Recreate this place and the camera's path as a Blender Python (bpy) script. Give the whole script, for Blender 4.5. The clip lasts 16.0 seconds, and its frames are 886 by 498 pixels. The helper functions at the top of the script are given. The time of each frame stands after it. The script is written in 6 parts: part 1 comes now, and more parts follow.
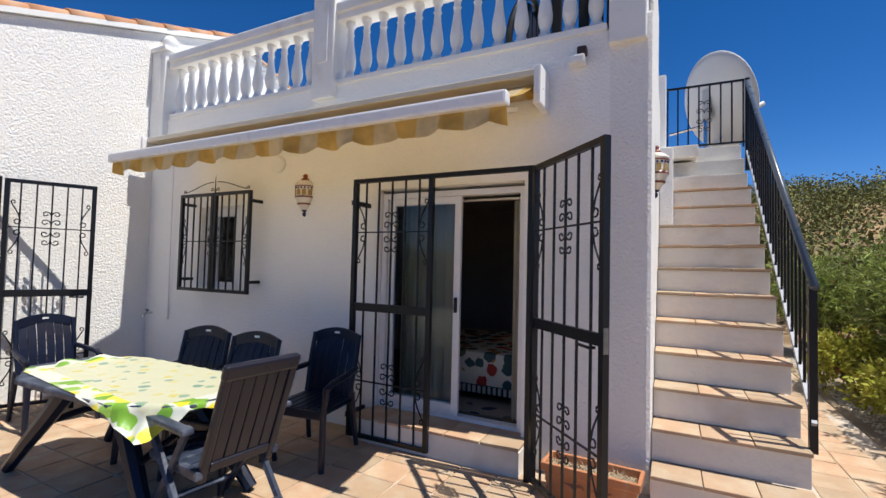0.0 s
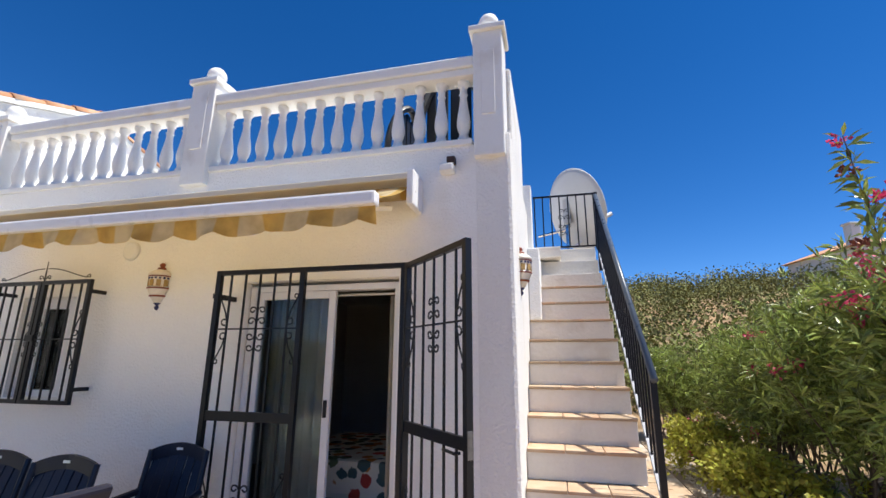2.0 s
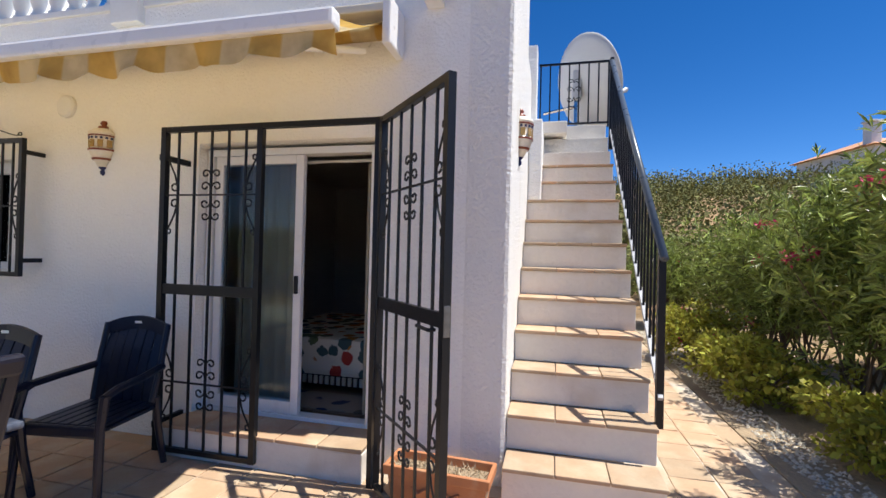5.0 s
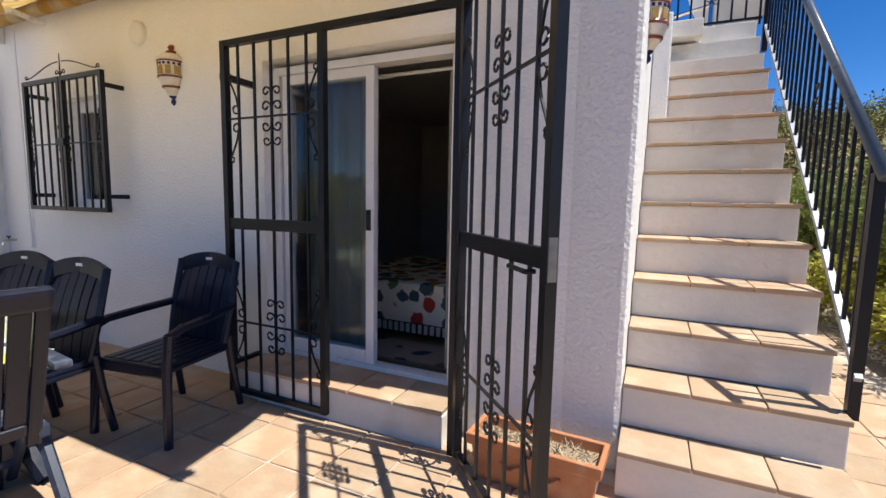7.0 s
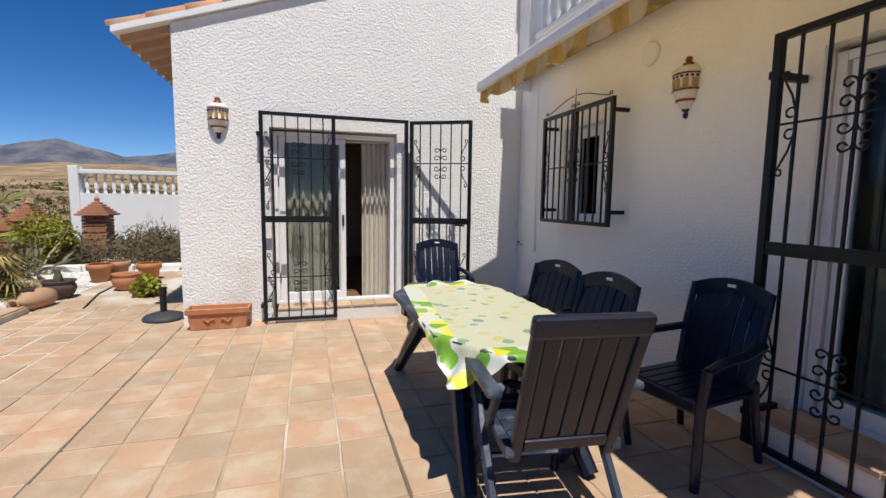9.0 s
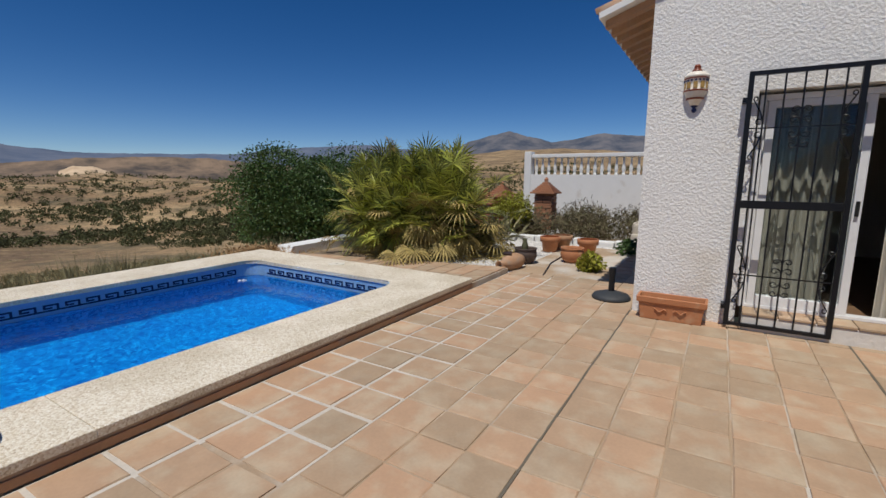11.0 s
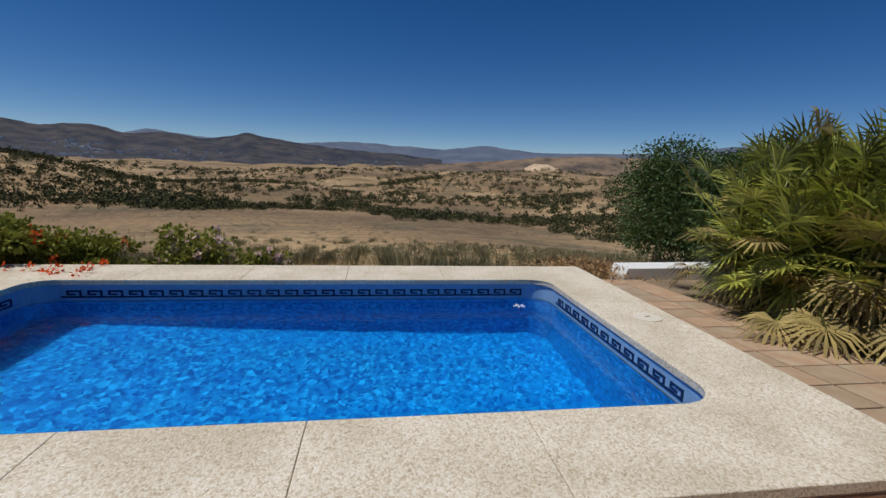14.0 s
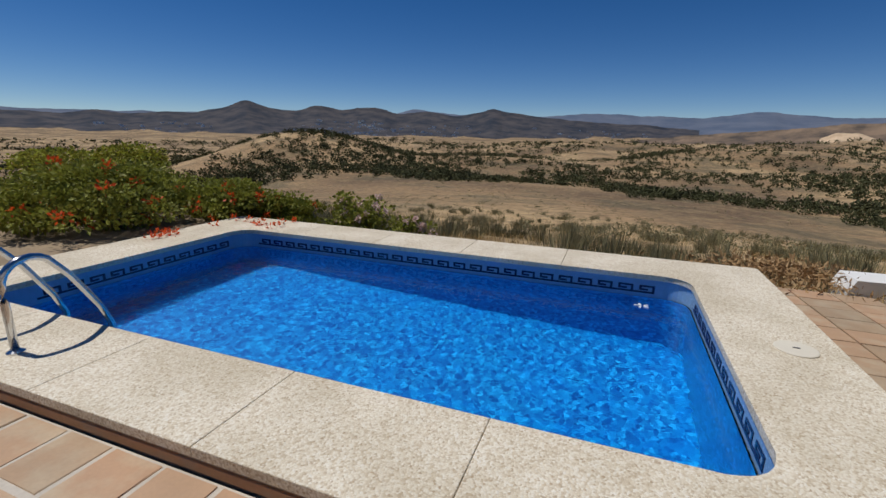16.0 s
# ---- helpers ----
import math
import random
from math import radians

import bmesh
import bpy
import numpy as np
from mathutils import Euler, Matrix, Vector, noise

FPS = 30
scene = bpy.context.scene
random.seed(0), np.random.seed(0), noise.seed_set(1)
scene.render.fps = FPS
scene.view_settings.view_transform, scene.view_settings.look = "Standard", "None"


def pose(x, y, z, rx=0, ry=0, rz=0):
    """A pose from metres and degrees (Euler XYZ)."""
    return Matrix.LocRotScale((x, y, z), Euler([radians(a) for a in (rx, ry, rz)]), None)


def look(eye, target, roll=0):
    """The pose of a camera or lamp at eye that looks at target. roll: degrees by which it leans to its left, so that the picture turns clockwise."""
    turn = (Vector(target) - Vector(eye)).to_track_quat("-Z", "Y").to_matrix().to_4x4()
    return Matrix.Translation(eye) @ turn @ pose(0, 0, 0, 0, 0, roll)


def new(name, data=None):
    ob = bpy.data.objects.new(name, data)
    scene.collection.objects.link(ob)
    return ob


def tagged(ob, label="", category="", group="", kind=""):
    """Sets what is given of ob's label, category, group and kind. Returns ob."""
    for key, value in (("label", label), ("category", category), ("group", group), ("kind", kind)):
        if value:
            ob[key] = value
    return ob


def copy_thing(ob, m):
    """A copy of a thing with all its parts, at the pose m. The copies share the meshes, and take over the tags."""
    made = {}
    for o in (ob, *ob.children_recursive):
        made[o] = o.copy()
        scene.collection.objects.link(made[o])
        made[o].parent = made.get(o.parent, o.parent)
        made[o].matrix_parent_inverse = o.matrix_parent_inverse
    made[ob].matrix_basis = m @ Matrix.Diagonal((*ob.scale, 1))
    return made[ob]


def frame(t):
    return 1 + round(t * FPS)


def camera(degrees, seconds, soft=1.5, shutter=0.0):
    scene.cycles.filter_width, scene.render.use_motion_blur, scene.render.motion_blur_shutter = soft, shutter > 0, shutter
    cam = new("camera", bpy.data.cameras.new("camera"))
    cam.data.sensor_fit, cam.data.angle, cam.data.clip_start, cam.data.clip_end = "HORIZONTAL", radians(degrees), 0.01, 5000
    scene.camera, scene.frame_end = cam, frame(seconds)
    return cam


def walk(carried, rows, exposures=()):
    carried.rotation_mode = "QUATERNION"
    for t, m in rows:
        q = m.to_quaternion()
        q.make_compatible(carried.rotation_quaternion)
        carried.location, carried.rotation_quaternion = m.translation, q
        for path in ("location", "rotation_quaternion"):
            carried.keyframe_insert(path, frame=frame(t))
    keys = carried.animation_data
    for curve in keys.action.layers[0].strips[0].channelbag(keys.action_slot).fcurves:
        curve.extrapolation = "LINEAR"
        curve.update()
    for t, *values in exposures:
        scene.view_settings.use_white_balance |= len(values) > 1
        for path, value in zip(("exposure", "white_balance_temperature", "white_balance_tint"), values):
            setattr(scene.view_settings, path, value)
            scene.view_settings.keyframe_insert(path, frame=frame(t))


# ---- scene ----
cam = camera(89.1, 16.0)
PATH = [
    (0, (5.827, -3.171, 1.504), (4.923, -1.389, 1.582), 1.4),
    (0.5, (5.891, -3.12, 1.51), (5.154, -1.265, 1.648), 1.4),
    (1, (5.93, -3.107, 1.527), (5.269, -1.234, 1.764), 0.9),
    (1.5, (5.966, -3.084, 1.543), (5.431, -1.196, 1.93), 0.4),
    (2, (5.971, -3.086, 1.556), (5.51, -1.2, 2.035), 0.3),
    (2.5, (5.973, -3.092, 1.557), (5.544, -1.212, 2.086), 0.3),
    (3, (5.972, -3.074, 1.55), (5.539, -1.206, 2.117), 0.3),
    (3.5, (5.975, -3.061, 1.525), (5.537, -1.206, 2.131), 0.5),
    (4, (5.953, -3.022, 1.529), (5.5, -1.158, 2.095), 1.1),
    (4.5, (5.945, -2.861, 1.486), (5.485, -0.94, 1.802), 1.6),
    (4.7, (5.961, -2.745, 1.463), (5.503, -0.804, 1.608), 1.6),
    (6.8, (5.845, -1.993, 1.283), (5.161, -0.125, 1.082), 0.8),
    (7, (5.793, -2.031, 1.304), (4.958, -0.226, 1.093), 1.1),
    (7.5, (5.61, -2.197, 1.341), (4.45, -0.58, 1.145), 0.3),
    (8, (5.469, -2.283, 1.383), (4.06, -0.88, 1.164), 0.6),
    (8.3, (5.358, -2.288, 1.366), (3.78, -1.078, 1.156), 0.3),
    (8.5, (5.283, -2.291, 1.36), (3.585, -1.256, 1.152), 0.0),
    (9, (5.174, -2.362, 1.362), (3.27, -1.786, 1.153), 0.8),
    (9.5, (5.16, -2.549, 1.371), (3.176, -2.404, 1.166), 0.6),
    (10, (5.166, -2.709, 1.372), (3.194, -2.962, 1.155), 0.8),
    (10.2, (5.144, -2.741, 1.396), (3.204, -3.162, 1.151), 0.8),
    (12.3, (3.871, -3.522, 1.345), (2.883, -5.234, 1.036), 0.5),
    (12.5, (3.7, -3.613, 1.345), (2.83, -5.389, 1.043), 0.7),
    (13, (3.269, -3.795, 1.343), (2.566, -5.645, 1.048), 0.8),
    (13.5, (2.885, -3.913, 1.357), (2.381, -5.825, 1.059), 1.4),
    (14, (2.551, -4.102, 1.355), (2.258, -6.048, 0.997), 2.1),
    (14.5, (2.202, -4.165, 1.347), (2.291, -6.122, 0.947), 1.6),
    (15, (1.909, -4.286, 1.326), (2.289, -6.196, 0.867), 1.0),
    (15.5, (1.645, -4.395, 1.343), (2.165, -6.259, 0.838), 0.9),
    (16, (1.364, -4.385, 1.384), (2.046, -6.199, 0.889), 1.1),
]
walk(cam, [(t, look(eye, target, roll)) for t, eye, target, roll in PATH], [(0, 0.90), (1.5, 1.15), (3.0, 1.28), (4.0, 1.28), (4.7, 1.20), (7.0, 1.15), (8.5, 0.80), (9.5, 0.46), (10.2, 0.24), (12.3, -0.10), (16.0, -0.12)])

# ---- daylight: clear sky, high sun from the +x side ----
SUN_WAY = Vector((-0.425, -0.03, -1.0)).normalized()
world = bpy.data.worlds.new("sky")
scene.world = world
world.use_nodes = True
sky = world.node_tree.nodes.new("ShaderNodeTexSky")
sky.sky_type, sky.sun_disc = "NISHITA", False
sky.sun_elevation, sky.sun_rotation = radians(67), radians(86)
sky.altitude, sky.air_density, sky.dust_density, sky.ozone_density = 2200, 0.75, 0.0, 1.3
deep = world.node_tree.nodes.new("ShaderNodeHueSaturation")
deep.inputs["Saturation"].default_value, deep.inputs["Value"].default_value = 1.37, 0.86
deep.inputs["Hue"].default_value = 0.507
world.node_tree.links.new(sky.outputs[0], deep.inputs["Color"])
world.node_tree.links.new(deep.outputs[0], world.node_tree.nodes["Background"].inputs[0])
world.node_tree.nodes["Background"].inputs[1].default_value = 0.088
sun = new("sun", bpy.data.lights.new("sun", "SUN"))
sun.data.energy, sun.data.angle, sun.data.color = 3.4, radians(0.5), (1.0, 0.955, 0.88)
sun.matrix_world = look((0, 0, 30), Vector((0, 0, 30)) + SUN_WAY)


# ---- materials ----
def mat(name, base, rough=0.6, metal=0.0, vary=0.15, scale=3.0, fine=40.0, bump=0.15, bscale=60.0, dist=0.004,
        stain=None, stain_at=(0.55, 0.75), stain_scale=1.5, rnd=0.0, island=0.0, hue=0.0, trans=0.0, spec=0.4, tint=None):
    """A procedural surface: base colour with coarse and fine variation, optional stains, random shift by object or island, and relief."""
    m = bpy.data.materials.new(name)
    m.use_nodes = True
    n, l = m.node_tree.nodes, m.node_tree.links
    b = n["Principled BSDF"]
    b.inputs["Roughness"].default_value, b.inputs["Metallic"].default_value = rough, metal
    b.inputs["Specular IOR Level"].default_value = spec
    place = n.new("ShaderNodeTexCoord").outputs["Object"]
    if rnd:
        shift = n.new("ShaderNodeVectorMath")
        shift.operation = "MULTIPLY_ADD"
        l.new(n.new("ShaderNodeObjectInfo").outputs["Random"], shift.inputs[0])
        shift.inputs[1].default_value = (37.0, 23.0, 11.0)
        l.new(place, shift.inputs[2])
        place = shift.outputs[0]

    def noise_tex(s, detail=4.0):
        t = n.new("ShaderNodeTexNoise")
        t.inputs["Scale"].default_value, t.inputs["Detail"].default_value = s, detail
        l.new(place, t.inputs["Vector"])
        return t

    def maths(op, a, c):
        t = n.new("ShaderNodeMath")
        t.operation = op
        for i, v in enumerate((a, c)):
            if isinstance(v, (int, float)):
                t.inputs[i].default_value = v
            else:
                l.new(v, t.inputs[i])
        return t.outputs[0]

    rgb = n.new("ShaderNodeRGB")
    rgb.outputs[0].default_value = (*base, 1)
    col = rgb.outputs[0]
    if tint:
        mx = n.new("ShaderNodeMixRGB")
        mx.inputs[2].default_value = (*tint, 1)
        l.new(col, mx.inputs[1])
        src = n.new("ShaderNodeObjectInfo").outputs["Random"] if rnd else n.new("ShaderNodeNewGeometry").outputs["Random Per Island"]
        l.new(src, mx.inputs[0])
        col = mx.outputs[0]
    if stain:
        s = noise_tex(stain_scale, 6.0)
        r = n.new("ShaderNodeMapRange")
        r.inputs[1].default_value, r.inputs[2].default_value = stain_at
        l.new(s.outputs[0], r.inputs[0])
        mx = n.new("ShaderNodeMixRGB")
        mx.inputs[2].default_value = (*stain, 1)
        l.new(r.outputs[0], mx.inputs[0])
        l.new(col, mx.inputs[1])
        col = mx.outputs[0]
    value = maths("MULTIPLY_ADD", noise_tex(scale).outputs[0], vary * 2)
    value.node.inputs[2].default_value = 1 - vary
    f = maths("MULTIPLY_ADD", noise_tex(fine, 2.0).outputs[0], vary * 1.2)
    f.node.inputs[2].default_value = -vary * 0.6
    value = maths("ADD", value, f)
    if rnd or island:
        src = n.new("ShaderNodeObjectInfo").outputs["Random"] if rnd else n.new("ShaderNodeNewGeometry").outputs["Random Per Island"]
        amt = rnd or island
        sh = maths("MULTIPLY_ADD", src, amt * 2)
        sh.node.inputs[2].default_value = -amt
        value = maths("ADD", value, sh)
    hsv = n.new("ShaderNodeHueSaturation")
    l.new(col, hsv.inputs["Color"])
    l.new(value, hsv.inputs["Value"])
    if hue:
        src = n.new("ShaderNodeObjectInfo").outputs["Random"] if rnd else n.new("ShaderNodeNewGeometry").outputs["Random Per Island"]
        hh = maths("MULTIPLY_ADD", src, hue * 2)
        hh.node.inputs[2].default_value = 0.5 - hue
        l.new(hh, hsv.inputs["Hue"])
    l.new(hsv.outputs[0], b.inputs["Base Color"])
    rr = maths("MULTIPLY_ADD", noise_tex(scale * 4).outputs[0], 0.2)
    rr.node.inputs[2].default_value = max(0.02, rough - 0.1)
    l.new(rr, b.inputs["Roughness"])
    if bump:
        bp = n.new("ShaderNodeBump")
        bp.inputs["Strength"].default_value, bp.inputs["Distance"].default_value = bump, dist
        l.new(noise_tex(bscale, 3.0).outputs[0], bp.inputs["Height"])
        l.new(bp.outputs[0], b.inputs["Normal"])
    if trans:
        tr = n.new("ShaderNodeBsdfTranslucent")
        l.new(hsv.outputs[0], tr.inputs[0])
        ms = n.new("ShaderNodeMixShader")
        ms.inputs[0].default_value = trans
        l.new(b.outputs[0], ms.inputs[1])
        l.new(tr.outputs[0], ms.inputs[2])
        l.new(ms.outputs[0], n["Material Output"].inputs[0])
    return m


STUCCO = mat("stucco_rough", (0.80, 0.79, 0.76), 0.85, vary=0.05, scale=1.2, fine=30, bump=1.0, bscale=44, dist=0.012,
             stain=(0.60, 0.53, 0.42), stain_at=(0.60, 0.85), stain_scale=1.1)
STUCCO_FINE = mat("stucco_fine", (0.89, 0.88, 0.85), 0.85, vary=0.05, scale=1.5, fine=50, bump=0.9, bscale=48, dist=0.013,
                  stain=(0.74, 0.68, 0.58), stain_at=(0.64, 0.92), stain_scale=1.3)
WHITE = mat("white_paint", (0.80, 0.80, 0.78), 0.6, vary=0.05, scale=4, bump=0.25, bscale=90, dist=0.003,
            stain=(0.58, 0.53, 0.46), stain_at=(0.6, 0.9), stain_scale=3)
STEPWHITE = mat("stair_paint", (0.70, 0.67, 0.62), 0.75, vary=0.08, scale=3, bump=0.6, bscale=22, dist=0.012,
                stain=(0.50, 0.42, 0.33), stain_at=(0.55, 0.85), stain_scale=2.5)
PVC = mat("white_aluminium", (0.80, 0.80, 0.80), 0.3, vary=0.03, bump=0.0)
IRON = mat("black_iron", (0.012, 0.013, 0.016), 0.38, metal=0.3, vary=0.2, scale=12, bump=0.15, bscale=120, dist=0.001)
TERRA = mat("terracotta_tile", (0.435, 0.315, 0.205), 0.7, vary=0.15, scale=6, fine=60, bump=0.35, bscale=35, dist=0.003, rnd=0.13,
            tint=(0.44, 0.275, 0.17), stain=(0.48, 0.38, 0.265), stain_at=(0.45, 0.7), stain_scale=5)
TERRA_FAR = mat("terracotta_tile_rest", (0.435, 0.315, 0.205), 0.7, vary=0.15, scale=6, fine=60, bump=0.35, bscale=35, dist=0.003, island=0.13,
                tint=(0.44, 0.275, 0.17), stain=(0.48, 0.38, 0.265), stain_at=(0.45, 0.7), stain_scale=5)
GROUT = mat("mortar", (0.40, 0.29, 0.19), 0.9, vary=0.25, scale=2, fine=70, bump=0.5, bscale=70, dist=0.004, stain=(0.54, 0.49, 0.42), stain_at=(0.45, 0.65))
GROUT_PALE = mat("pale_mortar", (0.55, 0.50, 0.43), 0.9, vary=0.25, scale=3, fine=70, bump=0.6, bscale=50, dist=0.006)
FASCIA = mat("fascia_render", (0.43, 0.32, 0.23), 0.85, vary=0.2, scale=4, bump=0.6, bscale=40, dist=0.006, stain=(0.20, 0.14, 0.10), stain_at=(0.55, 0.8), stain_scale=6)
POT = mat("terracotta_pot", (0.46, 0.19, 0.085), 0.7, vary=0.15, scale=9, bump=0.25, bscale=80, dist=0.002, stain=(0.52, 0.33, 0.2), stain_at=(0.55, 0.8), stain_scale=8)
POT_PALE = mat("weathered_pot", (0.44, 0.26, 0.15), 0.8, vary=0.2, scale=9, bump=0.3, bscale=70, dist=0.003, stain=(0.32, 0.25, 0.19), stain_at=(0.5, 0.8), stain_scale=9)
POT_DARK = mat("dark_pot", (0.085, 0.06, 0.05), 0.7, vary=0.25, scale=9, bump=0.3, bscale=70, dist=0.003)
NAVY = mat("navy_plastic", (0.008, 0.011, 0.026), 0.32, vary=0.25, scale=7, fine=90, bump=0.15, bscale=150, dist=0.001, spec=0.35)
NAVY_WORN = mat("weathered_navy_plastic", (0.030, 0.040, 0.066), 0.42, vary=0.35, scale=7, fine=60, bump=0.2, bscale=90, dist=0.002, stain=(0.16, 0.18, 0.23), spec=0.3, stain_at=(0.50, 0.80), stain_scale=9)
BLACKPL = mat("black_plastic", (0.012, 0.012, 0.013), 0.45, vary=0.2, bump=0.1)
STEEL = mat("stainless_steel", (0.62, 0.62, 0.62), 0.16, metal=1.0, vary=0.04, bump=0.0)
DISH = mat("dish_paint", (0.56, 0.54, 0.51), 0.5, vary=0.06, bump=0.1)
SOIL = mat("dry_soil", (0.33, 0.25, 0.165), 0.95, vary=0.3, scale=3, fine=50, bump=0.8, bscale=30, dist=0.03, stain=(0.20, 0.15, 0.10), stain_at=(0.5, 0.7))
GRAVEL = mat("white_gravel", (0.62, 0.60, 0.57), 0.9, vary=0.2, island=0.22, bump=0.3)
LITTER = mat("dry_litter", (0.48, 0.31, 0.15), 0.9, vary=0.25, island=0.35, bump=0.2, tint=(0.28, 0.17, 0.08))
BARK = mat("bark", (0.14, 0.10, 0.07), 0.9, vary=0.3, scale=8, bump=0.7, bscale=40, dist=0.01)
BRICK = mat("brick", (0.40, 0.19, 0.105), 0.85, vary=0.2, island=0.15, bump=0.4, bscale=60)
ROOFTILE = mat("roof_tile", (0.50, 0.25, 0.13), 0.8, vary=0.2, rnd=0.15, bump=0.4, bscale=50, stain=(0.42, 0.34, 0.25), stain_at=(0.5, 0.75), stain_scale=5)
WOOD_DARK = mat("dark_wood", (0.05, 0.028, 0.016), 0.45, vary=0.3, scale=4, bump=0.2)
PLASTER = mat("room_plaster", (0.68, 0.65, 0.60), 0.9, vary=0.05, bump=0.1)
ROOMFLOOR = mat("room_floor", (0.20, 0.12, 0.07), 0.4, vary=0.2, bump=0.1)
CURTAIN = mat("curtain_cloth", (0.72, 0.67, 0.57), 0.9, vary=0.06, bump=0.2, bscale=200, trans=0.25)
CERAMIC = mat("lamp_ceramic", (0.78, 0.72, 0.62), 0.35, vary=0.12, scale=20, bump=0.2)
CERAMIC_RED = mat("lamp_glaze", (0.22, 0.055, 0.025), 0.3, vary=0.2, scale=20, bump=0.1)
COBALT = mat("cobalt_glaze", (0.015, 0.02, 0.09), 0.3, vary=0.2, scale=20, bump=0.1)
AMBER = mat("amber_glass", (0.42, 0.27, 0.09), 0.2, vary=0.2, scale=20, bump=0.1)
OLEANDER = mat("oleander_leaf", (0.120, 0.180, 0.042), 0.38, spec=0.4, vary=0.15, island=0.3, hue=0.03, bump=0, trans=0.22, tint=(0.36, 0.39, 0.095))
PINK = mat("pink_petal", (0.62, 0.06, 0.16), 0.6, vary=0.2, island=0.25, bump=0, trans=0.3)
PALEPINK = mat("pale_pink_petal", (0.84, 0.64, 0.60), 0.6, vary=0.1, island=0.1, bump=0, trans=0.2)
ORANGE = mat("orange_petal", (0.75, 0.11, 0.02), 0.6, vary=0.2, island=0.25, bump=0, trans=0.3)
SEEDHEAD = mat("spent_flower", (0.22, 0.06, 0.035), 0.8, vary=0.2, island=0.25, bump=0)
PALM_GREEN = mat("palm_leaf", (0.075, 0.130, 0.022), 0.34, vary=0.2, island=0.4, hue=0.03, bump=0, trans=0.2, tint=(0.46, 0.42, 0.08))
PALM_DRY = mat("dry_palm_leaf", (0.38, 0.29, 0.10), 0.7, vary=0.2, island=0.4, bump=0, trans=0.15)
CAROB = mat("carob_leaf", (0.062, 0.108, 0.027), 0.5, vary=0.2, island=0.35, hue=0.02, bump=0, trans=0.15)
SHRUB = mat("shrub_leaf", (0.26, 0.31, 0.055), 0.55, spec=0.2, vary=0.2, island=0.4, hue=0.03, bump=0, trans=0.25, tint=(0.25, 0.23, 0.04))
YELLOWLEAF = mat("yellow_green_leaf", (0.34, 0.33, 0.05), 0.55, spec=0.2, vary=0.2, island=0.4, hue=0.02, bump=0, trans=0.3)
BROOM = mat("broom_stalk", (0.17, 0.17, 0.085), 0.8, vary=0.2, island=0.35, bump=0, tint=(0.27, 0.24, 0.13))
DRYBRUSH = mat("dry_brush", (0.16, 0.12, 0.075), 0.9, vary=0.2, island=0.4, bump=0, tint=(0.11, 0.105, 0.05))
OLIVE = mat("olive_wood_leaf", (0.19, 0.19, 0.068), 0.8, spec=0.1, vary=0.2, island=0.35, hue=0.02, bump=0)
FARTREE = mat("far_tree_leaf", (0.082, 0.086, 0.040), 0.9, spec=0.1, vary=0.2, island=0.35, bump=0)
AWNBOX = mat("awning_box", (0.70, 0.64, 0.52), 0.4, vary=0.05, bump=0.1)
RUBBLE = mat("pale_rubble", (0.50, 0.45, 0.37), 0.9, vary=0.2, island=0.2, bump=0.5)


def shader(name, rough=0.6):
    m = bpy.data.materials.new(name)
    m.use_nodes = True
    n, l = m.node_tree.nodes, m.node_tree.links
    b = n["Principled BSDF"]
    b.inputs["Roughness"].default_value = rough
    co = n.new("ShaderNodeTexCoord")
    return m, n, l, b, co.outputs["Object"]


def node(n, l, kind, wires=(), **values):
    """A node with its inputs set by name or number from values or sockets."""
    t = n.new(kind)
    for key, v in wires:
        if isinstance(v, (int, float, tuple)):
            t.inputs[key].default_value = v
        else:
            l.new(v, t.inputs[key])
    return t


def ramp(n, l, src, stops):
    r = n.new("ShaderNodeValToRGB")
    while len(r.color_ramp.elements) < len(stops):
        r.color_ramp.elements.new(0.5)
    for e, (p, c) in zip(r.color_ramp.elements, stops):
        e.position, e.color = p, (*c, 1)
    l.new(src, r.inputs[0])
    return r.outputs[0]


def make_pebble():
    m, n, l, b, co = shader("washed_pebble", 0.85)
    v = node(n, l, "ShaderNodeTexVoronoi", [("Vector", co), ("Scale", 105.0)])
    c = ramp(n, l, v.outputs["Color"], [(0.0, (0.46, 0.36, 0.25)), (0.35, (0.68, 0.60, 0.47)), (0.7, (0.80, 0.75, 0.64)), (1.0, (0.86, 0.83, 0.76))])
    big = node(n, l, "ShaderNodeTexNoise", [("Vector", co), ("Scale", 2.2), ("Detail", 5.0)])
    s = ramp(n, l, big.outputs[0], [(0.35, (0.82, 0.79, 0.73)), (0.65, (1.0, 0.99, 0.97))])
    mx = n.new("ShaderNodeMixRGB")
    mx.blend_type = "MULTIPLY"
    mx.inputs[0].default_value = 1
    l.new(c, mx.inputs[1]), l.new(s, mx.inputs[2])
    l.new(mx.outputs[0], b.inputs["Base Color"])
    bp = node(n, l, "ShaderNodeBump", [("Strength", 0.7), ("Distance", 0.004), ("Height", v.outputs["Distance"])])
    bp.invert = True
    l.new(bp.outputs[0], b.inputs["Normal"])
    return m


PEBBLE = make_pebble()


def make_mosaic():
    m, n, l, b, co = shader("ripple_lit_mosaic", 0.3)
    # mixed blue mosaic; its paler cells also paint in the light of the ripples
    v = node(n, l, "ShaderNodeTexVoronoi", [("Vector", co), ("Scale", 30.0), ("Randomness", 1.0)])
    c = ramp(n, l, v.outputs["Color"], [(0.12, (0.0, 0.072, 0.31)), (0.40, (0.0, 0.130, 0.44)), (0.66, (0.0, 0.190, 0.53)), (0.88, (0.008, 0.32, 0.70))])
    l.new(c, b.inputs["Base Color"])
    return m


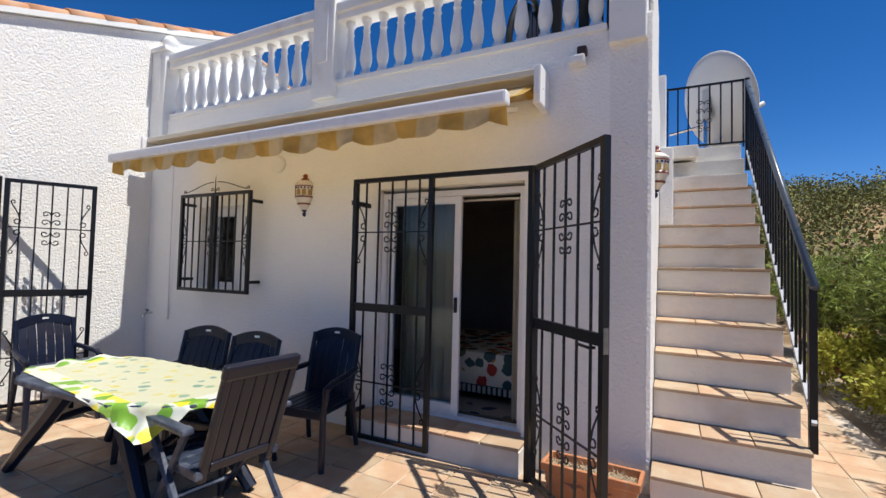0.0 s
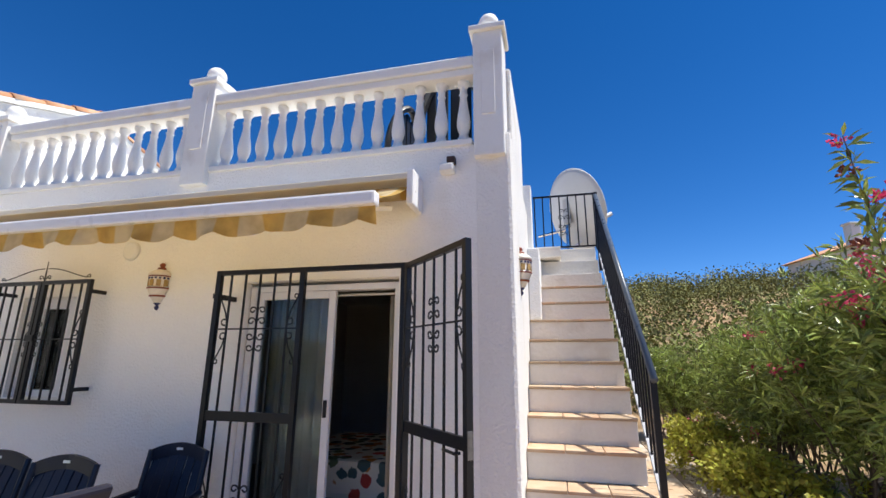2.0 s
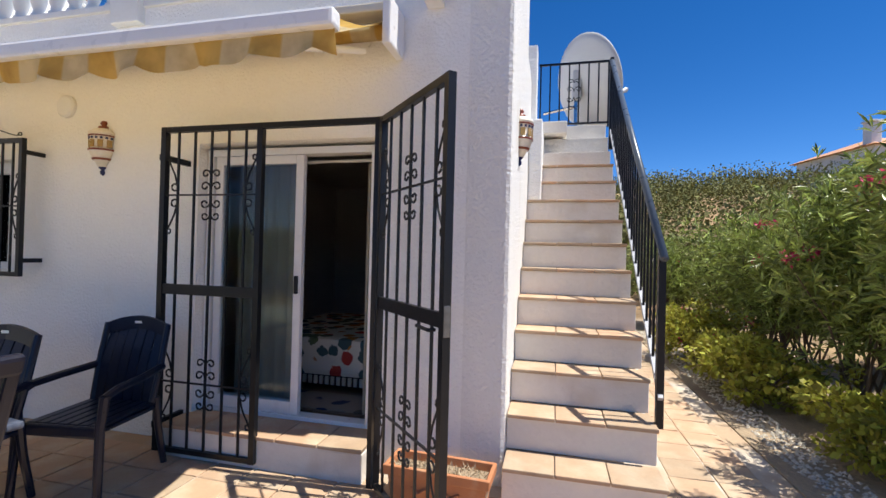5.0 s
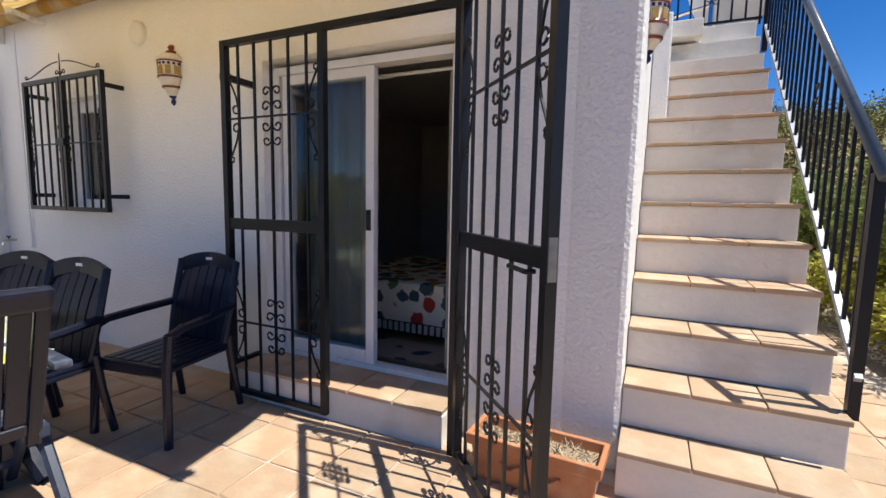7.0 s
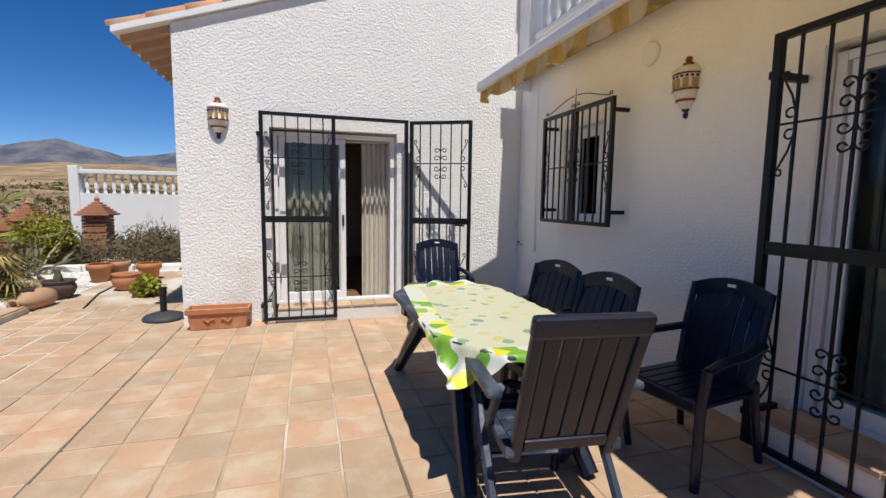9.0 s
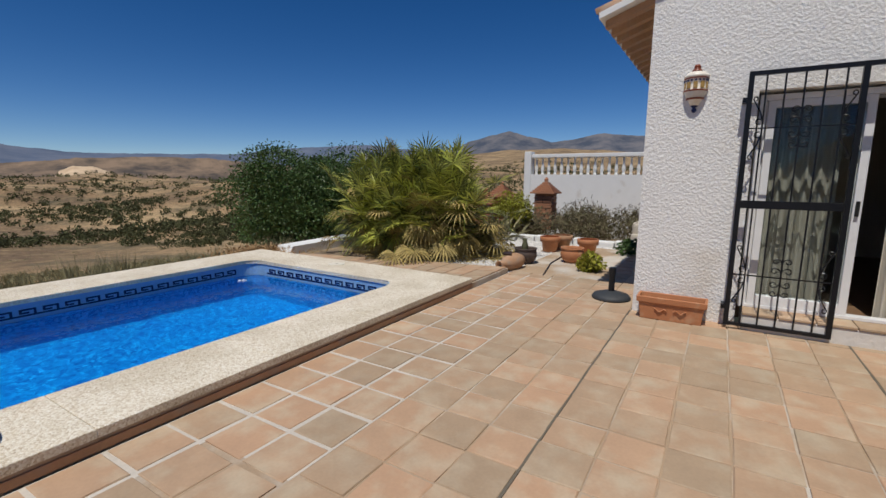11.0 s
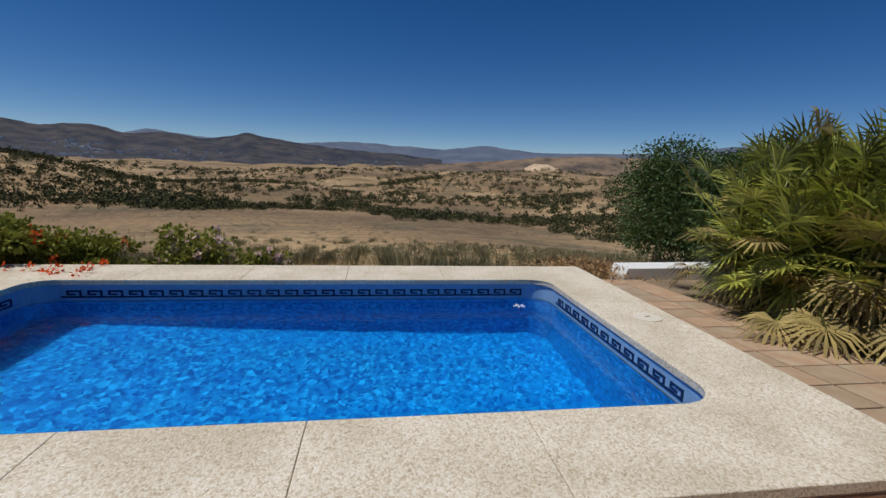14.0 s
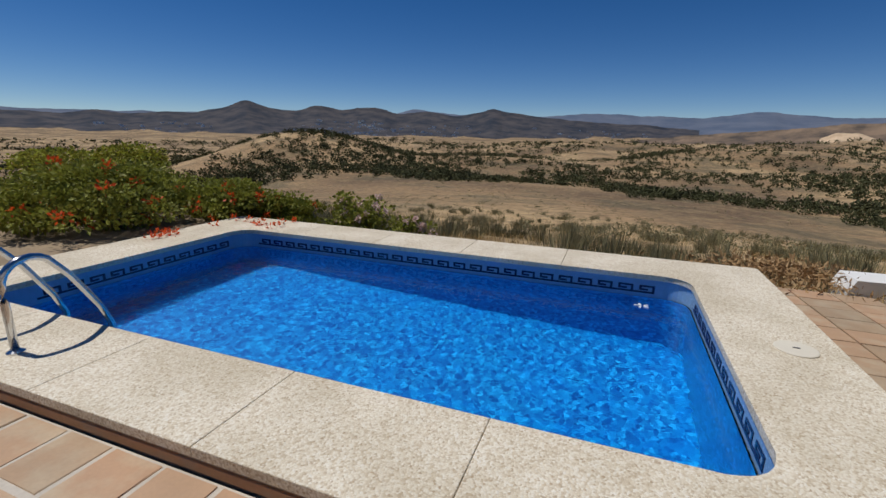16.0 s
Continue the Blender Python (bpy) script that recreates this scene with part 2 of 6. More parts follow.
MOSAIC = make_mosaic()
KEY_PALE = mat("pale_blue_tile", (0.24, 0.40, 0.60), 0.25, vary=0.12, scale=14, bump=0.1)
KEY_NAVY = mat("navy_tile", (0.008, 0.016, 0.07), 0.25, vary=0.1, bump=0)


def make_water():
    m, n, l, b, co = shader("water", 0.0)
    b.inputs["Base Color"].default_value = (0.80, 0.93, 1.0, 1)
    b.inputs["Transmission Weight"].default_value, b.inputs["IOR"].default_value = 1.0, 1.33
    a = node(n, l, "ShaderNodeTexNoise", [("Vector", co), ("Scale", 8.0), ("Detail", 1.0), ("Distortion", 0.6)])
    c = node(n, l, "ShaderNodeTexNoise", [("Vector", co), ("Scale", 30.0), ("Detail", 1.0), ("Distortion", 0.5)])
    bp = node(n, l, "ShaderNodeBump", [("Strength", 0.30), ("Distance", 0.012), ("Height", a.outputs[0])])
    bq = node(n, l, "ShaderNodeBump", [("Strength", 0.16), ("Distance", 0.005), ("Height", c.outputs[0]), ("Normal", bp.outputs[0])])
    l.new(bq.outputs[0], b.inputs["Normal"])
    return m


WATER = make_water()


def make_glass():
    m, n, l, b, co = shader("window_glass", 0.02)
    g = node(n, l, "ShaderNodeBsdfGlossy", [("Roughness", 0.02), ("Color", (0.9, 0.95, 1.0, 1))])
    t = node(n, l, "ShaderNodeBsdfTransparent", [("Color", (0.86, 0.88, 0.88, 1))])
    f = node(n, l, "ShaderNodeFresnel", [("IOR", 1.28)])
    ms = n.new("ShaderNodeMixShader")
    l.new(f.outputs[0], ms.inputs[0]), l.new(t.outputs[0], ms.inputs[1]), l.new(g.outputs[0], ms.inputs[2])
    l.new(ms.outputs[0], n["Material Output"].inputs[0])
    return m


GLASS = make_glass()


def make_stripes():
    """Awning cloth: yellow and cream stripes across x, letting some light through."""
    m, n, l, b, co = shader("awning_cloth", 0.9)
    sep = node(n, l, "ShaderNodeSeparateXYZ", [(0, co)])
    w = n.new("ShaderNodeMath"); w.operation = "PINGPONG"
    l.new(sep.outputs[0], w.inputs[0]); w.inputs[1].default_value = 0.17
    c = ramp(n, l, w.outputs[0], [(0.0, (0.72, 0.60, 0.36)), (0.078, (0.72, 0.60, 0.36)), (0.09, (0.70, 0.46, 0.13)), (1.0, (0.71, 0.47, 0.14))])
    d = node(n, l, "ShaderNodeTexNoise", [("Vector", co), ("Scale", 7.0), ("Detail", 4.0)])
    s = ramp(n, l, d.outputs[0], [(0.3, (0.72, 0.68, 0.62)), (0.6, (1, 1, 1))])
    mx = n.new("ShaderNodeMixRGB"); mx.blend_type = "MULTIPLY"; mx.inputs[0].default_value = 1
    l.new(c, mx.inputs[1]), l.new(s, mx.inputs[2])
    l.new(mx.outputs[0], b.inputs["Base Color"])
    tr = node(n, l, "ShaderNodeBsdfTranslucent", [(0, mx.outputs[0])])
    ms = n.new("ShaderNodeMixShader"); ms.inputs[0].default_value = 0.5
    l.new(b.outputs[0], ms.inputs[1]), l.new(tr.outputs[0], ms.inputs[2])
    l.new(ms.outputs[0], n["Material Output"].inputs[0])
    return m


STRIPES = make_stripes()


def make_print(name, ground, spots, scale, cut, rough=0.8):
    """Printed cloth: blobs of the given colours on a ground."""
    m, n, l, b, co = shader(name, rough)
    v = node(n, l, "ShaderNodeTexVoronoi", [("Vector", co), ("Scale", scale), ("Randomness", 0.9)])
    wob = node(n, l, "ShaderNodeTexNoise", [("Vector", co), ("Scale", scale * 2.2), ("Detail", 2.0)])
    add = n.new("ShaderNodeMath"); add.operation = "MULTIPLY_ADD"
    l.new(wob.outputs[0], add.inputs[0]); add.inputs[1].default_value = 0.42
    l.new(v.outputs["Distance"], add.inputs[2])
    step = n.new("ShaderNodeMapRange")
    step.inputs[1].default_value, step.inputs[2].default_value, step.inputs[3].default_value, step.inputs[4].default_value = cut, cut + 0.05, 1.0, 0.0
    l.new(add.outputs[0], step.inputs[0])
    k = len(spots)
    pick = ramp(n, l, v.outputs["Color"], [(i / k, c) for i, c in enumerate(spots)])
    pick.node.color_ramp.interpolation = "CONSTANT"
    mx = node(n, l, "ShaderNodeMixRGB", [(0, step.outputs[0]), (1, (*ground, 1)), (2, pick)])
    l.new(mx.outputs[0], b.inputs["Base Color"])
    fold = node(n, l, "ShaderNodeTexNoise", [("Vector", co), ("Scale", 9.0), ("Detail", 2.0)])
    bp = node(n, l, "ShaderNodeBump", [("Strength", 0.25), ("Distance", 0.02), ("Height", fold.outputs[0])])
    l.new(bp.outputs[0], b.inputs["Normal"])
    return m


CLOTH = make_print("lemon_print_cloth", (0.50, 0.50, 0.35), [(0.17, 0.29, 0.22), (0.50, 0.45, 0.14), (0.22, 0.33, 0.22), (0.50, 0.46, 0.22), (0.18, 0.29, 0.25)], 10.0, 0.50, 0.45)
CLOTH_EDGE = make_print("lemon_border_cloth", (0.56, 0.58, 0.50), [(0.72, 0.56, 0.03), (0.16, 0.34, 0.03), (0.74, 0.62, 0.06), (0.25, 0.42, 0.06)], 8.0, 0.66, 0.45)
QUILT = make_print("floral_quilt_cloth", (0.78, 0.72, 0.60), [(0.45, 0.04, 0.03), (0.06, 0.10, 0.10), (0.50, 0.20, 0.03), (0.14, 0.16, 0.07), (0.62, 0.10, 0.05)], 7.5, 0.66)


def make_land():
    """Dry hill country: straw, bare soil and scrub, in patches at several scales."""
    m, n, l, b, co = shader("dry_land", 0.95)
    def nz(s, d=6.0):
        return node(n, l, "ShaderNodeTexNoise", [("Vector", co), ("Scale", s), ("Detail", d)]).outputs[0]
    c1 = ramp(n, l, nz(0.012), [(0.38, (0.19, 0.122, 0.062)), (0.50, (0.39, 0.255, 0.127)), (0.60, (0.55, 0.385, 0.20))])
    c2 = ramp(n, l, nz(0.05), [(0.50, (0, 0, 0)), (0.62, (0.75, 0.75, 0.75))])
    mx = node(n, l, "ShaderNodeMixRGB", [(0, c2), (1, c1), (2, (0.125, 0.105, 0.055, 1))])
    c3 = ramp(n, l, nz(0.9), [(0.40, (0.62, 0.62, 0.62)), (0.65, (1.12, 1.12, 1.12))])
    c4 = ramp(n, l, nz(0.22, 8.0), [(0.50, (0, 0, 0)), (0.60, (0.8, 0.8, 0.8))])
    my = node(n, l, "ShaderNodeMixRGB", [(0, c4), (1, mx.outputs[0]), (2, (0.30, 0.21, 0.105, 1))])
    m2 = n.new("ShaderNodeMixRGB"); m2.blend_type = "MULTIPLY"; m2.inputs[0].default_value = 1
    l.new(my.outputs[0], m2.inputs[1]), l.new(c3, m2.inputs[2])
    l.new(m2.outputs[0], b.inputs["Base Color"])
    bp = node(n, l, "ShaderNodeBump", [("Strength", 0.8), ("Distance", 0.15), ("Height", nz(3.0))])
    l.new(bp.outputs[0], b.inputs["Normal"])
    return m


LAND = make_land()


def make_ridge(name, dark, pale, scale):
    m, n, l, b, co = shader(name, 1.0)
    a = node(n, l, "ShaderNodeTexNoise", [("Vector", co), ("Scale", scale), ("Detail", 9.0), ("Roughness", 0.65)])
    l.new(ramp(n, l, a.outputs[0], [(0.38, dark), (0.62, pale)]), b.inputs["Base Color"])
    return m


# ---- builders ----
def link_mesh(name, bm, material, smooth=False):
    me = bpy.data.meshes.new(name)
    bm.normal_update()
    bm.to_mesh(me)
    bm.free()
    me.materials.append(material)
    if smooth:
        me.polygons.foreach_set("use_smooth", [True] * len(me.polygons))
    return me


def part(name, bm, material, parent=None, label="", smooth=False):
    """One mesh object out of a bmesh, under a thing or a part (in the thing's own space)."""
    ob = new(name, link_mesh(name, bm, material, smooth))
    if parent is not None:
        ob.parent = parent
    return tagged(ob, label)


def again(name, me, parent, m):
    """One more object on a mesh that is there already."""
    ob = new(name, me)
    ob.parent = parent
    ob.matrix_basis = m
    return ob


def thing(name, label, category, group="", kind="", at=None):
    ob = new(name)
    ob.empty_display_size = 0.1
    if at is not None:
        ob.matrix_basis = at
    return tagged(ob, label, category, group, kind)


def solid(name, bm, material, label, category="", kind="", group="", smooth=False):
    return tagged(part(name, bm, material, None, "", smooth), label, category, group, kind)


def B():
    return bmesh.new()


def box(bm, x0, x1, y0, y1, z0, z1, bev=0.0, m=None):
    r = bmesh.ops.create_cube(bm, size=1)
    vs = r["verts"]
    for v in vs:
        v.co = Vector(((x0 + x1) / 2 + v.co.x * (x1 - x0), (y0 + y1) / 2 + v.co.y * (y1 - y0), (z0 + z1) / 2 + v.co.z * (z1 - z0)))
    if bev:
        es = list({e for v in vs for e in v.link_edges})
        r = bmesh.ops.bevel(bm, geom=es, offset=bev, segments=2, affect="EDGES", profile=0.6)
        vs = list({v for f in r["faces"] for v in f.verts} | {v for v in vs if v.is_valid})
    if m is not None:
        bmesh.ops.transform(bm, matrix=m, verts=vs)
    return bm


def rod(bm, p, q, r=0.008, seg=8, r2=None, square=False):
    """A bar between two points; square bars have four sides."""
    p, q = Vector(p), Vector(q)
    seg = 4 if square else seg
    turn = (q - p).to_track_quat("Z", "Y").to_matrix().to_4x4()
    m = Matrix.Translation((p + q) / 2) @ turn @ (Matrix.Rotation(radians(45), 4, "Z") if square else Matrix())
    k = 2 ** 0.5 if square else 1
    bmesh.ops.create_cone(bm, cap_ends=True, segments=seg, radius1=r * k, radius2=(r if r2 is None else r2) * k, depth=(q - p).length, matrix=m)
    return bm


def tube(bm, pts, r, seg=6, taper=None):
    """A round bar along a line of points."""
    pts = [Vector(p) for p in pts]
    rings = []
    for i, p in enumerate(pts):
        d = (pts[min(i + 1, len(pts) - 1)] - pts[max(i - 1, 0)]).normalized()
        q = d.to_track_quat("Z", "Y")
        rr = r if taper is None else r + (taper - r) * i / (len(pts) - 1)
        rings.append([bm.verts.new(p + q @ Vector((rr * math.cos(2 * math.pi * k / seg), rr * math.sin(2 * math.pi * k / seg), 0))) for k in range(seg)])
    for a, c in zip(rings, rings[1:]):
        for k in range(seg):
            bm.faces.new((a[k], a[(k + 1) % seg], c[(k + 1) % seg], c[k]))
    bm.faces.new(rings[0][::-1])
    bm.faces.new(rings[-1])
    return bm


def lathe(bm, profile, seg=20, m=None):
    """A turned body from (radius, height) pairs."""
    rings = []
    for r, z in profile:
        rings.append([bm.verts.new((r * math.cos(2 * math.pi * k / seg), r * math.sin(2 * math.pi * k / seg), z)) for k in range(seg)])
    for a, c in zip(rings, rings[1:]):
        for k in range(seg):
            bm.faces.new((a[k], a[(k + 1) % seg], c[(k + 1) % seg], c[k]))
    bm.faces.new(rings[0][::-1])
    bm.faces.new(rings[-1])
    if m is not None:
        bmesh.ops.transform(bm, matrix=m, verts=[v for g in rings for v in g])
    return bm


def prism(bm, pts, z0, z1, bev=0.0):
    """An upright prism on a ground outline."""
    lo = [bm.verts.new((x, y, z0)) for x, y in pts]
    hi = [bm.verts.new((x, y, z1)) for x, y in pts]
    top = bm.faces.new(hi)
    bm.faces.new(lo[::-1])
    k = len(pts)
    for i in range(k):
        bm.faces.new((lo[i], lo[(i + 1) % k], hi[(i + 1) % k], hi[i]))
    if bev:
        bmesh.ops.bevel(bm, geom=list(top.edges), offset=bev, segments=3, affect="EDGES", profile=0.5)
    bmesh.ops.recalc_face_normals(bm, faces=bm.faces)
    return bm


def slab_y(bm, pts, y0, y1):
    """A prism standing across y on an (x, z) outline."""
    a = [bm.verts.new((x, y0, z)) for x, z in pts]
    c = [bm.verts.new((x, y1, z)) for x, z in pts]
    k = len(pts)
    bm.faces.new(a), bm.faces.new(c[::-1])
    for i in range(k):
        bm.faces.new((a[i], c[i], c[(i + 1) % k], a[(i + 1) % k]))
    bmesh.ops.recalc_face_normals(bm, faces=bm.faces)
    return bm


def arc(cx, cy, r, a0, a1, k=8):
    return [(cx + r * math.cos(radians(a0 + (a1 - a0) * i / k)), cy + r * math.sin(radians(a0 + (a1 - a0) * i / k))) for i in range(k + 1)]


def soup(name, verts, faces, material, parent=None, label=""):
    me = bpy.data.meshes.new(name)
    me.from_pydata(verts, [], faces)
    me.materials.append(material)
    ob = new(name, me)
    if parent is not None:
        ob.parent = parent
    return tagged(ob, label)


class Leaves:
    """Gathers many small blades into one mesh."""
    def __init__(self):
        self.v, self.f = [], []

    def blade(self, p, along, side, length, width, droop=0.0):
        """A pointed leaf of two halves, bent downwards by droop."""
        k = len(self.v)
        mid = p + along * (length * 0.5)
        tip = p + along * length + Vector((0, 0, -droop * length))
        s = side * (width / 2)
        self.v += [p, mid + s, tip, mid - s]
        self.f.append((k, k + 1, k + 2, k + 3))

    def put(self, name, material, parent=None, label=""):
        return soup(name, [tuple(v) for v in self.v], self.f, material, parent, label)


RNG = random.Random(7)


def rand_dir(up=0.0):
    z = RNG.uniform(-1, 1)
    a = RNG.uniform(0, 2 * math.pi)
    r = math.sqrt(1 - z * z)
    return Vector((r * math.cos(a), r * math.sin(a), z + up)).normalized()


def sideways(d):
    s = d.cross(rand_dir())
    return s.normalized() if s.length > 1e-4 else Vector((1, 0, 0))


def bushy(lv, centre, radii, count, length, width, clumps=14, droop=0.15, up=0.3, hollow=0.45):
    """Leaves in uneven clumps about an ellipsoid shell, turned outwards."""
    centre, radii = Vector(centre), Vector(radii)
    lumps = []
    for _ in range(clumps):
        d = rand_dir(0.25)
        s = RNG.uniform(hollow, 0.95)
        lumps.append((Vector((d.x * radii.x * s, d.y * radii.y * s, d.z * radii.z * s)), RNG.uniform(0.18, 0.42)))
    for i in range(count):
        o, s = lumps[i % clumps]
        d = rand_dir(0.15)
        q = o + Vector((d.x * radii.x, d.y * radii.y, d.z * radii.z)) * s * RNG.uniform(0.55, 1.05)
        a = (d + rand_dir(up) * 0.8).normalized()
        k = RNG.uniform(0.7, 1.25)
        lv.blade(centre + q, a, sideways(a), length * k, width * k, droop)
    return lumps

# ---- the setting ----
YA, XB, XC = 0.25, -0.12, 5.71      # front wall, wing wall, house corner
ROOF, SILL = 3.12, 0.21             # roof terrace level, door sill level


def slope_z(y):
    """Top of the wing's gable: it rises to a ridge and falls again."""
    return 3.03 + 0.343 * (min(y, 1.35 + (1.35 - y)) + 4.14)


# front wall with a door and a window opening
bm = B()
box(bm, XB - 0.28, 0.90, YA, YA + 0.3, -0.1, 3.27)
box(bm, 0.90, 1.56, YA, YA + 0.3, -0.1, 1.20)
box(bm, 0.90, 1.56, YA, YA + 0.3, 2.13, 3.27)
box(bm, 1.56, 3.40, YA, YA + 0.3, -0.1, 3.27)
box(bm, 3.40, 4.80, YA, YA + 0.3, 2.20, 3.27)
box(bm, 4.80, XC - 0.04, YA, YA + 0.3, -0.1, 3.27)
solid("wall_south", bm, STUCCO_FINE, "white stuccoed house front in the shade", kind="structure")
# side wall by the stairs, with a rough rounded edge
bm = B()
box(bm, XC - 0.3, XC, YA - 0.004, 8.0, -0.1, 3.36, 0.03)
box(bm, XC - 0.16, XC - 0.004, YA + 0.26, 1.85, 3.36, 4.12, 0.02)
solid("wall_east", bm, STUCCO, "rough white stucco side wall beside the stairs", kind="structure")
bm = B()
box(bm, XB - 0.28, XC, 7.7, 8.0, -0.1, 3.3)
solid("wall_north", bm, STUCCO_FINE, "plain white back wall of the house", kind="structure")
bm = B()
box(bm, XB - 0.02, XC - 0.31, YA + 0.31, 7.69, 2.98, ROOF)
solid("roof_terrace", bm, WHITE, "flat roof terrace slab above the house", kind="structure")

# wing: gable wall to the terrace, with a door opening
bm = B()
y_end = -3.64
dy0, dy1 = -2.74, -1.34


def gable(bm, ya, yb, za, x0=XB - 0.3, x1=XB, under=0.10):
    ys = [ya] + ([1.35] if ya < 1.35 < yb else []) + [yb]
    pts = [(ya, za)] + [(y, slope_z(y) - under) for y in ys] + [(yb, za)]
    a = [bm.verts.new((x1, y, z)) for y, z in pts]
    c = [bm.verts.new((x0, y, z)) for y, z in pts]
    k = len(pts)
    bm.faces.new(a), bm.faces.new(c[::-1])
    for i in range(k):
        bm.faces.new((a[i], c[i], c[(i + 1) % k], a[(i + 1) % k]))


gable(bm, y_end, dy0, -0.1)
gable(bm, dy0, dy1, 2.14)
gable(bm, dy1, 6.3, -0.1)
bmesh.ops.recalc_face_normals(bm, faces=bm.faces)
solid("wall_west", bm, STUCCO, "sunlit white wing wall with thick trowelled stucco", kind="structure")
bm = B()
box(bm, XB - 6.3, XB - 0.31, y_end, y_end + 0.3, -0.4, 3.05)
box(bm, XB - 6.3, XB - 6.0, y_end + 0.31, 6.0, -0.4, 3.2)
box(bm, XB - 6.0, XB - 0.31, 6.0, 6.3, -0.4, 3.1)
solid("wing_wall", bm, STUCCO, "outer white walls of the wing", kind="structure")

# wing roof: board, then barrel tiles
roof = thing("wing_roof", "pitched roof of weathered terracotta barrel tiles", "roof", kind="structure")
bm = B()
for ya, yb in ((-4.14, 1.35), (1.35, 6.84)):
    vs = [bm.verts.new((x, y, slope_z(y) - d)) for x in (XB - 6.6, XB + 0.05) for y in (ya, yb) for d in (0.09, 0.03)]
    for f in ((0, 2, 3, 1), (4, 5, 7, 6), (0, 1, 5, 4), (2, 6, 7, 3), (1, 3, 7, 5), (0, 4, 6, 2)):
        bm.faces.new([vs[i] for i in f])
bmesh.ops.recalc_face_normals(bm, faces=bm.faces)
part("roof_board", bm, WHITE, roof, "white rendered verge of the roof")
bm = B()
for i in range(22):
    x = XB - 0.12 - i * 0.29
    box(bm, x - 0.05, x + 0.05, -4.10, y_end + 0.02, 0.0, 0.07, m=Matrix.Translation((0, 0, 0)))
for v in bm.verts:
    v.co.z += slope_z(v.co.y) - 0.165
part("rafter_ends", bm, POT_PALE, roof, "terracotta-coloured eaves blocks under the roof edge")


def barrel(length=0.42, r=0.085):
    bm = B()
    rows = []
    for s, rr in ((0, r), (length, r * 0.82)):
        rows.append([[bm.verts.new((q * math.cos(math.pi * k / 7), s, q * math.sin(math.pi * k / 7))) for k in range(8)] for q in (rr, rr - 0.014)])
    for j in (0, 1):
        for k in range(7):
            bm.faces.new((rows[0][j][k], rows[0][j][k + 1], rows[1][j][k + 1], rows[1][j][k]))
    for e in (0, 1):
        for k in range(7):
            bm.faces.new((rows[e][0][k], rows[e][1][k], rows[e][1][k + 1], rows[e][0][k + 1]))
    bmesh.ops.recalc_face_normals(bm, faces=bm.faces)
    return link_mesh("roof_tile", bm, ROOFTILE, True)


tile_me = barrel()
tilt = math.degrees(math.atan(0.343))
for row in range(16):
    y = -4.17 + row * 0.345
    for col in range(18 if row < 4 else 5):
        x = XB - 0.03 - col * 0.2
        again("roof_tile", tile_me, roof, pose(x + RNG.uniform(-0.008, 0.008), y, slope_z(y) - 0.035 + RNG.uniform(0, 0.01), tilt, 0, RNG.uniform(-2, 2)))
for row in range(16):
    y = 6.87 - row * 0.345
    for col in range(3):
        again("roof_tile", tile_me, roof, pose(XB - col * 0.2, y, slope_z(y) - 0.035, tilt, 0, 180))

# rooms behind the doors
bm = B()
box(bm, 0.3, 5.38, 0.57, 5.2, 0.0, 0.2)
solid("room_floor_south", bm, ROOMFLOOR, "brown tiled bedroom floor", kind="structure")
bm = B()
box(bm, 1.95, 2.0, 0.56, 5.2, 0.2, 2.6)
box(bm, 5.36, 5.4, 0.56, 5.2, 0.2, 2.6)
box(bm, 2.0, 5.36, 5.2, 5.3, 0.2, 2.6)
solid("room_wall_south", bm, PLASTER, "pale plastered bedroom walls in the dark", kind="structure")
bm = B()
box(bm, 0.3, 5.4, 0.56, 5.3, 2.6, 2.7)
solid("ceiling_south", bm, PLASTER, "bedroom ceiling", kind="structure")
bm = B()
box(bm, XB - 4.5, XB - 0.31, y_end + 0.31, 1.5, 0.0, 0.16)
solid("room_floor_west", bm, ROOMFLOOR, "brown tiled floor of the wing room", kind="structure")
bm = B()
box(bm, XB - 4.6, XB - 4.5, y_end + 0.31, 1.5, 0.16, 2.5)
box(bm, XB - 4.5, XB - 0.31, 1.5, 1.6, 0.16, 2.5)
solid("room_wall_west", bm, PLASTER, "plaster walls of the wing room", kind="structure")
bm = B()
box(bm, XB - 4.6, XB - 0.31, y_end + 0.31, 1.6, 2.5, 2.6)
solid("ceiling_west", bm, PLASTER, "ceiling of the wing room", kind="structure")

# bed and wardrobe in the bedroom
bed = thing("bed", "double bed with a red floral quilt, seen through the open door", "bed", at=pose(4.25, 1.85, 0.2))
bm = B(); box(bm, -1.0, 1.0, -0.75, 0.75, 0.10, 0.26, 0.02); part("base", bm, WOOD_DARK, bed)
bm = B(); box(bm, -1.02, 1.02, -0.8, 0.8, 0.12, 0.46, 0.06); part("quilt", bm, QUILT, bed, "cream quilt printed with red and blue flowers")
bm = B()
for i in range(38):
    x = -1.0 + i * 0.054
    box(bm, x, x + 0.03, -0.815, -0.80, 0.06, 0.13)
part("fringe", bm, CURTAIN, bed, "pale fringe along the quilt's hem")
for x in (-0.9, 0.9):
    for y in (-0.65, 0.65):
        bm = B(); rod(bm, (x, y, 0), (x, y, 0.13), 0.03); part("leg", bm, WOOD_DARK, bed)
ward = thing("wardrobe", "tall dark wooden wardrobe against the bedroom wall", "wardrobe", at=pose(4.3, 4.85, 0.2))
bm = B(); box(bm, -0.8, 0.8, -0.28, 0.28, 0, 2.1, 0.01); part("body", bm, WOOD_DARK, ward)
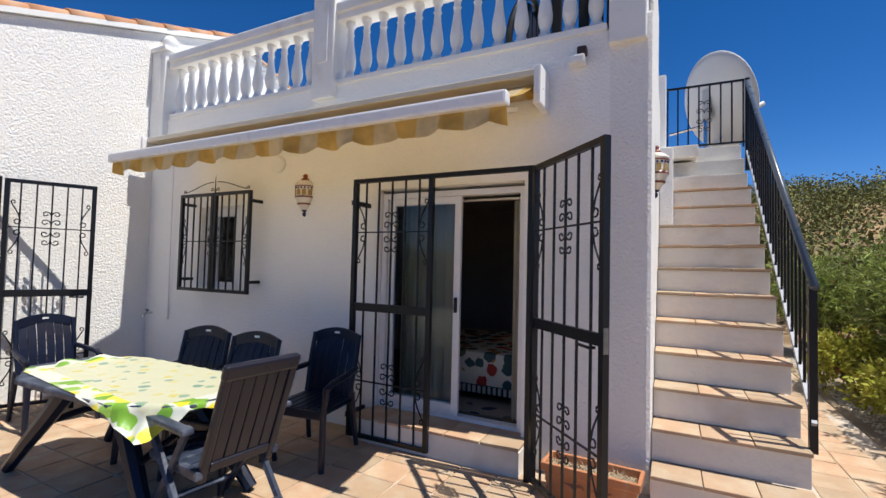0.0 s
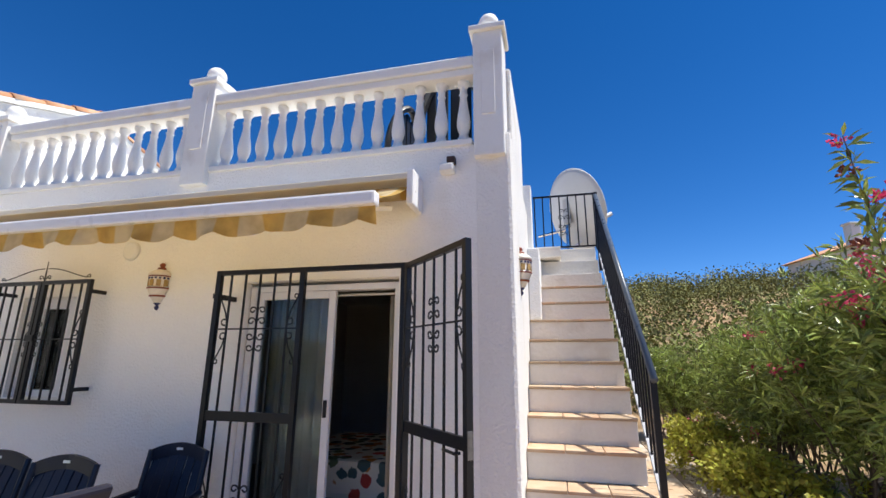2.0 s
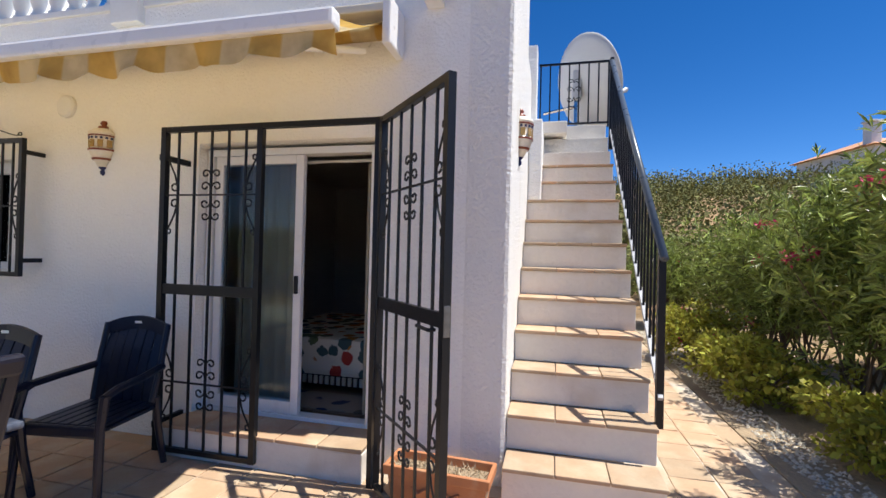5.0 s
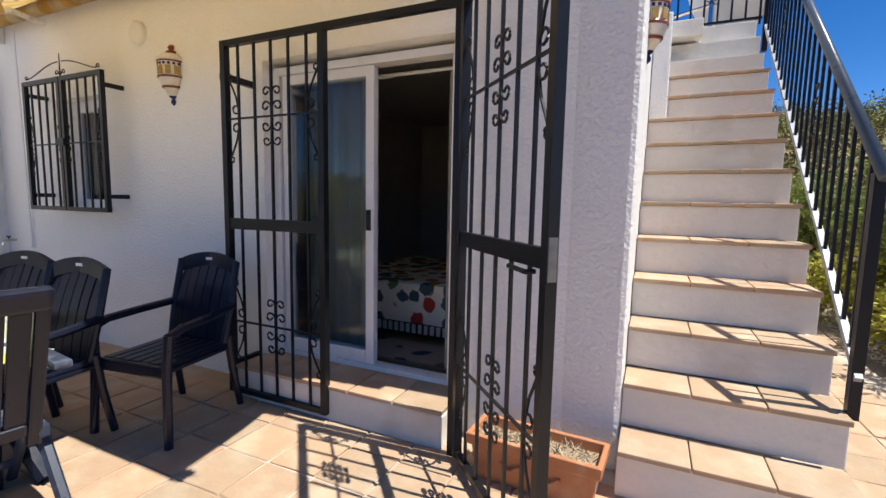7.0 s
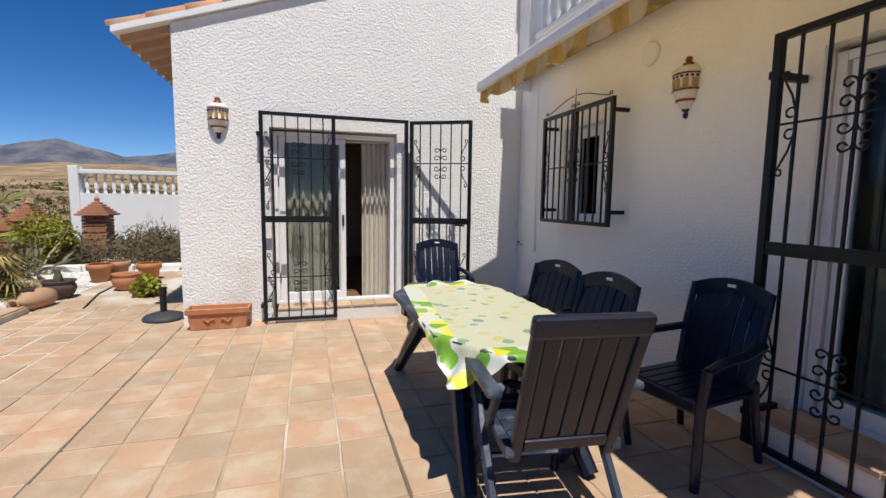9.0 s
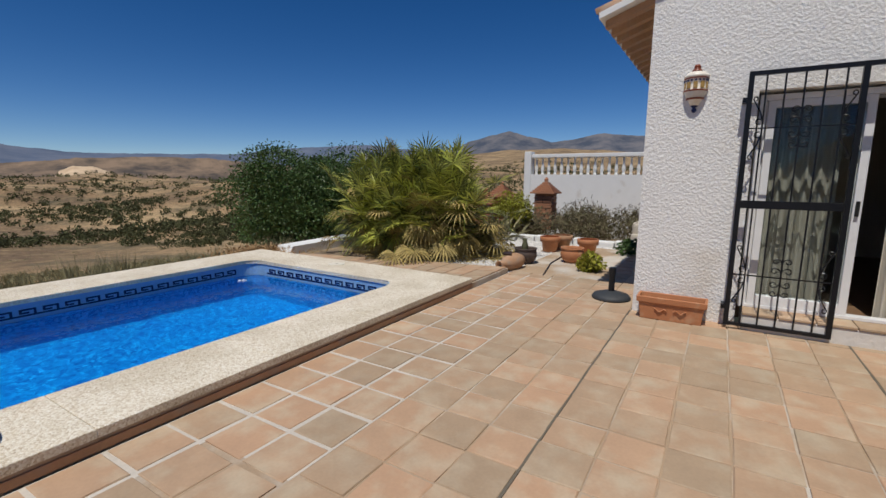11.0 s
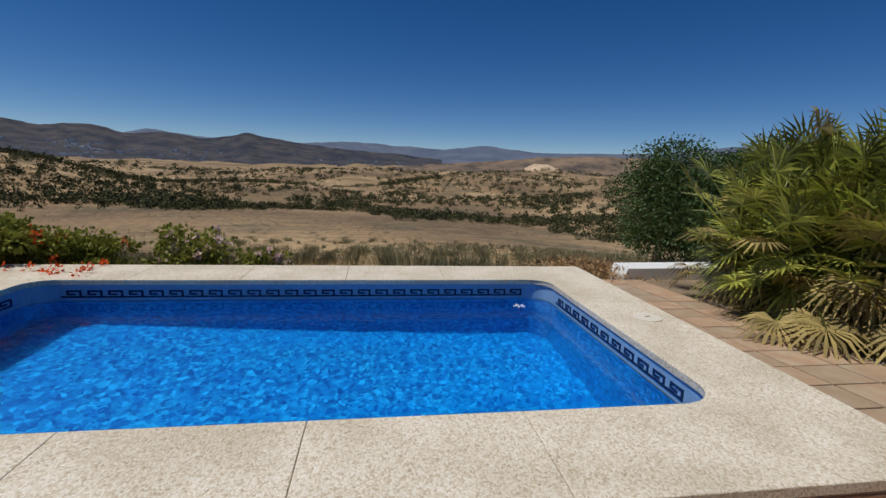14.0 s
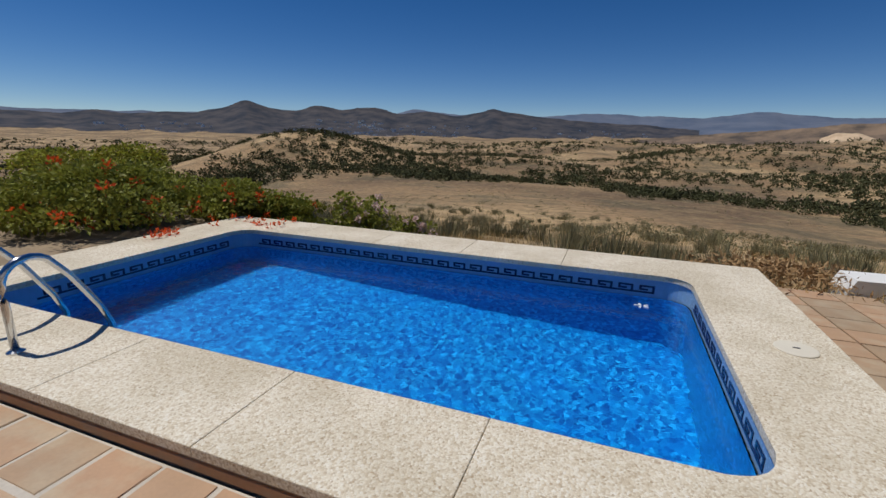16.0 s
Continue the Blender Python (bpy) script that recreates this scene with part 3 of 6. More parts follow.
for x in (-0.4, 0.4):
    bm = B(); box(bm, x - 0.38, x + 0.38, -0.305, -0.283, 0.06, 2.04, 0.006); d = part("door", bm, WOOD_DARK, ward)
    bm = B(); rod(bm, (x * 0.15, -0.325, 0.95), (x * 0.15, -0.325, 1.1), 0.008); part("handle", bm, STEEL, d)
rug = B(); box(rug, 3.6, 4.7, 0.60, 0.98, 0.202, 0.212, 0.003)
solid("rug", rug, make_print("rug_cloth", (0.34, 0.29, 0.23), [(0.03, 0.04, 0.10), (0.16, 0.13, 0.10), (0.10, 0.03, 0.03)], 4.0, 0.62), "patterned dark rug on the bedroom floor", "rug")

# ---- floor slab, door steps, pool edge ----
bm = B()
box(bm, -4.3, 7.5, -5.5, -3.66, -0.4, -0.008)
box(bm, XB, 7.5, -3.66, YA, -0.4, -0.008)
box(bm, XC + 0.01, 7.5, YA, 9.0, -0.4, -0.008)
floor = solid("floor", bm, GROUT, "mortar bed of the tiled terrace", kind="structure")
bm = B()
box(bm, -1.2, 6.8, -5.5, -5.15, -0.017, -0.0062)
box(bm, -1.2, 3.6, -5.15, -4.53, -0.017, -0.0062)
solid("mortar_band", bm, GROUT_PALE, "pale smeared mortar along the pool edge", kind="structure")

step = thing("door_step_south", "white door step topped with terracotta tiles", "step", kind="structure")
bm = B(); box(bm, 3.36, 4.86, 0.012, YA + 0.3, -0.05, 0.185, 0.012); part("riser", bm, STEPWHITE, step)
for i in range(5):
    bm = B(); box(bm, 3.36 + i * 0.30 + 0.004, 3.36 + i * 0.30 + 0.296, 0.002, 0.36, 0.186, SILL, 0.006); part("tile", bm, TERRA, step)
step = thing("door_step_west", "white door step topped with terracotta tiles", "step", kind="structure")
bm = B(); box(bm, XB - 0.3, -0.012, dy0 + 0.05, dy1 + 0.02, -0.05, 0.14, 0.012); part("riser", bm, STEPWHITE, step)
for i in range(5):
    y = dy0 + 0.05 + i * 0.27
    bm = B(); box(bm, XB - 0.2, -0.002, y + 0.004, y + 0.268, 0.141, 0.165, 0.006); part("tile", bm, TERRA, step)


# ---- sliding doors ----
def sliding_door(name, at, w, h, label, slid):
    """A two-leaf sliding door in its frame; local x along the wall, y into the house. slid: where the moving leaf stands."""
    th = thing(name, label, "sliding door", kind="structure", at=at)
    bm = B()
    for x0, x1, z0, z1 in ((0, 0.05, 0, h), (w - 0.05, w, 0, h), (0.05, w - 0.05, h - 0.05, h), (0.05, w - 0.05, 0, 0.03)):
        box(bm, x0, x1, 0, 0.10, z0, z1, 0.004)
    part("window_frame", bm, PVC, th)
    for x0, y0 in ((0.05, 0.055), (slid, 0.012)):
        x1 = x0 + w / 2 + 0.045
        bm = B()
        for a, c, z0, z1 in ((x0, x0 + 0.06, 0.032, h - 0.052), (x1 - 0.06, x1, 0.032, h - 0.052), (x0 + 0.06, x1 - 0.06, h - 0.115, h - 0.052), (x0 + 0.06, x1 - 0.06, 0.032, 0.12)):
            box(bm, a, c, y0, y0 + 0.035, z0, z1, 0.004)
        leaf = part("door_leaf", bm, PVC, th)
        bm = B(); box(bm, x0 + 0.06, x1 - 0.06, y0 + 0.014, y0 + 0.019, 0.12, h - 0.115)
        g = part("pane", bm, GLASS, leaf)
        g.visible_shadow = False
        if x0 == slid:
            bm = B(); box(bm, x1 - 0.045, x1 - 0.018, y0 - 0.022, y0 - 0.001, h * 0.46, h * 0.46 + 0.13, 0.006)
            part("handle", bm, BLACKPL, leaf, "black grip on the white frame")
    return th


sliding_door("door_1", pose(3.41, 0.33, SILL), 1.38, 1.96, "white aluminium sliding door standing half open", 0.068)
sliding_door("door_2", pose(XB - 0.12, dy0 + 0.02, 0.166, 0, 0, 90), 1.37, 1.95, "white aluminium sliding door of the wing, half open", 0.066)


def curtain(at, w, h, name="curtain"):
    th = thing(name, "cream curtain drawn aside, hanging in folds", "curtain", at=at)
    bm = B()
    rows = []
    for i in range(61):
        x = w * i / 60
        y = 0.032 * math.sin(i * 0.62) + 0.010 * math.sin(i * 1.31)
        rows.append([bm.verts.new((x, y * (0.7 + 0.3 * j / 6), h * (1 - j / 6))) for j in range(7)])
    for a, c in zip(rows, rows[1:]):
        for j in range(6):
            bm.faces.new((a[j], a[j + 1], c[j + 1], c[j]))
    part("cloth", bm, CURTAIN, th, smooth=True)
    bm = B(); rod(bm, (-0.6, 0, h + 0.02), (w + 0.1, 0, h + 0.02), 0.012); part("rail", bm, PVC, th)
    return th


curtain(pose(XB - 0.29, -1.72, 0.17, 0, 0, 90), 0.34, 1.87)
curtain(pose(4.62, 0.56, 0.23), 0.16, 1.86)
curtain(pose(3.50, 0.58, 0.23), 0.60, 1.86)
curtain(pose(XB - 0.31, -2.68, 0.17, 0, 0, 90), 0.60, 1.85)


# ---- wrought iron ----
def scroll(bm, x, z, sx, sz, size=0.055, y=0.0, r=0.0045):
    """A C-curl that rises from a bar and rolls in at its end."""
    pts = []
    for i in range(15):
        a = math.pi * 1.75 * i / 14
        q = size * (1 - 0.55 * i / 14)
        pts.append((x + sx * (size * 0.55 - q * 0.55 * math.cos(a)), y, z + sz * (0.4 * size + q * 0.62 * math.sin(a) + size * 0.5 * i / 14)))
    tube(bm, pts, r, 5)


def lyre(bm, x, z, s, up, y=0.0, w=0.10, h=0.19):
    """A bent strap with rolled ends between the outer bar and the next."""
    pts = []
    for i in range(10):
        a = math.pi * 1.6 * i / 9
        q = 0.032 * (1 - 0.4 * i / 9)
        pts.append((x + s * (w * 0.75 - q + q * math.cos(a)), y, z + up * (0.05 + q * math.sin(a))))
    pts = pts[::-1] + [(x + s * w * 0.55, y, z + up * h * 0.55), (x + s * 0.02, y, z + up * h * 0.9)]
    for i in range(8):
        a = math.pi * 1.5 * i / 7
        q = 0.022 * (1 - 0.4 * i / 7)
        pts.append((x + s * (0.028 - q * math.cos(a) * 0.8), y, z + up * (h * 0.98 + q * math.sin(a))))
    tube(bm, pts, 0.006, 5)


def leaf_grille(th, x0, x1, z0, z1, mid, bars=6, lock=False, frame_w=0.02):
    """Frame, mid rail, upright bars and scrolls of one grille leaf; local x along it."""
    for xa in (x0 + frame_w, x1 - frame_w):
        bm = B(); rod(bm, (xa, 0, z0), (xa, 0, z1), frame_w, square=True); part("stile", bm, IRON, th)
    for za, k in ((z0 + 0.016, 0.016), (z1 - 0.018, 0.018)):
        bm = B(); rod(bm, (x0 + 2 * frame_w, 0, za), (x1 - 2 * frame_w, 0, za), k, square=True); part("rail", bm, IRON, th)
    bm = B(); box(bm, x0 + 2 * frame_w, x1 - 2 * frame_w, -0.014, 0.014, mid - 0.035, mid + 0.035, 0.003); part("mid_rail", bm, IRON, th)
    w = x1 - x0
    xs = [x0 + w * (i + 1) / bars for i in range(bars - 1)]
    for x in xs:
        bm = B(); rod(bm, (x, 0, z0 + 0.03), (x, 0, z1 - 0.03), 0.0065, square=True); part("bar", bm, IRON, th)
    for lo, hi in ((z0, mid), (mid, z1)):
        zc = lo + (hi - lo) * 0.58 if lo == mid else lo + (hi - lo) * 0.43
        bm = B(); rod(bm, (x0 + 0.03, 0.0, zc), (x1 - 0.03, 0.0, zc), 0.0055, square=True)
        part("cross_bar", bm, IRON, th)
        xc = xs[len(xs) // 2]
        for s in (-1, 1):
            for u in (-1, 1):
                for off, size in ((0.005, 0.075), (0.095, 0.068)):
                    bm = B(); scroll(bm, xc, zc + u * off, s, u, size, r=0.006); part("scroll", bm, IRON, th)
        for s, xe in ((1, x0 + 0.04), (-1, x1 - 0.04)):
            for u in (-1, 1):
                bm = B(); lyre(bm, xe, zc, s, u, w=min(0.12, w / bars), h=0.25); part("scroll", bm, IRON, th)
    if lock:
        bm = B(); box(bm, x1 - 0.020, x1 + 0.003, -0.017, 0.017, mid - 0.07, mid + 0.07, 0.004); part("lock_case", bm, mat("worn_lock_steel", (0.20, 0.20, 0.20), 0.4, metal=0.8, vary=0.3, scale=20), th, "worn steel lock case")
        bm = B(); tube(bm, [(x1 - 0.07, -0.02, mid - 0.045), (x1 - 0.07, -0.055, mid - 0.045), (x1 - 0.18, -0.06, mid - 0.04)], 0.009, 8); part("handle", bm, IRON, th)


g = thing("door_grille", "black wrought iron grille fixed before the sliding door", "grille", "door grilles", at=pose(0, 0, 0))
leaf_grille(g, 3.33, 4.125, 0.035, 2.25, 1.14)
bm = B(); rod(bm, (4.125, 0, 2.232), (4.945, 0, 2.232), 0.018, square=True); part("lintel_bar", bm, IRON, g)
bm = B(); rod(bm, (4.925, 0, 0.0), (4.925, 0, 2.25), 0.02, square=True); part("post", bm, IRON, g)
for z in (0.2, 2.05):
    bm = B(); box(bm, 3.30, 3.33, 0.0, YA + 0.01, z - 0.02, z + 0.02); part("wall_tie", bm, IRON, g)
gate = thing("iron_gate", "black wrought iron gate leaf standing open, with a lock", "gate", "door gates",
             at=pose(4.945, -0.02, 0, 0, 0, math.degrees(math.atan2(-0.615, 0.57))))
leaf_grille(gate, 0.02, 0.85, 0.035, 2.235, 1.13, lock=True)
g = thing("door_grille", "black wrought iron grille fixed before the wing's door", "grille", "door grilles", at=pose(0, 0, 0, 0, 0, 90))
leaf_grille(g, -2.83, -2.05, 0.035, 2.28, 1.15)
bm = B(); rod(bm, (-2.05, 0, 2.262), (-1.235, 0, 2.262), 0.018, square=True); part("lintel_bar", bm, IRON, g)
bm = B(); rod(bm, (-1.255, 0, 0.0), (-1.255, 0, 2.28), 0.02, square=True); part("post", bm, IRON, g)
for z in (0.2, 2.05):
    bm = B(); box(bm, -2.86, -2.83, 0.0, 0.125, z - 0.02, z + 0.02); part("wall_tie", bm, IRON, g)
gate = thing("iron_gate", "black wrought iron gate leaf standing open behind the table", "gate", "door gates",
             at=pose(0.02, -1.235, 0, 0, 0, math.degrees(math.atan2(0.64, 0.33))))
leaf_grille(gate, 0.02, 0.735, 0.035, 2.265, 1.14, lock=True)

# window with its grille
win = thing("window_1", "narrow white framed window with a dark pane behind a grille", "window", kind="structure")
bm = B()
for x0, x1, z0, z1 in ((0.90, 1.03, 1.2, 2.13), (1.47, 1.56, 1.2, 2.13), (1.03, 1.47, 2.03, 2.13), (1.03, 1.47, 1.2, 1.26), (1.35, 1.42, 1.26, 2.03)):
    box(bm, x0, x1, 0.36, 0.42, z0, z1, 0.004)
part("window_frame", bm, PVC, win)
for x0, x1 in ((1.03, 1.35), (1.42, 1.47)):
    bm = B(); box(bm, x0, x1, 0.385, 0.39, 1.26, 2.03); p = part("pane", bm, GLASS, win); p.visible_shadow = False
bm = B(); box(bm, 0.82, 1.68, YA - 0.035, YA + 0.3, 1.165, 1.199, 0.006); part("window_sill", bm, WHITE, win)
# dark panel close behind the glass, so that the panes look dark
bm = B(); box(bm, 0.92, 1.54, 0.43, 0.445, 1.22, 2.10); part("dark_blind", bm, WOOD_DARK, win, "dark panel behind the panes")
wg = thing("window_grille", "black wrought iron window grille with a scrolled crest", "grille", at=pose(0, 0.09, 0))
leaf = ((0.765, 1.33), (1.345, 1.915))
for x0, x1 in leaf:
    for xa in (x0 + 0.017, x1 - 0.017):
        bm = B(); rod(bm, (xa, 0, 1.165), (xa, 0, 2.255), 0.017, square=True); part("stile", bm, IRON, wg)
    for za in (1.182, 2.238):
        bm = B(); rod(bm, (x0 + 0.034, 0, za), (x1 - 0.034, 0, za), 0.017, square=True); part("rail", bm, IRON, wg)
    for i in range(1, 5):
        x = x0 + (x1 - x0) * i / 5
        bm = B(); rod(bm, (x, 0, 1.19), (x, 0, 2.23), 0.0065, square=True); part("bar", bm, IRON, wg)
    bm = B(); rod(bm, (x0 + 0.03, 0, 1.72), (x1 - 0.03, 0, 1.72), 0.0055, square=True); part("cross_bar", bm, IRON, wg)
    for u in (-1, 1):
        bm = B(); lyre(bm, x0 + 0.034 if x0 < 1 else x1 - 0.034, 1.72, 1 if x0 < 1 else -1, u, h=0.24); part("scroll", bm, IRON, wg)
        for off in (0.0, 0.09):
            bm = B(); scroll(bm, x1 - 0.02 if x0 < 1 else x0 + 0.02, 1.72 + u * off, -1 if x0 < 1 else 1, u, 0.06, r=0.0055); part("scroll", bm, IRON, wg)
bm = B()
tube(bm, [(1.34, 0, 2.25), (1.34, 0, 2.44)], 0.007, 5, 0.003)
for s in (-1, 1):
    part("crest_finial" if s < 0 else "crest_scroll", bm, IRON, wg); bm = B()
    tube(bm, [(1.34 + s * (0.03 + 0.47 * i / 9), 0, 2.27 + 0.10 * math.cos(i / 9 * 1.5) ** 1.5 + 0.005) for i in range(10)], 0.005, 5)
    scroll(bm, 1.34 + s * 0.02, 2.255, s, 1, 0.05)
    scroll(bm, 1.34 + s * 0.5, 2.255, s, 1, 0.045)
part("crest_scroll", bm, IRON, wg)
bm = B(); box(bm, 1.29, 1.39, -0.035, -0.018, 1.70, 1.76, 0.004); part("padlock", bm, IRON, wg)
for x in (0.785, 1.895):
    for z in (1.29, 2.15):
        bm = B(); box(bm, x - 0.012, x + 0.012, 0.012, YA - 0.085, z - 0.017, z + 0.017, 0.003); part("wall_tie", bm, IRON, wg)

# ---- stairs on the side of the house ----
stairs = thing("stairs", "white outside stairs with terracotta treads up to the roof", "stairs", kind="structure")
for k in range(1, 14):
    y0, z = 0.02 + (k - 1) * 0.251, k * 0.2215
    bm = B(); box(bm, XC + 0.003, 6.585, y0 + 0.012, y0 + 0.263 if k < 13 else 3.55, z - 0.2215 if k < 13 else 0, z - 0.026, 0.006); part("riser", bm, STEPWHITE, stairs)
    if k > 1 and k < 13:
        bm = B(); box(bm, XC + 0.003, 6.585, y0 + 0.264, 3.5, z - 0.2215, z - 0.03); part("core", bm, STEPWHITE, stairs)
    for i in range(3):
        if k > 11:
            break
        x = XC + 0.006 + i * 0.293
        bm = B(); box(bm, x, x + 0.288, y0 - 0.012, y0 + 0.26, z - 0.025, z + RNG.uniform(-0.002, 0.003), 0.006, pose(0, 0, 0, 0, 0, 0))
        part("tread_tile", bm, TERRA, stairs)
bm = B(); box(bm, XC + 0.003, 6.585, 3.3, 4.1, 2.88, 3.08, 0.01); part("landing", bm, STEPWHITE, stairs)
bm = B(); box(bm, XC + 0.004, XC + 0.40, 2.86, 3.3, 2.88, 3.02, 0.01, None); part("winder", bm, STEPWHITE, stairs)
bm = B(); box(bm, XC + 0.004, XC + 0.135, 2.10, 3.3, 2.0, 2.83, 0.012); part("cheek_wall", bm, STUCCO_FINE, stairs)
bm = B(); box(bm, XC - 0.12, XC + 0.06, 2.45, 2.65, 2.83, 3.75, 0.012); part("gate_pier", bm, STUCCO_FINE, stairs)

rail = thing("stair_railing", "black iron stair railing with a blue-grey handrail", "railing")
rx = 6.608


def stair_z(y):
    return 0.2215 + (y - 0.02) / 0.251 * 0.2215


bm = B(); rod(bm, (rx, 0.36, 0.42), (rx, 0.36, 1.45), 0.021, square=True); part("post", bm, IRON, rail)
bm = B(); rod(bm, (rx, 3.0, 2.7), (rx, 3.0, 3.78), 0.021, square=True); part("post", bm, IRON, rail)
bm = B(); rod(bm, (rx, 0.30, 1.43), (rx, 3.02, 3.76), 0.026); part("handrail", bm, mat("handrail_paint", (0.07, 0.09, 0.12), 0.3, vary=0.15), rail, "blue-grey painted handrail", True)
bm = B(); rod(bm, (rx, 0.33, 0.60), (rx, 3.0, 2.93), 0.014, square=True); part("bottom_rail", bm, mat("rail_grey", (0.30, 0.32, 0.36), 0.4), rail)
for i in range(23):
    y = 0.33 + 2.67 * (i + 1) / 24
    bm = B(); rod(bm, (rx, y, 0.60 + (y - 0.33) * 0.8727), (rx, y, 1.43 + (y - 0.33) * 0.8627), 0.0075, square=True); part("baluster", bm, IRON, rail)
for yc in (1.3, 2.3):
    bm = B()
    zc = 1.02 + (yc - 0.33) * 0.868
    rotz = Matrix.Translation((rx, yc, zc)) @ Matrix.Rotation(radians(90), 4, "Z")
    b2 = B()
    for s in (-1, 1):
        for u in (-1, 1):
            scroll(b2, 0, 0, s, u, 0.07); scroll(b2, 0, u * 0.1, s, u, 0.05)
    bmesh.ops.transform(b2, matrix=rotz, verts=b2.verts)
    bm.free()
    part("scrollwork", b2, IRON, rail)
lr = thing("landing_railing", "short black iron railing across the stair landing", "railing")
for z in (3.14, 3.92):
    bm = B(); rod(bm, (5.76, 3.42, z), (6.64, 3.42, z), 0.012, square=True); part("rail", bm, IRON, lr)
for i in range(8):
    x = 5.78 + i * 0.12
    bm = B(); rod(bm, (x, 3.42, 3.08 if i in (0, 7) else 3.14), (x, 3.42, 3.92), 0.009, square=True); part("baluster", bm, IRON, lr)
bm = B()
for s in (-1, 1):
    for u in (-1, 1):
        scroll(bm, 6.20, 3.52, s, u, 0.09, 3.42, 0.006); scroll(bm, 6.20, 3.52 + u * 0.12, s, u, 0.07, 3.42, 0.006)
part("scrollwork", bm, IRON, lr)
bm = B(); rod(bm, (rx, 3.0, 3.76), (6.64, 3.42, 3.92), 0.012); part("link_rail", bm, IRON, lr)

# satellite dish
dish = thing("satellite_dish", "large pale grey satellite dish seen from its back", "satellite dish", at=pose(6.30, 4.3, 3.95))
bm = B()
prof = []
for i in range(9):
    r = 0.70 * i / 8
    prof.append((max(r, 0.004), 0.16 * (i / 8) ** 2))
for i in range(8, -1, -1):
    r = 0.70 * i / 8
    prof.append((max(r, 0.004), 0.16 * (i / 8) ** 2 + 0.012))
lathe(bm, prof, 40, Vector((0.80, 0.52, 0.30)).to_track_quat("Z", "Y").to_matrix().to_4x4())
bmesh.ops.recalc_face_normals(bm, faces=bm.faces)
part("reflector", bm, DISH, dish, "pale grey dish", True)
bm = B(); box(bm, -0.09, 0.03, -0.09, 0.05, -0.22, 0.20, 0.02); part("mount", bm, DISH, dish)
bm = B(); tube(bm, [(0.05, 0.1, -0.58), (0.3, 0.2, -0.4), (0.66, 0.36, 0.0)], 0.018, 8); part("feed_arm", bm, PVC, dish)
bm = B(); rod(bm, (0.62, 0.34, -0.02), (0.72, 0.40, 0.05), 0.035, 12); part("feed_horn", bm, PVC, dish)
bm = B(); rod(bm, (-0.03, 0.0, -0.85), (-0.03, 0.0, 0.0), 0.03, 12); tube(bm, [(-0.03, 0, -0.3), (-0.5, 0.05, -0.38)], 0.02, 8); part("mast", bm, STEEL, dish)

# ---- balustrade on the roof edge ----
bal = thing("roof_balustrade", "white cast concrete balustrade along the roof terrace", "balustrade", kind="structure")
bm = B(); box(bm, XB + 0.33, XC - 0.31, YA - 0.02, YA + 0.22, 3.272, 3.325, 0.008); part("plinth", bm, WHITE, bal)
for x0, x1 in ((0.17, 2.60), (2.86, 5.42)):
    bm = B(); box(bm, x0, x1, YA - 0.045, YA + 0.20, 3.985, 4.085, 0.016); box(bm, x0, x1, YA - 0.02, YA + 0.17, 3.915, 3.983, 0.012); part("top_rail", bm, WHITE, bal)
posts = ((0.0, 0.15, 4.14), (2.73, 0.135, 4.205), (5.545, 0.125, 4.285))
for xc, hw, top in posts:
    bm = B(); box(bm, xc - hw, xc + hw, YA - 0.065, YA + 0.22, 3.14 if xc > 1 else 3.0, top, 0.012); po = part("post", bm, WHITE, bal)
    bm = B(); box(bm, xc - hw - 0.03, xc + hw + 0.03, YA - 0.095, YA + 0.25, top + 0.002, top + 0.055, 0.01); part("cap", bm, WHITE, po)
    bm = B(); box(bm, xc - hw * 0.45, xc + hw * 0.45, YA - 0.074, YA - 0.064, 3.5, 4.1, 0.004); part("panel", bm, WHITE, po)
    bm = B(); lathe(bm, [(0.03, 0), (0.065, 0.0), (0.06, 0.012), (0.035, 0.025)] + [(max(0.004, 0.093 * math.sin(math.pi * (0.1 + 0.9 * i / 12))), 0.025 + 0.093 * (1 - math.cos(math.pi * (0.1 + 0.9 * i / 12))) ) for i in range(13)], 24, pose(xc, YA + 0.08, top + 0.056)); part("ball", bm, WHITE, po, "white ball finial", True)
bm = B()
lathe(bm, [(0.045, 0.0), (0.052, 0.0), (0.052, 0.05), (0.035, 0.06), (0.042, 0.075), (0.035, 0.09), (0.045, 0.11), (0.058, 0.16), (0.060, 0.20), (0.052, 0.27), (0.040, 0.34), (0.032, 0.41), (0.030, 0.45), (0.040, 0.465), (0.030, 0.48), (0.034, 0.53), (0.046, 0.545), (0.05, 0.56), (0.05, 0.60), (0.045, 0.60)], 14)
baluster = link_mesh("baluster", bm, WHITE, True)
for i in range(13):
    again("baluster", baluster, bal, pose(2.96 + i * 0.196, YA + 0.08, 3.325, 0, 0, i * 13))
for i in range(12):
    again("baluster", baluster, bal, pose(0.27 + i * 0.198, YA + 0.08, 3.325, 0, 0, i * 17))

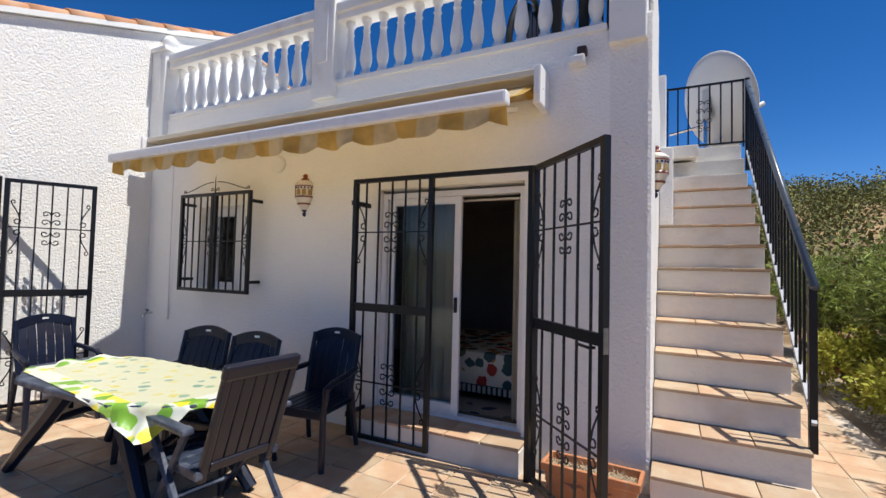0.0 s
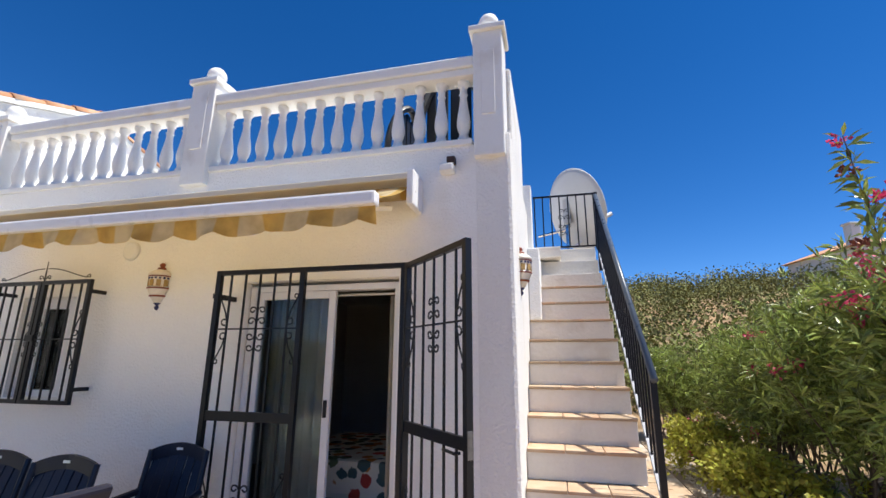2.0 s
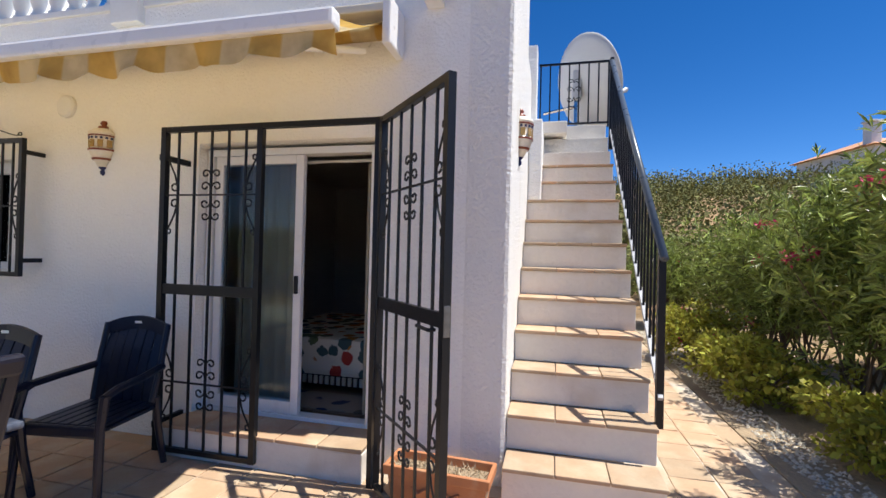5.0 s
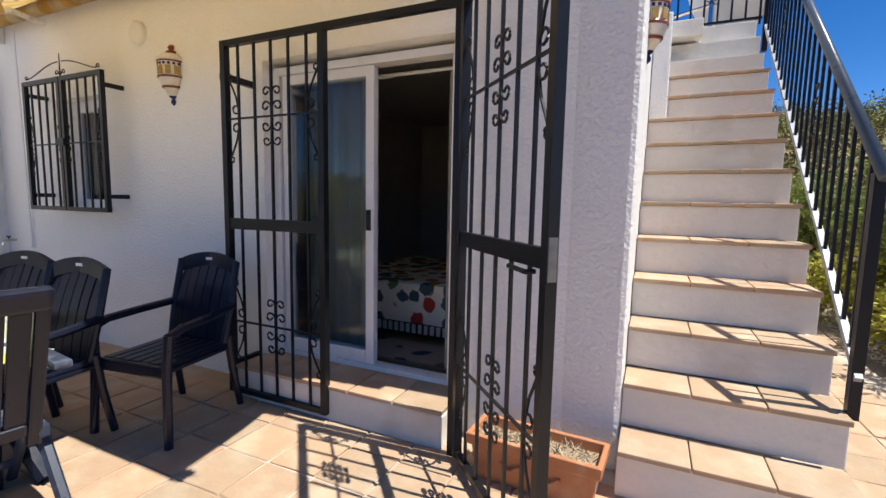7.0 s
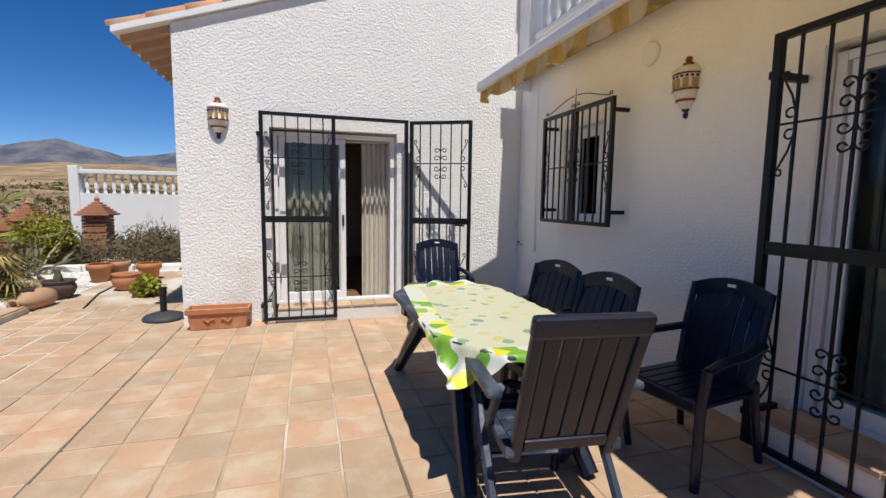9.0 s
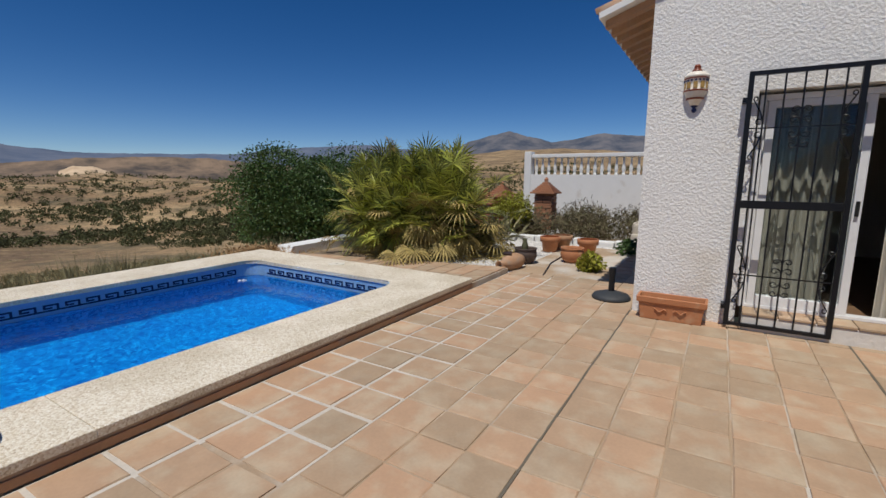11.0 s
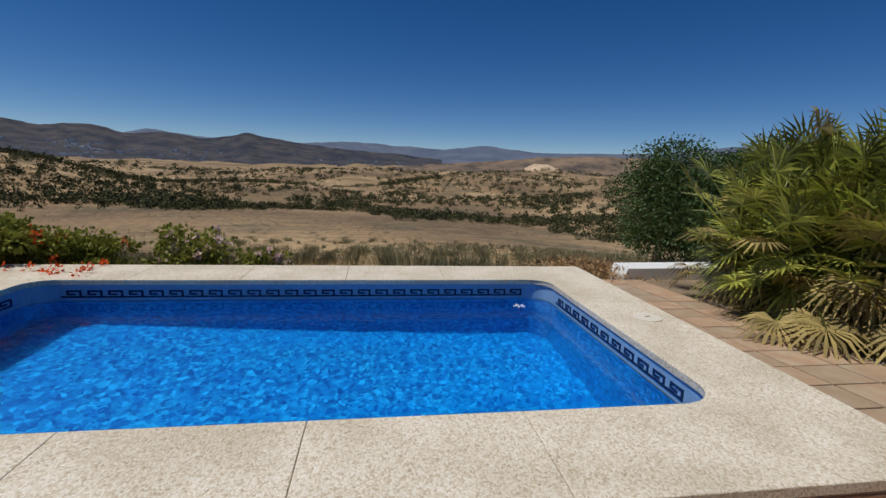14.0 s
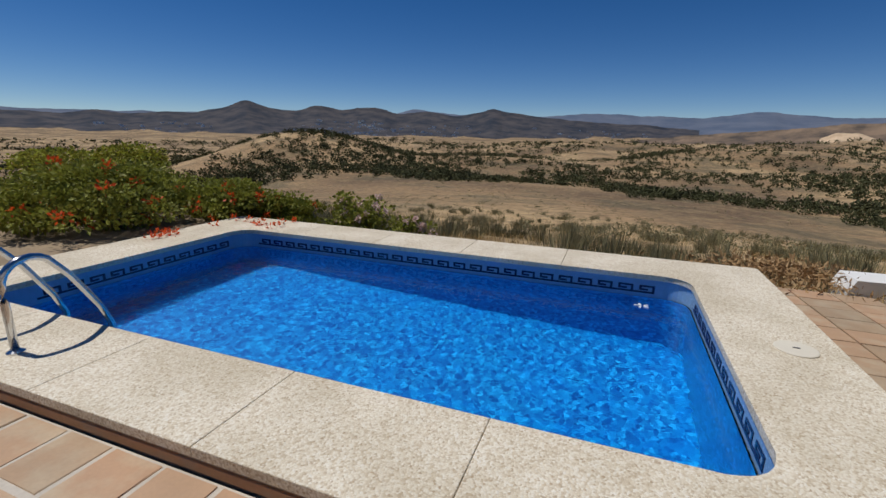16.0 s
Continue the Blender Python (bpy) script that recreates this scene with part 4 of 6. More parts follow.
# things standing on the roof terrace behind the balustrade
def folded_lounger(at):
    th = thing("sun_lounger", "black plastic lounger folded upright on the roof terrace", "sun lounger", at=at)
    bm = B()
    pts = [(0.27 * math.cos(a), 0.10 * math.cos(a) ** 2, 0.30 + 0.62 * math.sin(a) ** 0.8) for a in [math.pi * i / 14 for i in range(15)]]
    tube(bm, pts, 0.035, 8); part("frame", bm, BLACKPL, th)
    for i in range(5):
        x = -0.18 + i * 0.09
        bm = B(); box(bm, x - 0.036, x + 0.036, 0.02, 0.05, 0.24, 0.87 - abs(x) * 0.5, 0.008); part("slat", bm, BLACKPL, th)
    bm = B(); box(bm, -0.27, 0.27, -0.4, 0.05, 0.24, 0.32, 0.03); part("seat", bm, BLACKPL, th)
    for x in (-0.24, 0.24):
        for y in (-0.36, 0.03):
            bm = B(); rod(bm, (x, y, 0), (x, y, 0.26), 0.025); part("leg", bm, BLACKPL, th)
    return th


folded_lounger(pose(5.14, 0.80, ROOF, 0, 0, 190) @ Matrix.Scale(1.27, 4))
folded_lounger(pose(4.66, 0.86, ROOF, 0, 0, 80))

# ---- awning ----
aw = thing("awning", "half rolled yellow and cream striped awning with a scalloped valance", "awning")
bm = B(); box(bm, 0.12, 4.93, 0.03, YA - 0.002, 2.93, 2.985, 0.01); part("hood", bm, AWNBOX, aw)
bm = B(); rod(bm, (0.2, 0.12, 2.84), (4.9, 0.12, 2.84), 0.052, 14); part("roller", bm, STRIPES, aw, "rolled striped cloth", True)
bm = B(); box(bm, 4.93, 4.985, -0.02, YA - 0.002, 2.70, 2.99, 0.012); part("end_plate", bm, PVC, aw)
bm = B(); box(bm, 0.07, 0.118, -0.02, YA - 0.002, 2.70, 2.99, 0.012); part("end_plate", bm, PVC, aw)
bm = B(); box(bm, 0.76, 4.96, -0.70, -0.61, 2.47, 2.56, 0.018); part("front_bar", bm, PVC, aw, "white aluminium front bar")
bm = B()
rows = []
for i in range(85):
    x = 0.80 + 4.12 * i / 84
    rows.append([bm.verts.new((x, 0.10 + (-0.62 - 0.10) * j / 6, 2.89 + (2.555 - 2.89) * j / 6 - 0.05 * math.sin(math.pi * j / 6) - 0.012 * math.sin(i * 0.5) * math.sin(math.pi * j / 6))) for j in range(7)])
for a, c in zip(rows, rows[1:]):
    for j in range(6):
        bm.faces.new((a[j], c[j], c[j + 1], a[j + 1]))
part("canopy", bm, STRIPES, aw, "sun-bleached striped cloth", True)
bm = B()
rows = []
for i in range(241):
    x = 0.77 + 4.18 * i / 240
    hem = (0.10 + 0.04 * abs(math.sin(math.pi * (x - 0.77) / 0.34)) ** 0.7) * (1 + 0.22 * noise.noise((x * 2.3, 1.7, 0)))
    wav = 0.03 * math.sin(x * 9.3 + 2 * noise.noise((x * 1.1, 0, 4))) + 0.018 * math.sin(x * 23.0)
    rows.append([bm.verts.new((x, -0.655 + wav * j / 4, 2.475 - hem * j / 4)) for j in range(5)])
for a, c in zip(rows, rows[1:]):
    for j in range(4):
        bm.faces.new((a[j], a[j + 1], c[j + 1], c[j]))
part("valance", bm, STRIPES, aw, "frayed scalloped valance", True)
for x in (1.0, 4.75):
    bm = B(); tube(bm, [(x, 0.15, 2.74), (x + (0.45 if x < 3 else -0.45), -0.25, 2.63), (x, -0.62, 2.50)], 0.022, 8); part("folding_arm", bm, PVC, aw)
bm = B(); rod(bm, (0.36, 0.235, 0.80), (0.40, 0.20, 2.78), 0.006); rod(bm, (0.36, 0.235, 0.78), (0.36, 0.235, 0.95), 0.011)
cr = solid("awning_crank", bm, PVC, "thin white awning crank hanging on the wall", "crank")


# ---- wall lamps ----
def wall_lamp(at, label):
    th = thing("wall_lamp", label, "wall lamp", "ceramic wall lamps", at=at)
    def half(profile):
        bm = B()
        lathe(bm, profile, 18)
        for v in bm.verts:
            v.co.y = min(v.co.y, 0.0)
        return bm
    part("body", half([(0.01, 0.06), (0.03, 0.065), (0.075, 0.14), (0.098, 0.19), (0.098, 0.20), (0.088, 0.205), (0.098, 0.31), (0.105, 0.315), (0.105, 0.33), (0.07, 0.36), (0.02, 0.375)]), CERAMIC, th, "cream ceramic half lantern", True)
    part("finial", half([(0.008, 0.372), (0.045, 0.362), (0.04, 0.385), (0.018, 0.395), (0.03, 0.41), (0.02, 0.43), (0.004, 0.435)]), CERAMIC_RED, th, "dark red glazed top", True)
    part("drop", half([(0.004, 0.0), (0.018, 0.012), (0.022, 0.03), (0.012, 0.045), (0.032, 0.062), (0.03, 0.07), (0.01, 0.07)]), COBALT, th, "dark blue glazed tip", True)
    part("band", half([(0.098, 0.188), (0.1025, 0.189), (0.1025, 0.201), (0.098, 0.202)]), CERAMIC_RED, th)
    part("band", half([(0.07, 0.118), (0.072, 0.12), (0.078, 0.132), (0.074, 0.134)]), CERAMIC_RED, th)
    part("band", half([(0.099, 0.299), (0.1045, 0.300), (0.1045, 0.308), (0.099, 0.309)]), CERAMIC_RED, th)
    for i in range(5):
        a = radians(198 + i * 36)
        bm = B(); box(bm, -0.018, 0.018, -0.004, 0.004, 0.212, 0.27, 0.002, Matrix.Translation((0.0945 * math.cos(a), 0.0945 * math.sin(a), 0)) @ Matrix.Rotation(a - math.pi / 2, 4, "Z"))
        part("pane", bm, AMBER, th, "amber glass pane")
    for i in range(9):
        a = radians(190 + i * 20)
        bm = B(); box(bm, -0.008, 0.008, -0.003, 0.003, 0.276, 0.292, 0, Matrix.Translation((0.0975 * math.cos(a), 0.0975 * math.sin(a), 0)) @ Matrix.Rotation(a - math.pi / 2, 4, "Z"))
        part("painted_dot", bm, COBALT, th)
    return th


wall_lamp(pose(2.505, YA, 1.975), "cream and red ceramic half-lantern on the house front")
wall_lamp(pose(XB, -3.235, 1.98, 0, 0, 90), "cream and red ceramic half-lantern on the wing wall")
wall_lamp(pose(XC, 0.85, 2.10, 0, 0, 90), "ceramic half-lantern on the side wall above the stairs")
bm = B(); lathe(bm, [(0.09, 0), (0.09, 0.025), (0.075, 0.035), (0.02, 0.037)], 28, pose(2.13, YA, 2.54, 90, 0, 0))
solid("wall_vent", bm, WHITE, "round white vent cover on the house front", "vent", smooth=False)
spot = thing("security_light", "small white sensor light under the roof edge", "lamp", at=pose(5.20, YA, 3.05))
bm = B(); box(bm, -0.06, 0.06, -0.11, 0, -0.03, 0.035, 0.015); part("body", bm, WHITE, spot)
bm = B(); box(bm, 0.0, 0.07, -0.09, -0.02, 0.037, 0.10, 0.012); part("sensor", bm, WOOD_DARK, spot, "dark brown sensor head")
tap = thing("garden_tap", "small brass garden tap on the wall", "tap", at=pose(0.02, YA, 0.84))
bm = B(); tube(bm, [(0, 0, 0), (0, -0.07, 0), (0, -0.10, -0.02), (0, -0.105, -0.05)], 0.014, 8); part("spout", bm, STEEL, tap)
bm = B(); rod(bm, (-0.035, -0.06, 0.035), (0.035, -0.06, 0.035), 0.008); rod(bm, (0, -0.06, 0), (0, -0.06, 0.035), 0.006); part("handle", bm, IRON, tap)

# ---- pool ----
PX0, PX1, PY0, PY1 = 0.62, 5.88, -8.90, -6.165     # water's edge
CX0, CX1, CY0, CY1 = -0.075, 6.60, -9.61, -5.505   # coping's outer edge
PT = 0.125
RC = 0.22


def pool_outline(x0, x1, y0, y1, r):
    return arc(x0 + r, y0 + r, r, 180, 270) + arc(x1 - r, y0 + r, r, 270, 360) + arc(x1 - r, y1 - r, r, 0, 90) + arc(x0 + r, y1 - r, r, 90, 180)


def basin(bm, r, z0, z1, floor_face=False, g=0.0):
    pts = pool_outline(PX0 - g, PX1 + g, PY0 - g, PY1 + g, r)
    lo, hi = [bm.verts.new((x, y, z0 - (0.44 * (PX1 - x) / (PX1 - PX0) if floor_face else 0))) for x, y in pts], [bm.verts.new((x, y, z1)) for x, y in pts]
    k = len(pts)
    for i in range(k):
        if (Vector(pts[i]) - Vector(pts[(i + 1) % k])).length > 1e-5:
            bm.faces.new((lo[i], hi[i], hi[(i + 1) % k], lo[(i + 1) % k]))
    if floor_face:
        bm.faces.new(lo)
    return bm


pool = thing("swimming_pool", "rectangular blue mosaic pool with a Greek key border", "swimming pool", kind="structure")
part("basin", basin(B(), RC, -0.82, -0.10, True), MOSAIC, pool, "blue mosaic walls and floor, ripple light painted as paler cells")
part("tile_band", basin(B(), RC, -0.105, 0.075, False, 0.012), KEY_PALE, pool, "pale blue glazed tile band")
bm = B()
bm.faces.new([bm.verts.new((x, y, -0.095)) for x, y in pool_outline(PX0 - 0.01, PX1 + 0.01, PY0 - 0.01, PY1 + 0.01, RC)])
bmesh.ops.recalc_face_normals(bm, faces=bm.faces)
for f in bm.faces:
    if f.normal.z < 0:
        f.normal_flip()
w = solid("water", bm, WATER, "clear rippled blue pool water", kind="structure")
w.visible_shadow = False
# Greek key motifs on the band
bm = B()
u, uz = 0.0125, 0.0128
for x0, x1, z0, z1 in ((0, 15.2, 0, 1.35), (0, 1.7, 1.35, 6), (1.7, 11.0, 4.65, 6), (9.3, 11.0, 2.1, 4.65), (4.6, 9.3, 2.1, 3.45)):
    box(bm, x0 * u, x1 * u, -0.003, 0.003, z0 * uz, z1 * uz)
key = link_mesh("greek_key", bm, KEY_NAVY)
for i in range(int((PX1 - PX0 - 0.5) / 0.19)):
    again("greek_key", key, pool, pose(PX0 + 0.28 + i * 0.19, PY0 - 0.010, -0.062))
    again("greek_key", key, pool, pose(PX0 + 0.48 + i * 0.19, PY1 + 0.010, -0.062, 0, 0, 180))
for i in range(int((PY1 - PY0 - 0.5) / 0.19)):
    again("greek_key", key, pool, pose(PX0 - 0.010, PY0 + 0.50 + i * 0.19, -0.062, 0, 0, -90))
    again("greek_key", key, pool, pose(PX1 + 0.010, PY0 + 0.26 + i * 0.19, -0.062, 0, 0, 90))

cop = thing("pool_coping", "pale washed pebble slabs round the pool", "coping", kind="structure")
ga = 0.0015


def slab(pts):
    part("slab", prism(B(), pts, PT - 0.05, PT, 0.006), PEBBLE, cop)


xs = [1.785, 2.875, 3.96, 5.05]
for a, c in zip(xs, xs[1:]):
    slab([(a + ga, PY1), (c - ga, PY1), (c - ga, CY1), (a + ga, CY1)])
    slab([(a + ga, CY0), (c - ga, CY0), (c - ga, PY0), (a + ga, PY0)])
ym0, ym1 = -8.05, -7.10
for x0, x1 in ((CX0, PX0), (PX1, CX1)):
    slab([(x0, ym0 + ga), (x1, ym0 + ga), (x1, ym1 - ga), (x0, ym1 - ga)])
rr = 0.22
slab([(CX0 + 0.03, CY1), (CX0, CY1 - 0.03), (CX0, ym1), (PX0, ym1), (PX0, PY1 - rr)] + arc(PX0 + rr, PY1 - rr, rr, 180, 90)[1:] + [(xs[0] - ga, PY1), (xs[0] - ga, CY1)])
slab([(CX0, ym0), (CX0, CY0 + 0.03), (CX0 + 0.03, CY0), (xs[0] - ga, CY0), (xs[0] - ga, PY0), (PX0 + rr, PY0)] + arc(PX0 + rr, PY0 + rr, rr, 270, 180)[1:] + [(PX0, ym0)])
slab([(xs[-1] + ga, CY1), (xs[-1] + ga, PY1), (PX1 - rr, PY1)] + arc(PX1 - rr, PY1 - rr, rr, 90, 0)[1:] + [(PX1, ym1), (CX1, ym1), (CX1, CY1)])
slab([(CX1, CY0), (CX1, ym0), (PX1, ym0), (PX1, PY0 + rr)] + arc(PX1 - rr, PY0 + rr, rr, 0, -90)[1:] + [(xs[-1] + ga, PY0), (xs[-1] + ga, CY0)])
bm = B()
for x0, x1, y0, y1 in ((CX0 + 0.012, CX1 - 0.012, CY1 - 0.3, CY1 - 0.016), (CX0 + 0.012, CX1 - 0.012, CY0 + 0.012, CY0 + 0.3), (CX0 + 0.012, CX0 + 0.3, CY0 + 0.301, CY1 - 0.301), (CX1 - 0.3, CX1 - 0.012, CY0 + 0.301, CY1 - 0.301)):
    box(bm, x0, x1, y0, y1, -1.6, PT - 0.051)
part("plinth", bm, FASCIA, cop, "stained brown render below the slabs")
bm = B(); box(bm, CX0 + 0.016, CX1 - 0.016, CY1 - 0.02, CY1 - 0.004, 0.002, 0.050, 0.004); part("fascia_strip", bm, POT_PALE, cop, "terracotta strip under the slab edge")
dr = thing("skimmer_lid", "round white skimmer lid set in the coping", "lid", at=pose(0.20, -7.57, PT))
bm = B(); lathe(bm, [(0.118, 0.0), (0.118, 0.006), (0.11, 0.009), (0.03, 0.010)], 36); part("lid", bm, mat("lid_plastic", (0.72, 0.67, 0.56), 0.6, vary=0.06), dr)
bm = B(); box(bm, -0.02, 0.02, -0.006, 0.006, 0.0101, 0.0125); part("grip_slot", bm, BLACKPL, dr)
lad = thing("pool_ladder", "stainless steel pool ladder with two bent rails", "pool ladder")
for x in (4.47, 4.95):
    pts = [(x, -5.72, PT)] + [(x, -5.72, PT + 0.3)]
    pts += [(x, -5.72 - 0.15 + 0.15 * math.cos(a), PT + 0.38 + 0.15 * math.sin(a)) for a in [math.pi * 0.7 * i / 8 for i in range(9)]]
    pts += [(x, -6.06, PT + 0.37), (x, -6.20, PT + 0.12), (x, -6.25, PT - 0.02), (x, -6.27, -0.3), (x, -6.27, -0.75)]
    bm = B(); tube(bm, pts, 0.021, 12); part("rail", bm, STEEL, lad, "", True)
    bm = B(); lathe(bm, [(0.045, 0), (0.045, 0.008), (0.025, 0.02)], 20, pose(x, -5.72, PT)); part("flange", bm, STEEL, lad)
for z in (-0.30, -0.50, -0.70):
    bm = B(); box(bm, 4.48, 4.94, -6.30, -6.24, z - 0.015, z + 0.015, 0.006); part("tread", bm, STEEL, lad)
fl = B()
for i in range(5):
    a = i * 1.26
    box(fl, -0.022, 0.022, -0.008, 0.008, 0, 0.012, 0.003, Matrix.Translation((1.02 + 0.045 * math.cos(a), -8.60 + 0.035 * math.sin(a), -0.094)) @ Matrix.Rotation(a, 4, "Z"))
solid("pool_float", fl, WHITE, "small white float drifting by the pool wall", "float")

# path beside the pool
pathway = thing("pool_path", "terracotta path sloping down between the pool and the palm", "path", kind="structure",
                at=Matrix.Translation((0, -5.515, 0)) @ Matrix.Rotation(radians(2.7), 4, "X") @ Matrix.Translation((0, 5.515, 0)))
bm = B(); box(bm, -1.20, CX0 - 0.004, -10.0, -5.515, -0.4, 0.058); part("bed", bm, GROUT, pathway)
for i in range(14):
    for j in range(3):
        x0, y0 = -1.185 + j * 0.37, -5.525 - (i + 1) * 0.312
        bm = B(); box(bm, x0 + 0.006, x0 + 0.358, y0 + 0.006, y0 + 0.304, 0.059, 0.080 + RNG.uniform(-0.002, 0.002), 0.005); part("tile", bm, TERRA, pathway)
bm = B(); slab_y(bm, [(-2.9, -0.6), (-1.02, -0.6), (-1.02, -0.13), (-1.08, 0.0), (-2.9, 0.02)], -10.45, -10.03)
solid("low_wall", bm, WHITE, "low white rendered garden wall at the path's end", kind="structure")

# ---- garden beds ----
bm = B()
box(bm, -6.0, -4.35, -9.9, 8.0, -0.4, -0.03); box(bm, -4.35, -1.21, -8.6, -5.51, -0.4, -0.03); box(bm, -4.35, -1.21, -10.3, -8.601, -0.5, -0.17)
box(bm, 7.51, 9.7, -5.5, 9.0, -0.4, -0.002); box(bm, 6.61, 9.7, -9.7, -5.51, -0.4, 0.02)
solid("garden_bed", bm, SOIL, "dry garden soil round the terrace", kind="structure")


def pebbles(name, label, x0, x1, y0, y1, z, count, size, material):
    v, f = [], []
    for _ in range(count):
        c = Vector((RNG.uniform(x0, x1), RNG.uniform(y0, y1), z))
        s = size * RNG.uniform(0.6, 1.4)
        k = len(v)
        a = RNG.uniform(0, 6.28)
        for i in range(4):
            v.append((c.x + s * math.cos(a + i * 1.57) * RNG.uniform(0.7, 1.1), c.y + s * math.sin(a + i * 1.57) * RNG.uniform(0.7, 1.1), c.z))
        v.append((c.x, c.y, c.z + s * RNG.uniform(0.5, 1.0)))
        f += [(k, k + 1, k + 4), (k + 1, k + 2, k + 4), (k + 2, k + 3, k + 4), (k + 3, k, k + 4)]
    return tagged(soup(name, v, f, material), label, "gravel", kind="stuff")


pebbles("gravel", "white gravel bed with pots standing on it", -4.6, -1.22, -6.9, -4.32, -0.028, 13000, 0.020, GRAVEL)
pebbles("gravel", "grey gravel strip under the oleanders", 7.62, 7.95, 0.5, 7.0, 0.0, 1600, 0.018, RUBBLE)
bm = B(); box(bm, -4.3, -1.21, -5.5, -4.3, -0.2, -0.029); box(bm, -4.3, -1.21, -7.0, -5.5, -0.2, -0.0295)
solid("gravel_bed", bm, mat("gravel_ground", (0.52, 0.50, 0.46), 0.95, vary=0.25, fine=90, bump=0.6), "pale ground under the gravel", kind="structure")
bm = B(); tube(bm, [(-1.25, -5.0, 0.0), (-2.2, -5.2, 0.0), (-3.4, -5.25, 0.0)], 0.012, 6)
solid("irrigation_hose", bm, BLACKPL, "thin black irrigation hose across the gravel", "hose")
bm = B()
for i in range(9):
    y = -7.6 + i * 0.42
    box(bm, -4.75 + 0.03 * math.sin(i * 2), -4.55 + 0.03 * math.sin(i * 2), y, y + 0.40, -0.2, 0.11 + 0.02 * math.sin(i * 3), 0.03)
solid("kerb", bm, WHITE, "low white painted kerb behind the gravel", kind="structure")
bm = B()
for i in range(16):
    x = -5.6 - 0.28 * (i % 8) + RNG.uniform(-0.05, 0.05)
    z = 0.0 + 0.2 * (i // 8)
    box(bm, x, x + 0.26, -4.5 + RNG.uniform(-0.05, 0.05), -4.15, z - 0.2, z + 0.2, 0.05)
solid("rubble_wall", bm, RUBBLE, "low pale dry stone wall in the garden", kind="structure")


# ---- furniture ----
def slat_curve(bm, x0, x1, ya, yb, za, zb, t=0.014, k=6, bulge=0.03):
    """A slightly bowed upright slat."""
    rows = []
    for i in range(k + 1):
        s = i / k
        y, z = ya + (yb - ya) * s + bulge * math.sin(math.pi * s), za + (zb - za) * s
        rows.append([bm.verts.new((x0, y, z)), bm.verts.new((x1, y, z)), bm.verts.new((x1, y + t, z)), bm.verts.new((x0, y + t, z))])
    for a, c in zip(rows, rows[1:]):
        for j in range(4):
            bm.faces.new((a[j], a[(j + 1) % 4], c[(j + 1) % 4], c[j]))
    bm.faces.new(rows[0][::-1]), bm.faces.new(rows[-1])


def monobloc(at):
    """A stacking garden chair; it faces local -y."""
    th = thing("garden_chair", "dark navy plastic stacking armchair with a slatted high back", "chair", "garden chairs round the table", at=at)
    bm = B()
    n = 6
    bm.free()
    for i in range(n):
        bm = B()
        x0 = -0.20 + 0.40 * i / n
        slat_curve(bm, x0 + 0.004, x0 + 0.40 / n - 0.004, 0.20, 0.34, 0.42, 0.885 + 0.03 * math.cos((i - 2.5) / 2.5 * 1.3), bulge=-0.02)
        part("back_slat", bm, NAVY, th)
    bm = B()
    for i in range(n - 1):
        x = -0.20 + 0.40 * (i + 1) / n
        slat_curve(bm, x - 0.006, x + 0.006, 0.208, 0.262, 0.42, 0.56, k=3)
    top = []
    for i in range(13):
        s = -1 + i / 6
        top.append((0.215 * s, 0.335 - 0.02 * abs(s), 0.955 - 0.05 * s * s))
    for s in (-1, 1):
        tube(bm, [(s * 0.205, 0.205, 0.42), (s * 0.218, 0.26, 0.66), (s * 0.215, 0.318, 0.905)], 0.02, 8)
    rows = []
    for x, y, z in top:
        rows.append([bm.verts.new((x, y - 0.012, z - 0.085)), bm.verts.new((x, y - 0.006, z)), bm.verts.new((x, y + 0.016, z)), bm.verts.new((x, y + 0.012, z - 0.085))])
    for a, c in zip(rows, rows[1:]):
        for j in range(4):
            bm.faces.new((a[j], a[(j + 1) % 4], c[(j + 1) % 4], c[j]))
    bm.faces.new(rows[0][::-1]), bm.faces.new(rows[-1])
    part("backrest", bm, NAVY, th)
    bm = B(); box(bm, -0.024, 0.024, 0.3195, 0.3225, 0.905, 0.922, 0.001); part("badge", bm, PVC, th, "small pale badge")
    for i in range(7):
        x0 = -0.225 + i * 0.0645
        bm = B(); box(bm, x0, x0 + 0.058, -0.21, 0.235, 0.402, 0.425, 0.008); part("seat_slat", bm, NAVY, th)
    bm = B(); box(bm, -0.228, 0.228, -0.205, 0.238, 0.378, 0.401, 0.006); part("seat", bm, NAVY, th)
    bm = B(); box(bm, -0.235, 0.235, -0.245, -0.212, 0.36, 0.425, 0.014); part("seat_apron", bm, NAVY, th)
    for s in (-1, 1):
        bm = B()
        tube(bm, [(s * 0.225, 0.265, 0.64), (s * 0.262, 0.05, 0.625), (s * 0.27, -0.14, 0.615), (s * 0.265, -0.23, 0.585)], 0.024, 8)
        part("armrest", bm, NAVY, th)
        bm = B(); tube(bm, [(s * 0.265, -0.225, 0.595), (s * 0.25, -0.235, 0.42), (s * 0.262, -0.255, 0.0)], 0.027, 8, 0.022); part("leg", bm, NAVY, th)
        bm = B(); tube(bm, [(s * 0.215, 0.225, 0.45), (s * 0.22, 0.25, 0.25), (s * 0.232, 0.295, 0.0)], 0.025, 8, 0.02); part("leg", bm, NAVY, th)
    return th


